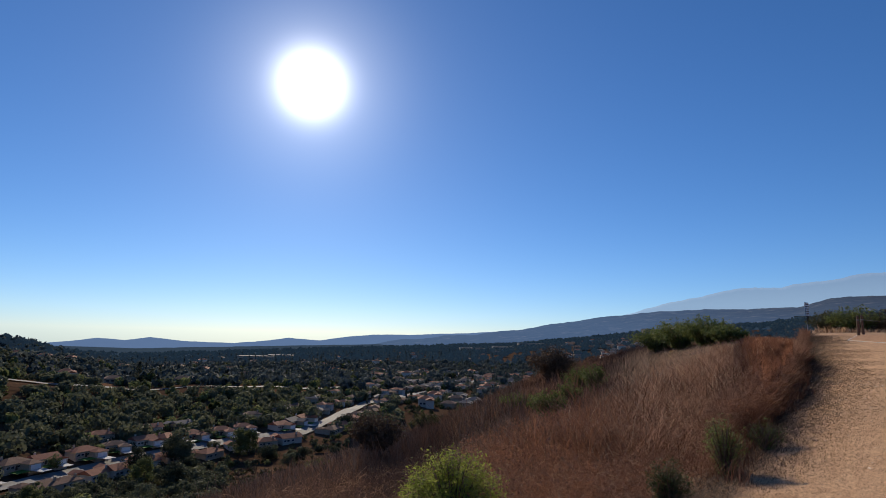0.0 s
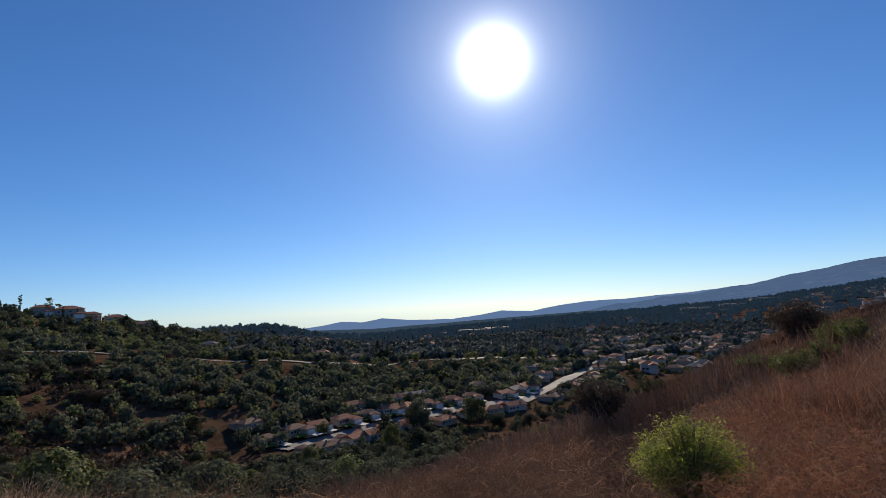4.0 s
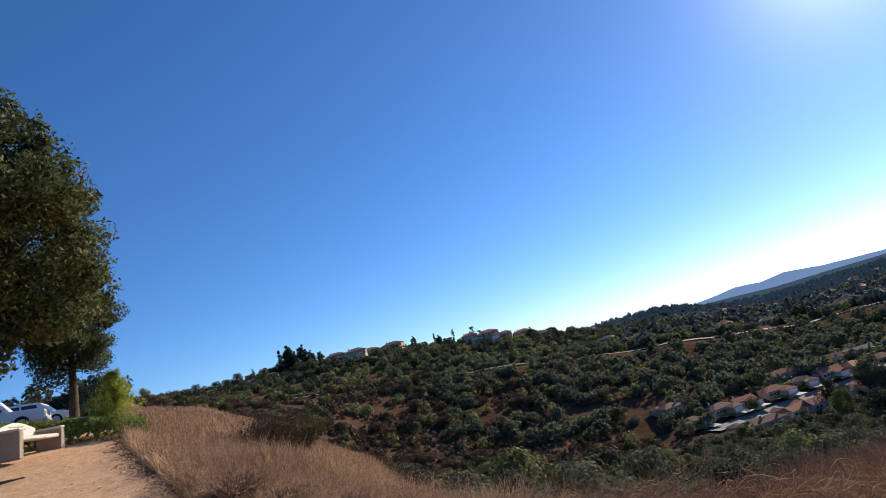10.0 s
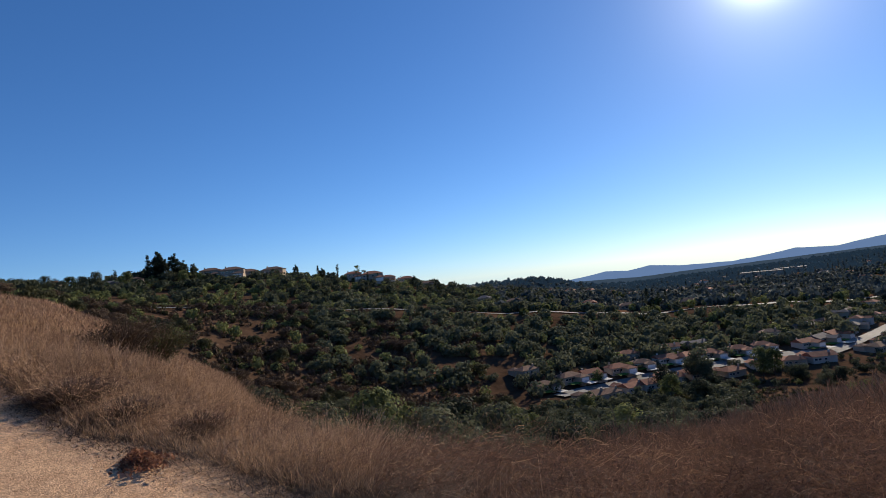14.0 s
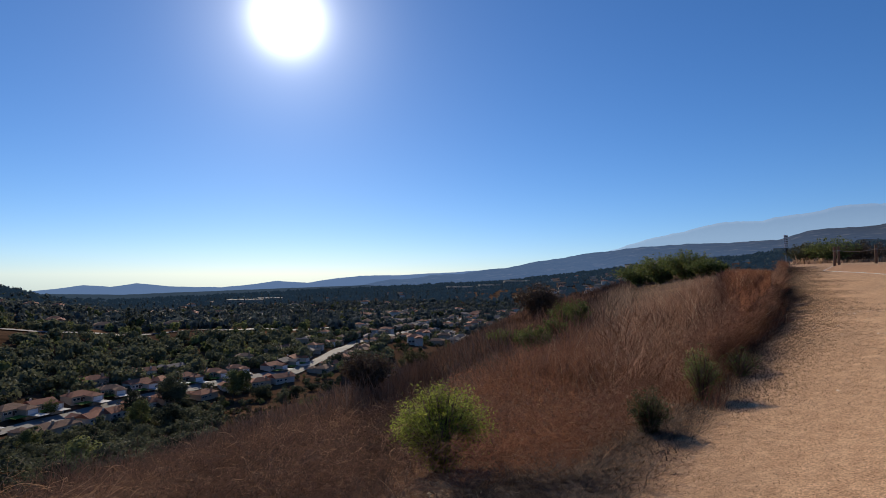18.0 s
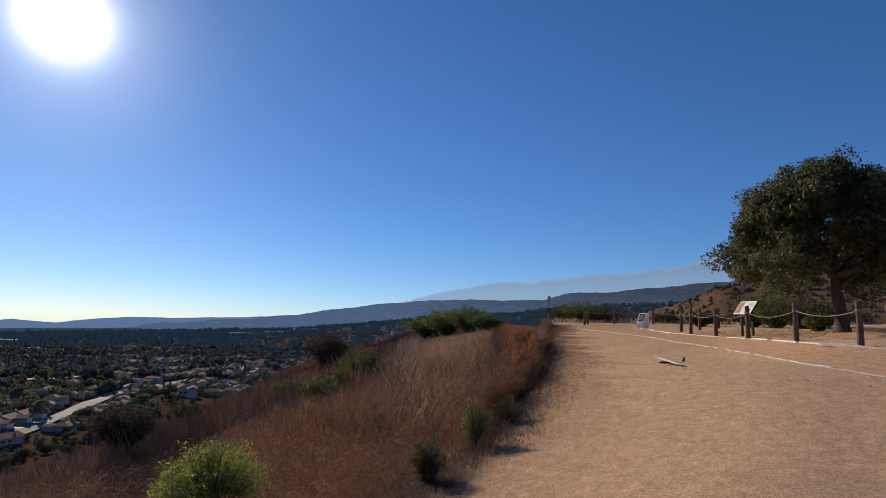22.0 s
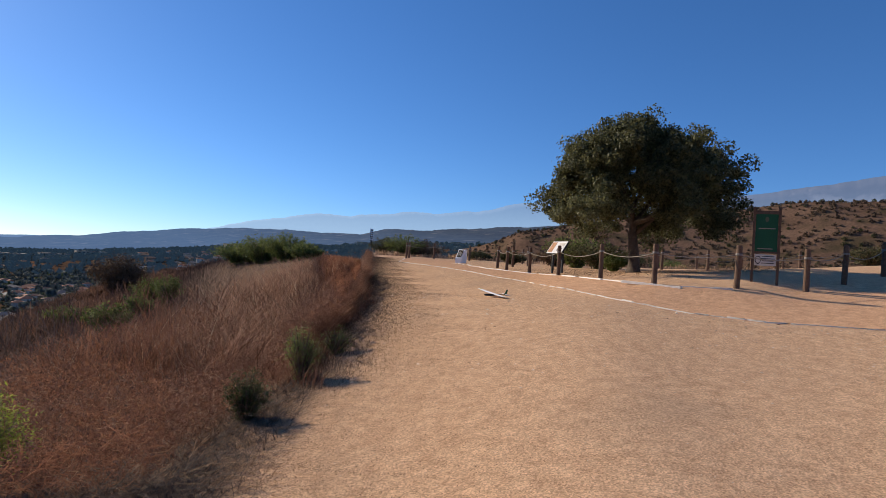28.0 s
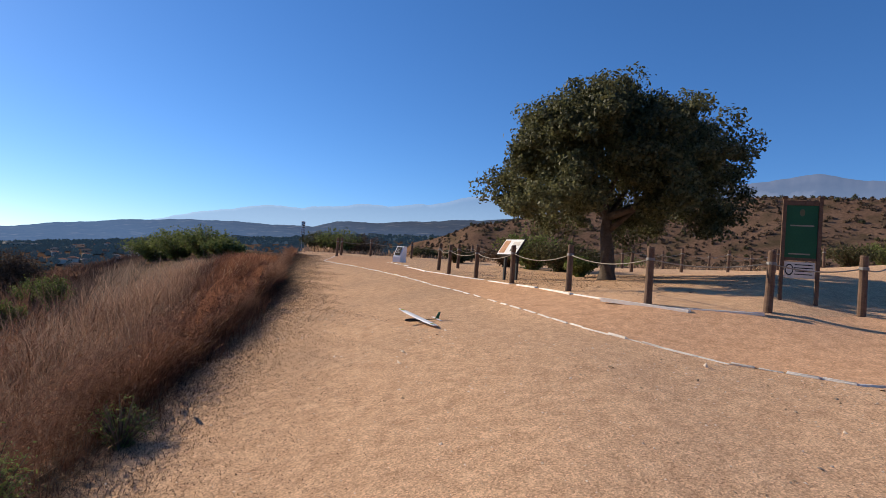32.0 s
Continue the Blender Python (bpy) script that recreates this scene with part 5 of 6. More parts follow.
def house(label, kind, wall, roof, two=False, lot=True):
    """A tract house: body, garage wing, tiled roofs, windows, door, drive and lawn."""
    t = thing("house", label, "house", (0, 0, -500))
    w, d, h = (13.0, 9.0, 3.1) if not two else (15.0, 10.0, 5.8)
    part("wall", box(w, d, h + 4, (0, 0, -4)), wall, t)
    rf = part("roof", roof_mesh(w, d, 2.1, 0.6, kind != "gable"), roof, t)
    rf.location = (0, 0, h)
    part("garage", box(6.6, 6.6, 2.8 + 4, (w * 0.28, -d / 2 - 2.6, -4)), wall, t)
    gr = part("garage_roof", roof_mesh(6.6, 6.6, 1.5, 0.5, kind == "hip"), roof, t)
    gr.location, gr.rotation_euler = (w * 0.28, -d / 2 - 2.6, 2.8), (0, 0, radians(90))
    part("garage_door", box(4.9, 0.08, 2.2, (w * 0.28, -d / 2 - 5.93, 0), 0.03), M["white"], t)
    part("door", box(1.0, 0.08, 2.1, (-w * 0.08, -d / 2 - 0.03, 0), 0.02), M["wood"], t)
    for k, xx in enumerate((-w * 0.38, -w * 0.22, w * 0.02)):
        for zz in ((0.9,) if not two else (0.9, 3.6)):
            wd = part("window", box(1.7, 0.1, 1.25, (xx, -d / 2 - 0.02, zz), 0.03), M["white"], t)
            part("pane", box(1.5, 0.04, 1.05, (xx, -d / 2 - 0.07, zz + 0.1)), M["pane"], wd)
            wd = part("window", box(1.7, 0.1, 1.25, (-xx, d / 2 + 0.02, zz), 0.03), M["white"], t)
            part("pane", box(1.5, 0.04, 1.05, (-xx, d / 2 + 0.07, zz + 0.1)), M["pane"], wd)
    part("chimney", box(0.9, 0.8, 2.8, (-w * 0.3, d * 0.2, h), 0.04), wall, t)
    if lot:
        part("driveway", box(5.4, 7.5, 0.12, (w * 0.28, -d / 2 - 9.6, -0.1)), M["drive"], t)
        part("lawn", box(6.5, 6.0, 0.12, (-w * 0.22, -d / 2 - 4.6, -0.1)), M["lawn"], t)
    return t


KINDS = [house("cream stucco house with a brown tiled hip roof", "hip", WALLS[0], ROOFS[0]), house("white stucco house with a red tiled roof", "gable", WALLS[1], ROOFS[1]),
         house("tan stucco house with a grey shingle roof", "gable", WALLS[2], ROOFS[2]), house("cream house with a red-brown hip roof", "hip", WALLS[0], ROOFS[1])]
BIG = [house("large two-storey tan hillside house with brown roof", "hip", WALLS[2], ROOFS[0], True, False), house("large cream hillside villa with a red tiled roof", "hip", WALLS[0], ROOFS[1], True, False)]
HOUSES = []


def put_house(proto, az, r, turn, scale=1.0, lift=0.3):
    x, y = polar(az, r)
    z = float(land(x, y)) + lift
    HOUSES.append((x, y, 9.5 * scale))
    return copy_thing(proto, pose(x, y, z, 0, 0, turn) @ Matrix.Scale(scale, 4))


def plain_house(label, wall, roof, w, d, h):
    """A house seen from far off: body, wing, roofs and front windows."""
    t = thing("house", label, "house", (0, 0, -500))
    part("wall", box(w, d, h + 4, (0, 0, -4)), wall, t)
    r = part("roof", roof_mesh(w, d, 1.9, 0.6, True), roof, t)
    r.location = (0, 0, h)
    part("wing", box(5.5, 5, h + 3.6, (w * 0.26, -d / 2 - 2.2, -4)), wall, t)
    r = part("wing_roof", roof_mesh(5.4, 5.5, 1.3, 0.4, False), roof, t)
    r.location, r.rotation_euler = (w * 0.26, -d / 2 - 2.2, h - 0.4), (0, 0, radians(90))
    for xx in (-w * 0.34, -w * 0.1):
        part("window", box(1.6, 0.1, 1.2, (xx, -d / 2 - 0.02, 0.9), 0.03), M["pane"], t)
    return t


FAR = [plain_house("small cream house with a grey-brown roof in the valley", WALLS[0], ROOFS[2], 11, 8, 2.9), plain_house("small tan house with a brown roof in the valley", WALLS[2], ROOFS[0], 12, 8, 2.9),
       plain_house("pale house with a red-brown roof in the valley", WALLS[1], ROOFS[1], 10, 8, 4.6)]
SS = np.r_[0, np.cumsum(np.hypot(*np.diff(STREET, axis=0).T))]
rng = np.random.default_rng(77)
for i in range(int(SS[-1] // 10.6)):
    q = 4 + i * 10.6
    x, y = np.interp(q, SS, STREET[:, 0]), np.interp(q, SS, STREET[:, 1])
    x2, y2 = np.interp(q + 1, SS, STREET[:, 0]), np.interp(q + 1, SS, STREET[:, 1])
    h = math.atan2(y2 - y, x2 - x)
    for side in (1, -1):
        if rng.random() < (0.08 if side > 0 else 0.22):
            continue
        off = 11.6 + rng.uniform(-0.6, 2.0)
        px, py = x - math.sin(h) * off * side, y + math.cos(h) * off * side
        az, r = math.degrees(math.atan2(-px, py)), math.hypot(px, py)
        proto = KINDS[int(rng.choice([0, 1, 2, 3], p=[0.3, 0.25, 0.2, 0.25]))] if r < 300 else FAR[int(rng.integers(0, 3))]
        put_house(proto, az, r, math.degrees(h) + (0 if side > 0 else 180) + rng.normal() * 6, rng.uniform(0.58, 0.70) if r < 300 else rng.uniform(0.58, 0.68), 0.25)
# a second row of houses among the trees behind the street
for i in range(int(SS[-1] // 12.4)):
    q = 9 + i * 12.4
    x, y = np.interp(q, SS, STREET[:, 0]), np.interp(q, SS, STREET[:, 1])
    x2, y2 = np.interp(q + 1, SS, STREET[:, 0]), np.interp(q + 1, SS, STREET[:, 1])
    h = math.atan2(y2 - y, x2 - x)
    off = rng.uniform(25, 30)
    px, py = x - math.sin(h) * off, y + math.cos(h) * off
    az, r = math.degrees(math.atan2(-px, py)), math.hypot(px, py)
    if rng.random() < 0.6 and min(math.hypot(px - p[0], py - p[1]) for p in HOUSES) > 11:
        put_house(KINDS[i % 4] if r < 300 else FAR[i % 3], az, r, math.degrees(h) + 180 + rng.normal() * 12, rng.uniform(0.58, 0.68), 0.8)
for az, r, turn, k, s in [(67.3, 448, 60, 0, 1.0), (65.9, 466, 70, 0, 0.85), (63.6, 478, 50, 0, 1.05), (54.2, 474, 60, 1, 1.05), (56.0, 482, 55, 1, 0.85), (52.6, 496, 50, 1, 0.8)]:
    put_house(BIG[k], az, r, turn, s * 1.1, 1.3)
for az, r, turn in [(77.3, 402, 75), (79.2, 410, 80), (75.6, 408, 70), (81.5, 415, 70), (46.5, 520, 40), (44.5, 540, 30), (48.8, 500, 45), (42.0, 560, 30), (36.5, 570, 30), (34.6, 590, 25), (32.8, 620, 25),
                    (39.2, 600, 35), (30.8, 600, 20), (38.0, 640, 30), (29.0, 640, 20), (26.0, 660, 20), (43.2, 430, 40), (40.2, 420, 35), (33, 410, 30), (24, 420, 25), (29.5, 425, 25)]:
    put_house(FAR[int(rng.integers(0, 3))], az, r, turn + rng.normal() * 8, 0.95, 0.8)
# rows of small houses across the valley floor, and on the low hill behind
spots = [(a, r) for r in range(372, 690, 27) for a in np.arange(-11, 9, 13.5 / r * 57.3)] + [(rng.uniform(-22, -11), rng.uniform(900, 1250)) for _ in range(120)] + [(rng.uniform(-6, 28), rng.uniform(620, 1250)) for _ in range(46)]
count = 0
for az, r in spots:
    az, r = az + rng.normal() * 0.12, r + rng.normal() * 2.5
    x, y = polar(az, r)
    if rng.random() < 0.22 or np.min(np.hypot(STREET[:, 0] - x, STREET[:, 1] - y)) < 12 or min(math.hypot(x - p[0], y - p[1]) for p in HOUSES) < 11 or (r < 700 and az > 7 + 0 * r):
        continue
    put_house(FAR[count % 3], az, r, az + (0 if count % 2 else 180) + rng.normal() * 9, rng.uniform(0.75, 0.95) if r < 800 else rng.uniform(1.0, 1.3), 0.8)
    count += 1


def long_building(az, r, w, turn):
    x, y, z = on_land(az, r)
    t = thing("commercial_building", "long low pale building in the valley", "building", (x, y, z), turn)
    part("wall", box(w, 24, 11, (0, 0, -3)), WALLS[2], t)
    part("roof", box(w + 1, 25, 0.6, (0, 0, 8), 0.1), ROOFS[2], t)
    for k in range(int(w // 9)):
        part("window", box(5, 0.2, 2.2, (-w / 2 + 5 + 9 * k, -12.1, 2.5)), M["pane"], t)


for az, r, w, tn in [(17.8, 1050, 60, 8), (15.6, 1090, 45, 12), (-3.5, 1500, 90, 0), (-6.5, 1560, 80, 5), (-9.5, 1600, 110, 5), (-24, 1750, 140, 10), (-27, 1780, 160, 12), (-21, 1760, 110, 8),
                     (-33, 1700, 90, 20), (-36, 1720, 70, 20), (-39, 1690, 120, 24), (-42, 1650, 80, 30)]:
    long_building(az, r, w, tn)

# the first of each kind stands in the place as well
for proto, (az, r, turn) in zip(KINDS + BIG + FAR, [(24.5, 690, 10), (20.5, 640, 15), (16.5, 600, 0), (10.5, 640, 10), (69.2, 458, 62), (50.8, 516, 50), (14.2, 520, 10), (18.6, 560, 12), (22.4, 600, 14)]):
    x, y = polar(az, r)
    proto.matrix_basis = pose(x, y, float(land(x, y)) + 1.0, 0, 0, turn)
    HOUSES.append((x, y, 10))


# ---------------------------------------------------------------- canyon woods: single trees near, joined woods far
def wood_tree(name, label, h, cr, base, clumps, per, leaf, mat, seed, clump_r=0.34, squash=0.8, shape="round", trunk=0.16):
    rng = np.random.default_rng(seed)
    t = thing(name, label, "tree", (0, 0, 0))
    part("trunk", limbs(rng, h, cr, trunk, 4, 0.4, sides=6), M["bark"], t)
    if shape == "cone":
        zz = base + (h - base) * rng.random(clumps) ** 1.3
        k = 1 - (zz - base) / (h - base)
        a = rng.uniform(0, 6.283, clumps)
        c = np.column_stack([np.cos(a) * cr * k * 0.7, np.sin(a) * cr * k * 0.7, zz])
        rad = cr * (0.25 + 0.3 * k)
    elif shape == "column":
        zz = base + (h - base) * rng.random(clumps)
        c = np.column_stack([rng.normal(size=(clumps, 2)) * cr * 0.25, zz])
        rad = cr * (0.55 - 0.3 * (zz - base) / (h - base))
    else:
        c = crown_centres(rng, clumps, cr * 0.8, base + cr * 0.2, h - cr * 0.2)
        rad = cr * clump_r * rng.uniform(0.7, 1.3, clumps)
    p, d = clump_points(c, rad, per, rng, squash, 0.45)
    mid = np.array([0, 0, (base + h) / 2])
    v, f = leaf_quads(p, leaf, rng, 0.65, 0.1, d * 0.9 + (p - mid) / np.linalg.norm(p - mid, axis=1)[:, None] * 0.9)
    part("crown", mesh_np("crown", v, f, mat), mat, t)
    return t


TREES = [wood_tree("canyon_tree", "dense dark green tree in the wooded canyon", 7.0, 3.8, 0.8, 30, 118, 0.182, M["leaf_dark"], 501),
         wood_tree("canyon_tree", "rounded dark evergreen tree in the canyon", 6.0, 3.4, 0.5, 26, 118, 0.176, M["leaf_dark"], 502),
         wood_tree("canyon_tree", "lighter green leafy tree in the canyon", 7.5, 3.3, 0.9, 26, 118, 0.176, M["leaf_light"], 503),
         wood_tree("canyon_tree", "spreading dark oak in the canyon", 6.0, 4.4, 0.6, 32, 118, 0.182, M["leaf_dark"], 504)]
GARDEN = [wood_tree("garden_tree", "rounded green garden tree between the houses", 6.0, 3.0, 0.8, 22, 80, 0.20, M["leaf_dark"], 505),
          wood_tree("garden_tree", "light green garden tree between the houses", 5.5, 2.6, 0.8, 20, 80, 0.19, M["leaf_light"], 506)]
SCRUB = [wood_tree("scrub_bush", "grey-brown chaparral bush on the canyon slope", 3.0, 2.4, 0.1, 20, 96, 0.126, M["scrub"], 511, trunk=0.07),
         wood_tree("scrub_bush", "olive chaparral bush on the canyon slope", 3.4, 2.5, 0.1, 20, 96, 0.126, M["leaf_olive"], 512, trunk=0.07)]
CYPRESS = wood_tree("cypress_tree", "tall narrow dark cypress tree", 12, 1.5, 0.5, 34, 40, 0.24, M["leaf_dark"], 521, shape="column")
PINE = wood_tree("pine_tree", "tall conical dark pine tree", 14, 3.2, 1.0, 44, 45, 0.26, M["leaf_dark"], 522, shape="cone")
GROVE = wood_tree("pine_tree", "tall dense dark pine in the grove on the ridge", 20, 5.2, 1.0, 60, 70, 0.42, M["leaf_dark"], 524, 0.3)
GUM = wood_tree("eucalyptus_tree", "tall airy eucalyptus tree on the ridge", 16, 4.0, 7.0, 14, 60, 0.28, M["leaf_light"], 523, 0.26)
for proto, (az, r) in zip(GARDEN + TREES + SCRUB + [CYPRESS, PINE, GUM, GROVE], [(21, 246), (33, 232), (46, 150), (50, 140), (44, 160), (55, 150), (66, 200), (60, 190), (6, 350), (73.4, 424), (55.6, 470), (73.6, 428)]):
    x, y, z = on_land(az, r)
    proto.matrix_basis = pose(x, y, z - 0.2, 0, 0, az)
STREET_PTS = np.stack([np.interp(np.arange(0, SS[-1], 4), SS, STREET[:, 0]), np.interp(np.arange(0, SS[-1], 4), SS, STREET[:, 1])], -1)
HARR = np.array(HOUSES)


def clear(x, y, margin=0.0):
    """True where no house or street stands."""
    ok = np.ones(len(x), bool)
    for hx, hy, hr in HARR:
        ok &= np.hypot(x - hx, y - hy) > hr + margin
    for sx, sy in STREET_PTS:
        ok &= np.hypot(x - sx, y - sy) > 9 + margin
    az, r = np.degrees(np.arctan2(-x, y)), np.hypot(x, y)
    rr = np.interp(az, A_VALLEY, R_ROAD)
    return ok & ~((np.abs(r - rr) < 6 + margin) & (az > 5))


def scatter(rng, n, a0, a1, r0, r1):
    az = rng.uniform(a0, a1, n)
    r = np.sqrt(rng.uniform(r0 ** 2, r1 ** 2, n))
    x, y = -np.sin(np.radians(az)) * r, np.cos(np.radians(az)) * r
    return x, y, az, r


rng = np.random.default_rng(9)
placed = []


def single(proto, x, y, s, sink=0.25):
    p, k = true_spot((x, y, float(land(x, y)) - sink))
    copy_thing(proto, pose(*p, 0, 0, rng.uniform(0, 360)) @ Matrix.Diagonal((s * k, s * k, s * k * rng.uniform(0.85, 1.15), 1)))
    placed.append((x, y, s))


# the trees that the camera looks down on: dense woods in the canyon, single bushes with bare earth between them on its far slope
LIMIT_A, LIMIT_E = [18, 39, 45, 60, 72, 82], [-12.6, -12.4, -10.5, -8.0, -4.2, -0.5]


def canyon(n, limit, a0, a1, r0, span, power, slope, gap):
    az, r = rng.uniform(a0, a1, n), r0 + span * rng.random(n) ** power
    x, y = -np.sin(np.radians(az)) * r, np.cos(np.radians(az)) * r
    ok = clear(x, y, 0.5) & (r > np.interp(az, A_SHOULDER, R_SHOULDER) + 9) & (r < np.interp(az, A_VALLEY, R_ROAD) - 8)
    count = 0
    for X, Y, A, R in zip(x[ok], y[ok], az[ok], r[ok]):
        if count >= limit:
            break
        bare = slope and R > 40 + 4.2 * max(0.0, 76 - A)
        if bare and wobble(X, Y, 21.0, 3.0) > 0.12:
            continue
        low = bare and rng.random() < 0.85
        proto, tall = (SCRUB[int(rng.choice([0, 0, 1]))], 3.3) if low else (TREES[int(rng.choice([0, 1, 2, 3], p=[0.37, 0.27, 0.10, 0.26]))], 7.3)
        s = rng.uniform(1.0, 2.0) if low else 0.75 + 1.1 * rng.random() ** 1.7 if not bare else rng.uniform(0.55, 1.05)
        top = float(land(X, Y)) + tall * s * 1.1
        if R < 228 and math.degrees(math.atan2(top - EYE, R)) > np.interp(A, LIMIT_A, LIMIT_E):
            continue
        w = 1.0 if not low else 0.62
        if any(math.hypot(X - p[0], Y - p[1]) < gap * (s * w + p[2]) for p in placed):
            continue
        single(proto, X, Y, s)
        placed[-1] = (X, Y, s * w)
        count += 1


canyon(6000, 260, 20, 66, 18, 200, 1.1, True, 2.1)
canyon(5000, 260, 44, 86, 60, 280, 0.9, True, 2.0)
# trees between the houses of the nearest street
x, y, az, r = scatter(rng, 3000, -8, 38, 175, 520)
ok = clear(x, y, -1.0) & (r > np.interp(az, A_VALLEY, R_BOTTOM) - 30) & ((r < 340) | (az < 12))
count = 0
for X, Y in zip(x[ok], y[ok]):
    if count >= 280 or any(math.hypot(X - p[0], Y - p[1]) < 4.2 * p[2] for p in placed):
        continue
    single(GARDEN[int(rng.random() < 0.4)], X, Y, rng.uniform(0.3, 0.72))
    count += 1
# the taller trees on the near side of the street
for q in np.arange(2, 210, 7.0):
    X, Y = np.interp(q, SS, STREET[:, 0]), np.interp(q, SS, STREET[:, 1])
    R = math.hypot(X, Y)
    f = (R - rng.uniform(34, 60)) / R
    if rng.random() < 0.42:
        single(TREES[int(rng.integers(0, 4))], X * f + rng.normal() * 2, Y * f, rng.uniform(0.75, 1.35))
for az, r, p, s in [(24.2, 232, TREES[0], 1.5), (23.4, 230, TREES[1], 1.4), (18.8, 240, TREES[2], 1.6), (17.9, 243, TREES[2], 1.3), (27.0, 222, TREES[0], 1.3), (27.6, 440, PINE, 1.15), (26.6, 445, PINE, 0.85), (26.0, 450, PINE, 0.75), (30.5, 455, PINE, 0.8), (74.4, 420, PINE, 1.15), (72.6, 426, PINE, 1.2), (71.7, 420, PINE, 0.95), (70.8, 424, PINE, 0.9),
                    (73.0, 418, PINE, 1.0), (77.0, 405, CYPRESS, 0.95), (59.4, 480, PINE, 0.75), (75.2, 415, TREES[0], 1.1), (78.4, 400, TREES[0], 1.1), (74.3, 424, GROVE, 0.62), (73.6, 430, GROVE, 0.85), (73.0, 430, GROVE, 0.7), (72.2, 426, GROVE, 0.82), (71.5, 428, GROVE, 0.72), (70.6, 428, GROVE, 0.55), (82.0, 380, TREES[0], 1.6), (80.4, 384, TREES[2], 1.5), (79.4, 388, TREES[1], 1.7), (84.0, 380, TREES[3], 1.5), (78.6, 392, TREES[0], 1.8), (76.2, 398, TREES[2], 1.5), (81.2, 380, CYPRESS, 0.8), (85.2, 330, TREES[1], 1.1), (86.2, 300, TREES[2], 1.0), (59.0, 470, GROVE, 0.6), (61.5, 468, GROVE, 0.5), (50.0, 470, GROVE, 0.5), (47.5, 480, GROVE, 0.45), (72.8, 410, TREES[3], 1.5), (71.6, 410, TREES[2], 1.4), (70.2, 412, TREES[2], 1.4), (69.5, 414, TREES[0], 1.2), (55.0, 474, GUM, 0.8), (3.4, 372, CYPRESS, 0.9), (2.9, 372, CYPRESS, 0.8), (7.2, 330, CYPRESS, 0.8),
                    (23, 430, PINE, 0.7), (19, 450, PINE, 0.7), (16, 480, PINE, 0.8), (15, 480, PINE, 0.75), (10, 500, PINE, 0.7), (57.5, 465, CYPRESS, 1.1), (54.6, 462, CYPRESS, 1.0), (53.6, 465, CYPRESS, 0.9), (12, 470, PINE, 0.8)]:
    X, Y = polar(az, r)
    single(p, X, Y, s)


def template(n, leaf, seed, shape="round"):
    g = np.random.default_rng(seed)
    d = g.normal(size=(n, 3))
    d /= np.linalg.norm(d, axis=1)[:, None]
    lump = 0.75 + 0.35 * np.sin(d[:, 0] * 5 + seed) * np.cos(d[:, 1] * 4 + d[:, 2] * 3)
    p = d * lump[:, None] * g.uniform(0.75, 1, n)[:, None]
    if shape == "cone":
        k = g.random(n)
        p = np.column_stack([d[:, :2] * (1 - k)[:, None] * 0.5, k * 3.2])
    else:
        p[:, 2] = p[:, 2] * 0.85 + 0.7
    v, _ = leaf_quads(p, leaf, g, 0.75, 0.1, d)
    return v


def woods(name, label, x, y, size, mat, temps, seed):
    g = np.random.default_rng(seed)
    z = land(x, y)
    vs = []
    for k, t in enumerate(temps):
        m = (np.arange(len(x)) % len(temps)) == k
        s = size[m]
        a = g.uniform(0, 6.283, m.sum())
        c, q = np.cos(a), np.sin(a)
        rx = t[None, :, 0] * c[:, None] - t[None, :, 1] * q[:, None]
        ry = t[None, :, 0] * q[:, None] + t[None, :, 1] * c[:, None]
        v = np.stack([rx * s[:, None] + x[m][:, None], ry * s[:, None] + y[m][:, None], t[None, :, 2] * (s * g.uniform(0.8, 1.3, len(s)))[:, None] + z[m][:, None] - 0.3], -1)
        vs.append(v.reshape(-1, 3))
    v = np.vstack(vs)
    stuff(name, v, np.arange(len(v)).reshape(-1, 4), mat, label, "trees")


def wood_patch(name, label, n, a0, a1, r0, r1, smin, smax, mat, temps, seed, keep=None, margin=0.0):
    g = np.random.default_rng(seed)
    x, y, az, r = scatter(g, n, a0, a1, r0, r1)
    ok = clear(x, y, margin)
    if keep is not None:
        ok &= keep(x, y, az, r, g)
    x, y = x[ok], y[ok]
    woods(name, label, x, y, g.uniform(smin, smax, len(x)), mat, temps, seed + 1)


T_MID = [template(130, 0.2, k) for k in (1, 2, 3)]
T_NEAR = [template(300, 0.12, k) for k in (11, 12, 13)]
T_FAR = [template(34, 0.42, k) for k in (4, 5, 6)]
T_CONE = [template(60, 0.26, 7, "cone"), template(60, 0.26, 8, "cone")]
T_SCRUB = [template(46, 0.3, k) for k in (9, 10)]


def near_free(x, y, az, r, g):
    top = np.degrees(np.arctan2(land(x, y) + 4.2 - EYE, r))
    return (r > np.interp(az, A_SHOULDER, R_SHOULDER) + 7) & ((top < np.interp(az, LIMIT_A, LIMIT_E)) | (r > 120))


def slope_patches(x, y, az, r, g):
    return near_free(x, y, az, r, g) & (wobble(x, y, 21.0, 3.0) < 0.42)


def canyon_floor(x, y, az, r, g):
    return near_free(x, y, az, r, g) & (r < 40 + 4.2 * np.maximum(0, 76 - az))


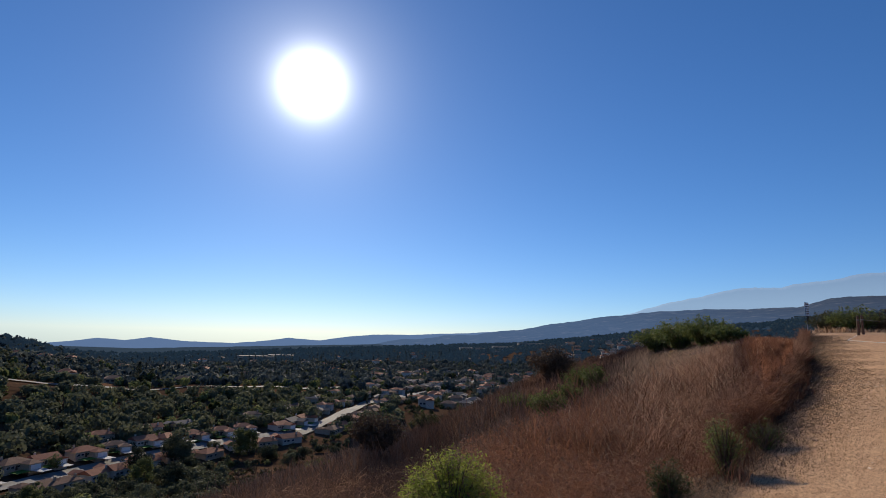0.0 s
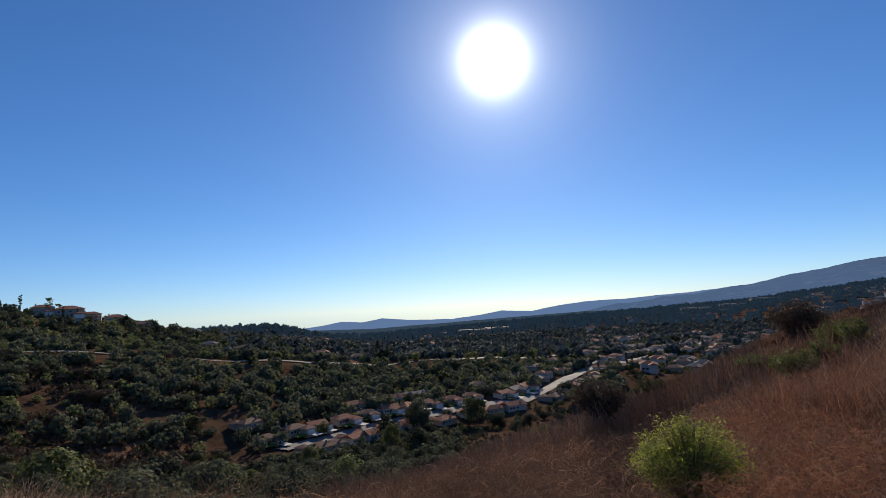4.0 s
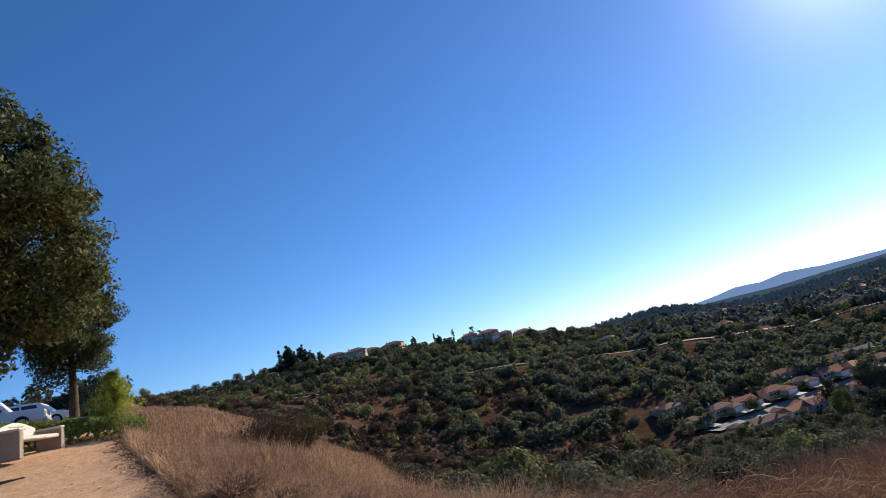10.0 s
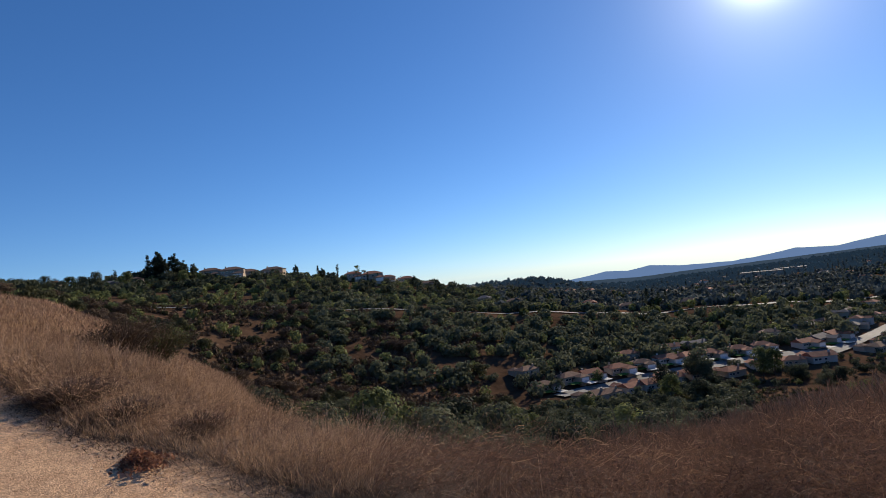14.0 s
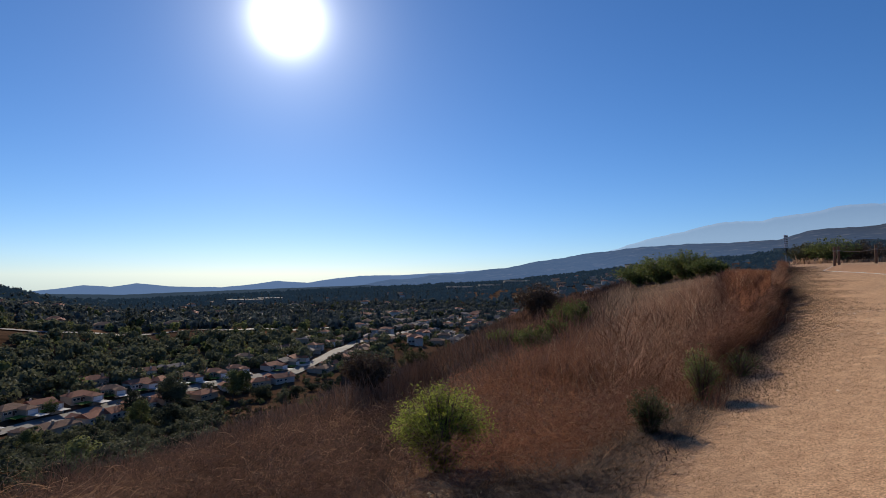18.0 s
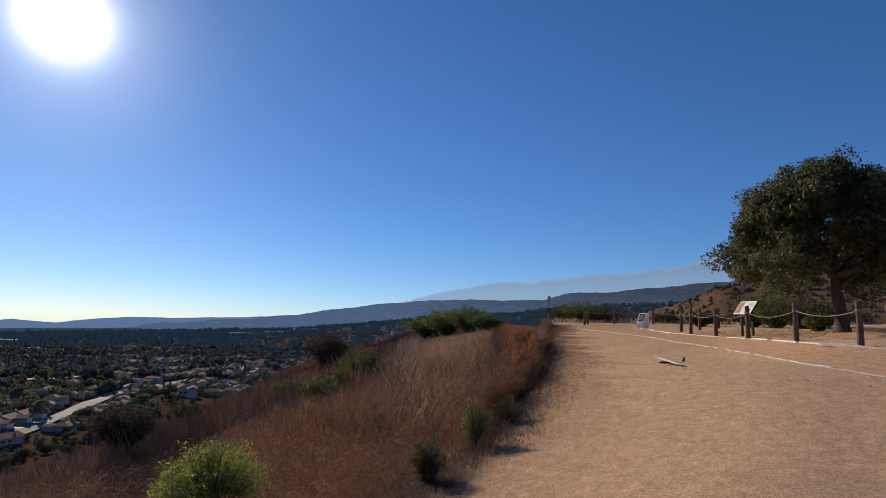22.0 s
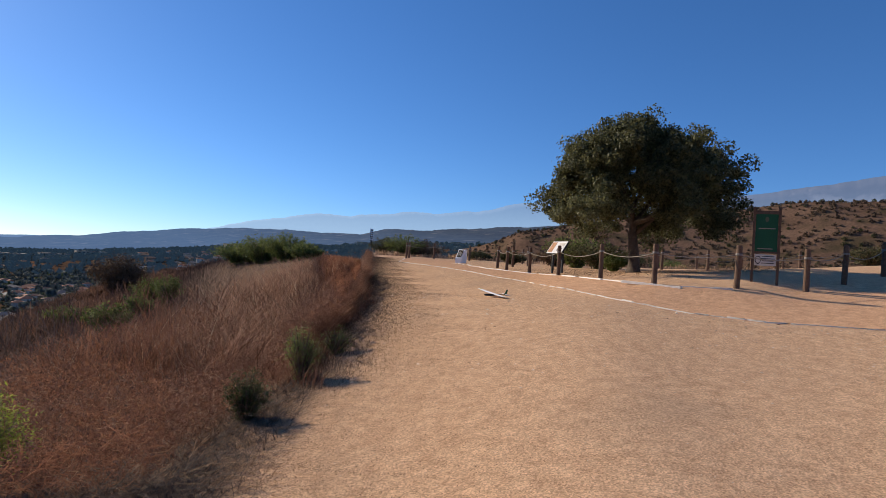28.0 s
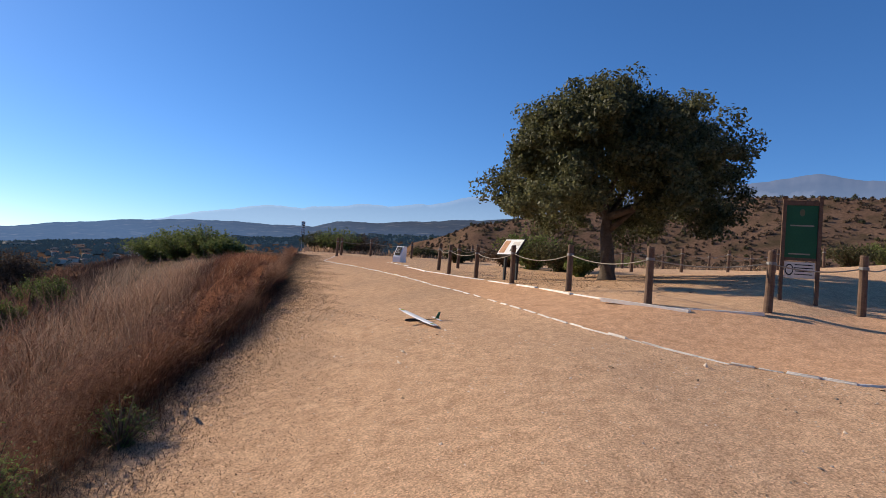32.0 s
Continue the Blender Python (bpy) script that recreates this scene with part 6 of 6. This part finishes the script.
wood_patch("canyon_undergrowth", "dense dark canyon thicket under the trees", 1500, 20, 74, 70, 225, 1.2, 2.6, M["leaf_dark"], T_MID, 601, canyon_floor)
wood_patch("canyon_scrub", "grey-brown and rust chaparral on the canyon slope", 5200, 44, 87, 60, 335, 0.7, 1.7, M["scrub"], T_SCRUB, 611, slope_patches)
wood_patch("canyon_scrub_olive", "olive chaparral bushes on the canyon slope", 900, 46, 86, 60, 335, 0.9, 2.0, M["leaf_olive"], T_SCRUB, 615, slope_patches)
wood_patch("near_slope_scrub", "olive and brown low shrubs on the near slope", 1000, -4, 34, 62, 214, 0.5, 1.2, M["leaf_olive"], T_SCRUB, 617, near_free, -2)
wood_patch("near_slope_brush", "grey-brown low brush on the near slope", 1500, -4, 34, 62, 214, 0.4, 1.0, M["scrub"], T_SCRUB, 618, near_free, -2)
wood_patch("street_trees", "dark garden trees between the valley houses", 1000, -12, 8, 365, 700, 1.3, 2.6, M["leaf_dark"], T_FAR, 619, None, -4)
wood_patch("house_gardens", "dark garden trees and hedges round the street houses", 1300, -4, 40, 165, 360, 0.7, 1.8, M["leaf_dark"], T_MID, 620, lambda x, y, az, r, g: np.min(np.hypot(x[:, None] - STREET[None, :, 0], y[:, None] - STREET[None, :, 1]), 1) < 34, -1.0)
wood_patch("slope_woods", "dark trees on the slope below the hillside road", 1500, 4, 60, 215, 390, 1.5, 4.6, M["leaf_dark"], T_MID, 621, lambda x, y, az, r, g: ~((az > 36) & (wobble(x, y, 26.0, 8.0) > 0.2)) & ((az > 36) | (r > np.interp(az, A_VALLEY, R_BOTTOM) + 28)) & (np.abs(r - np.interp(az, A_VALLEY, R_ROAD) + 7) > 13), -2)
wood_patch("slope_woods_light", "lighter green trees scattered on the slopes", 620, 4, 84, 215, 440, 1.8, 3.4, M["leaf_light"], T_MID, 631, lambda x, y, az, r, g: ((az > 36) | (r > np.interp(az, A_VALLEY, R_BOTTOM) + 24)) & (np.abs(r - np.interp(az, A_VALLEY, R_ROAD) + 7) > 13), -2)
wood_patch("ridge_woods", "dark garden trees round the hillside houses", 900, 36, 92, 345, 560, 2.2, 5.0, M["leaf_dark"], T_MID, 641, lambda x, y, az, r, g: r > np.interp(az, A_VALLEY, R_ROAD) + 8, -2)
wood_patch("ridge_woods_light", "lighter garden trees and hedges round the hillside houses", 900, 40, 92, 335, 500, 1.6, 3.4, M["leaf_light"], T_MID, 651, lambda x, y, az, r, g: r > np.interp(az, A_VALLEY, R_ROAD) + 8, -2)
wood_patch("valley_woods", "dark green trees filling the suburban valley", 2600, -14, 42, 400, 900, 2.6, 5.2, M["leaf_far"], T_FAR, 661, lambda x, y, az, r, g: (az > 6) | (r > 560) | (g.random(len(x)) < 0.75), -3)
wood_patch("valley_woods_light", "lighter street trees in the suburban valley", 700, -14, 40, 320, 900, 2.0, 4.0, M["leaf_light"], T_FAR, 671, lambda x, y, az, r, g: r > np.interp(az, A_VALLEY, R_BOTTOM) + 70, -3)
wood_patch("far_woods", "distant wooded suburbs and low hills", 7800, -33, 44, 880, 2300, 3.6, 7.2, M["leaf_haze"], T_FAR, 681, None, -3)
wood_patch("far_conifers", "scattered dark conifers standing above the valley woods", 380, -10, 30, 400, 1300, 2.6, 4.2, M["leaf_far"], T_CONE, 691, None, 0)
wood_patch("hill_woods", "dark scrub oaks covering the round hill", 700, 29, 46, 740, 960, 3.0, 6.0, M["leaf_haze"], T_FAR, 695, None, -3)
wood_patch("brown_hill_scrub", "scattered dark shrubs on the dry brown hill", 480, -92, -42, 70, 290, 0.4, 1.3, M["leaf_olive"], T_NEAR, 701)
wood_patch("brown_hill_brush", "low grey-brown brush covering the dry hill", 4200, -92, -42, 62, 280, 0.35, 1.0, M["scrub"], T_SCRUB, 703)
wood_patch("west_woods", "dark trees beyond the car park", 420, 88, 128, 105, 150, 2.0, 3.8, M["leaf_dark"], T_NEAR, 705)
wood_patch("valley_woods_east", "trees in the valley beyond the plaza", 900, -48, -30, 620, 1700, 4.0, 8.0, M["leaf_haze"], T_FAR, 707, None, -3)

# ---------------------------------------------------------------- dry brush on the slopes
BUSH = polar(-1.4, 3.62)


def brush(name, label, n, a0, a1, d0, d1, h0, h1, width, mat, seed, lean=0.5, segs=3, patch=0.9, power=1.6, rmax=80.0, droop=0.0):
    """Dry stems over the slope: d0 to d1 metres outside the rim of the trail."""
    g = np.random.default_rng(seed)
    az = g.uniform(a0, a1, n)
    er = np.interp(az, A_EDGE, R_EDGE)
    d = d0 + (d1 - d0) * g.random(n) ** power
    r = er + d
    x, y = -np.sin(np.radians(az)) * r, np.cos(np.radians(az)) * r
    ok = (g.random(n) < patch * (0.62 + 0.5 * wobble(x, y, 0.7, seed)) + 0.25) & (r < np.minimum(rmax, np.interp(az, A_SHOULDER, R_SHOULDER) + 22))
    ok &= np.hypot(x - BUSH[0], y - BUSH[1] + 0.12) > 0.36
    x, y, r, d = x[ok], y[ok], r[ok], d[ok]
    k = 0.7 + 0.4 * wobble(x, y, 0.9, seed + 1) * np.clip(d * 1.5, 0.2, 1)
    h = g.uniform(h0, h1, len(x)) * np.clip(k, 0.3, 1.3) * np.clip(0.28 + d * 0.75, 0.22, 1)
    base = np.column_stack([x, y, land(x, y) - 0.03])
    le = g.normal(size=(len(x), 2)) * (lean * h)[:, None]
    v, f = ribbons(base, h, le, width * (0.5 + g.random(len(x))) * np.clip(r / 6, 0.7, 7), g, segs, droop)
    stuff(name, v, f, mat, label, "dry brush")


def tangle(name, label, n, a0, a1, d0, d1, h0, h1, step, width, mat, seed, segs=9, curl=0.55, power=1.5):
    """Curling twigs caught in the brush, each a thin band that wanders as it grows."""
    g = np.random.default_rng(seed)
    az = g.uniform(a0, a1, n)
    r = np.interp(az, A_EDGE, R_EDGE) + d0 + (d1 - d0) * g.random(n) ** power
    x, y = -np.sin(np.radians(az)) * r, np.cos(np.radians(az)) * r
    keep = g.random(n) < 0.55 + 0.5 * wobble(x, y, 0.8, seed)
    keep &= np.hypot(x - BUSH[0], y - BUSH[1]) > 0.42
    x, y, r = x[keep], y[keep], r[keep]
    n = len(x)
    p = np.column_stack([x, y, land(x, y) + g.uniform(h0, h1, n) * np.clip(0.8 + 0.4 * wobble(x, y, 0.9, 802), 0.4, 1.2)])
    d = g.normal(size=(n, 3)) * [1, 1, 0.45] + [0, 0, 0.35]
    d /= np.linalg.norm(d, axis=1)[:, None]
    bend = g.normal(size=(n, 3)) * curl
    size = step * g.uniform(0.5, 1.5, n) / np.clip(reach(x, y) / 1.6, 1, 3)
    rows = []
    for k in range(segs + 1):
        side = np.cross(d, g.normal(size=(n, 3)) * 0.2 + [0.3, 0.9, 0.2])
        side /= np.linalg.norm(side, axis=1)[:, None] + 1e-9
        w = (width * (1.1 - 0.8 * k / segs) * np.clip(r / 5, 0.8, 4))[:, None] * side
        rows += [p - w, p + w]
        p = p + d * size[:, None]
        d = d + np.cross(bend, d) * 0.5 + g.normal(size=(n, 3)) * 0.16 - [0, 0, 0.05]
        d /= np.linalg.norm(d, axis=1)[:, None]
    v = np.stack(rows, 1)
    m = 2 * (segs + 1)
    q = np.array([[2 * i, 2 * i + 1, 2 * i + 3, 2 * i + 2] for i in range(segs)])
    stuff(name, v.reshape(-1, 3), (np.arange(n)[:, None, None] * m + q[None]).reshape(-1, 4), mat, label, "dry brush")


M["pale_twig"] = material("pale_twigs", (0.20, 0.115, 0.068), (0.54, 0.345, 0.21), 1.5, 0.9, 0.0, 8.0, island=0.7, translucent=0.2)
brush("dry_brush", "rust-brown dry brush along the trail edge", 20000, -32.3, -3, -0.05, 5, 0.2, 0.5, 0.0030, M["dry_red"], 801, 0.75, 3, droop=0.25)
brush("dry_brush", "dull brown dry brush below the green bush", 13000, -4, 20, -0.05, 5, 0.18, 0.42, 0.0030, M["dry_far"], 815, 0.75, 3, droop=0.25)
brush("dry_brush", "rust-brown dry brush bordering the gravel", 16000, -32.6, -27, -0.3, 3.5, 0.3, 0.75, 0.0035, M["dry_red"], 802, 0.4, 3)
brush("dry_brush", "rust-brown dry brush covering the slope", 46000, -32, 30, 3, 60, 0.22, 0.48, 0.0034, M["dry_far"], 803, 0.9, 3, power=1.9)
brush("dry_twigs", "grey broken twigs among the dry brush", 9000, -31, 60, 0.0, 5, 0.15, 0.55, 0.003, M["twig"], 804, 1.1, 4, droop=0.3)
brush("dry_grass", "brown dry grass below the trail", 22000, 18, 66, 0.0, 9, 0.2, 0.48, 0.0032, M["dry_far"], 805, 0.7, 3)
brush("straw_grass", "straw-coloured dry grass along the western trail edge", 15000, 56, 88.6, -0.05, 5, 0.3, 0.62, 0.0035, M["dry_straw"], 806, 0.45, 3)
brush("straw_grass", "straw and brown grass on the western spur", 40000, 62, 87.5, 4, 60, 0.18, 0.38, 0.0022, M["dry_straw"], 807, 0.6, 2, power=1.7)
brush("dry_grass", "red-brown grass among the straw on the spur", 20000, 60, 87.5, 2, 60, 0.18, 0.38, 0.0022, M["dry_far"], 808, 0.6, 2)
brush("dry_twigs", "tangled grey-brown twigs in the western brush", 11000, 46, 87, 0.05, 4.5, 0.2, 0.52, 0.0032, M["twig"], 841, 1.0, 4, droop=0.4)
brush("straw_stems", "bleached bent stems above the brush", 1800, 36, 84, 0.0, 5, 0.4, 0.75, 0.0022, M["dry_straw"], 809, 0.8, 6, droop=0.4)
brush("arching_twigs", "pale arching twigs tangled over the brush", 1800, -31, 84, 0.0, 3, 0.4, 0.75, 0.0014, M["pale_twig"], 814, 1.1, 8, droop=0.62)
brush("dry_brush", "dark brown brush on the lower slope", 26000, -8, 46, 6, 60, 0.3, 0.8, 0.005, M["twig"], 811, 0.5, 2, power=1.2)
brush("dry_brush", "rust-brown brush on the lower slope", 22000, -20, 34, 8, 60, 0.3, 0.8, 0.005, M["dry_far"], 812, 0.5, 2, power=1.1)
tangle("twig_tangle", "curled rust-brown twigs matted over the slope", 12000, -32.2, -3, 0.0, 4.0, 0.03, 0.36, 0.026, 0.0016, M["dry_red"], 861)
tangle("twig_tangle", "curled dull brown twigs matted over the slope", 9000, -4, 24, 0.0, 4.0, 0.03, 0.32, 0.026, 0.0016, M["dry_far"], 865)
tangle("twig_tangle", "pale curling dead twigs in the rust brush", 3600, -32.2, 30, 0.05, 3.5, 0.1, 0.4, 0.026, 0.0012, M["pale_twig"], 862)
tangle("twig_tangle", "grey-brown tangled twigs below the western trail", 12000, 20, 87, 0.05, 4.0, 0.03, 0.34, 0.030, 0.0016, M["dry_far"], 863)
tangle("twig_tangle", "pale bent twigs standing out of the western brush", 2400, 22, 86, 0.1, 3.5, 0.15, 0.42, 0.034, 0.0012, M["pale_twig"], 864)
tangle("twig_tangle", "curled rust twigs hanging over the trail edge", 9000, -32.4, -25, 0.0, 2.2, 0.15, 0.6, 0.028, 0.0016, M["dry_red"], 866)


brush("twig_litter", "bleached twig litter scattered on the gravel", 7000, -32, -3, -1.6, 0.1, 0.26, 0.5, 0.0036, M["pale_twig"], 871, 1.6, 3, power=0.5)
brush("twig_litter", "brown twig litter scattered on the gravel", 14000, -32, -3, -1.3, 0.1, 0.26, 0.55, 0.0046, M["twig"], 872, 1.6, 3, power=0.42)
brush("twig_litter", "dry twig litter along the western trail edge", 8000, 50, 87, -0.6, 0.1, 0.26, 0.5, 0.0036, M["twig"], 873, 1.6, 3, power=0.45)


def trail_brush(name, label, n, line, inside, outside, h0, h1, width, mat, seed):
    """Brush leaning over the gravel along a line of the trail's edge."""
    g = np.random.default_rng(seed)
    p = np.asarray(line, float)
    s = np.r_[0, np.cumsum(np.hypot(*np.diff(p, axis=0).T))]
    q = s[-1] * g.random(n) ** 1.3
    x, y = np.interp(q, s, p[:, 0]), np.interp(q, s, p[:, 1])
    dx, dy = np.interp(q + 0.2, s, p[:, 0]) - x, np.interp(q + 0.2, s, p[:, 1]) - y
    ln = np.hypot(dx, dy) + 1e-9
    off = -inside + (inside + outside) * g.random(n)
    off += 0.18 * wobble(x, y, 0.5, seed)
    x, y = x - dy / ln * off, y + dx / ln * off
    h = g.uniform(h0, h1, n) * np.clip(0.35 + (off + inside) * 0.8, 0.3, 1) * np.clip(0.85 + 0.35 * wobble(x, y, 0.8, seed), 0.4, 1.3)
    base = np.column_stack([x, y, land(x, y) - 0.03])
    v, f = ribbons(base, h, g.normal(size=(n, 2)) * (0.5 * h)[:, None], width * (0.5 + g.random(n)) * np.clip(np.hypot(x, y) / 8, 0.8, 4), g, 3, 0.2)
    stuff(name, v, f, mat, label, "dry brush")


EDGE_LINE = [polar(a, r) for a, r in [(-24.5, 5.15), (-27, 6.4), (-29.1, 7.8), (-30.7, 10), (-31.4, 12.2), (-31.9, 16.5), (-32.15, 26), (-32.4, 40)]]
trail_brush("dry_brush", "rust-brown dry brush spilling over the trail's edge", 26000, EDGE_LINE, 0.2, 2.2, 0.4, 0.85, 0.0042, M["dry_red"], 831)
trail_brush("dry_twigs", "grey twigs and litter at the foot of the brush", 22000, EDGE_LINE, 0.95, 0.4, 0.055, 0.115, 0.004, M["twig"], 832)
trail_brush("straw_stems", "bleached stems leaning over the trail", 1200, EDGE_LINE, 0.2, 2.0, 0.4, 0.9, 0.003, M["dry_straw"], 833)
brush("rim_grass", "dry grass and weeds beyond the rope fence", 16000, -86, -33, 0.2, 14, 0.35, 0.7, 0.006, M["dry_straw"], 810, 0.4, 2)


def seed_heads(name, label, n, a0, a1, d0, d1, h0, h1, size, mat, seed):
    """Fluffy dry flower heads and leaf scraps held in the brush."""
    g = np.random.default_rng(seed)
    az = g.uniform(a0, a1, n)
    r = np.interp(az, A_EDGE, R_EDGE) + d0 + (d1 - d0) * g.random(n) ** 1.5
    x, y = -np.sin(np.radians(az)) * r, np.cos(np.radians(az)) * r
    z = land(x, y) + g.uniform(h0, h1, n) * np.clip(0.75 + 0.4 * wobble(x, y, 0.8, 802), 0.3, 1.2)
    v, f = leaf_quads(np.column_stack([x, y, z]), size * np.clip(r / 5, 0.8, 4), g, 0.35)
    stuff(name, v, f, mat, label, "dry brush")


seed_heads("seed_heads", "rust-red dry flower heads in the brush", 32000, -32.4, -2, 0.05, 6, 0.08, 0.5, 0.010, M["dry_red"], 821)
seed_heads("seed_heads", "dull brown dry flower heads in the brush", 22000, -4, 40, 0.05, 6, 0.06, 0.4, 0.010, M["dry_far"], 823)
seed_heads("seed_heads", "straw-coloured seed heads in the western grass", 24000, 50, 88, 0.05, 6, 0.1, 0.5, 0.007, M["dry_straw"], 822)

# leaf litter and pebbles on the trail


def pebbles(name, label, n, a0, a1, r0, r1, size, mat, seed, edge=False):
    g = np.random.default_rng(seed)
    az = g.uniform(a0, a1, n)
    r = np.sqrt(g.uniform(r0 ** 2, r1 ** 2, n))
    er = np.interp(np.clip(az, -110, 110), A_EDGE, R_EDGE)
    if edge:
        r = er - np.abs(g.normal(size=n)) * 0.5 + 0.15
    else:
        ok = r < er - 0.1
        az, r = az[ok], r[ok]
    x, y = -np.sin(np.radians(az)) * r, np.cos(np.radians(az)) * r
    s = size * g.lognormal(0, 0.5, len(x)) * np.clip(r / 5, 0.8, 2.5)
    c = np.column_stack([x, y, land(x, y) + s * 0.25])
    o = np.array([[1, 0, 0], [0, 1, 0], [-1, 0, 0], [0, -1, 0], [0, 0, 0.7]], float)
    v = c[:, None] + (o[None] + g.normal(size=(len(x), 5, 3)) * 0.25) * s[:, None, None]
    q = np.array([[0, 1, 4], [1, 2, 4], [2, 3, 4], [3, 0, 4]])
    f = (np.arange(len(x))[:, None, None] * 5 + q[None]).reshape(-1, 3)
    stuff(name, v.reshape(-1, 3), f, mat, label, "gravel")


M["pebble"] = material("pebbles", (0.26, 0.18, 0.11), (0.66, 0.54, 0.42), 3.0, 0.9, 0.0, 30.0, island=0.8)
M["litter"] = material("leaf_litter", (0.16, 0.10, 0.065), (0.52, 0.40, 0.28), 3.0, 0.9, 0.0, 30.0, island=0.9)
pebbles("loose_gravel", "loose pale gravel scattered over the trail", 20000, -75, 100, 1.5, 14, 0.0028, M["pebble"], 901)
pebbles("leaf_litter", "grey and brown leaf litter along the brush", 22000, -32, 88, 2, 15, 0.004, M["litter"], 902, edge=True)


def edge_litter(name, label, n, line, inside, size, mat, seed, power=1.6):
    """Flat scraps of leaf and twig on the gravel along the foot of the brush."""
    g = np.random.default_rng(seed)
    p = np.asarray(line, float)
    s = np.r_[0, np.cumsum(np.hypot(*np.diff(p, axis=0).T))]
    q = s[-1] * g.random(n) ** power
    x, y = np.interp(q, s, p[:, 0]), np.interp(q, s, p[:, 1])
    dx, dy = np.interp(q + 0.15, s, p[:, 0]) - x, np.interp(q + 0.15, s, p[:, 1]) - y
    ln = np.hypot(dx, dy) + 1e-9
    off = inside * (g.random(n) ** 1.6) * (0.35 + 0.9 * g.random(n)) * (0.8 + 0.3 * wobble(x, y, 0.55, seed)) - 0.12
    x, y = x + dy / ln * off, y - dx / ln * off
    r = np.hypot(x, y)
    v, f = leaf_quads(np.column_stack([x, y, land(x, y) + 0.004]), size * np.clip(r / 5, 0.8, 3), g, 0.3, 2.2)
    stuff(name, v, f, mat, label, "litter")


M["dark_litter"] = material("dark_litter", (0.06, 0.04, 0.028), (0.25, 0.165, 0.11), 1.2, 0.95, 0.0, 12.0, island=0.9)
EAST_EDGE = [polar(a, float(np.interp(a, A_EDGE, R_EDGE))) for a in (-8, -12, -15, -17.5, -21, -23.9, -25.5, -27, -29.1, -30.7, -31.4, -31.9, -32.2, -32.5)]
WEST_EDGE = [polar(a, float(np.interp(a, A_EDGE, R_EDGE))) for a in (88.5, 87.7, 86.5, 84.9, 82.5, 80.5, 77, 73.7, 67.8, 62, 50)]
edge_litter("leaf_litter", "dark twig and leaf litter at the foot of the brush", 180000, EAST_EDGE, 2.0, 0.0056, M["dark_litter"], 905)
edge_litter("leaf_litter", "brown leaf litter along the western edge of the trail", 9000, WEST_EDGE, 0.5, 0.009, M["dark_litter"], 906, 0.8)


def oak_litter(n, seed):
    """Fallen leaves and twigs in the shade of the oak; their brown also darkens and warms that shade."""
    g = np.random.default_rng(seed)
    a, q = g.uniform(0, 6.283, n), 4.6 * np.sqrt(g.random(n)) * (0.85 + 0.3 * g.random(n))
    x, y = ox + np.cos(a) * q, oy + np.sin(a) * q
    keep = g.random(n) < 0.55 + 0.5 * wobble(x, y, 0.9, 3.0)
    v, f = leaf_quads(np.column_stack([x[keep], y[keep], land(x[keep], y[keep]) + 0.006]), 0.022, g, 0.4, 2.4)
    stuff("leaf_litter", v, f, M["dark_litter"], "brown fallen oak leaves that deepen the shade under the tree", "litter")


oak_litter(14000, 911)
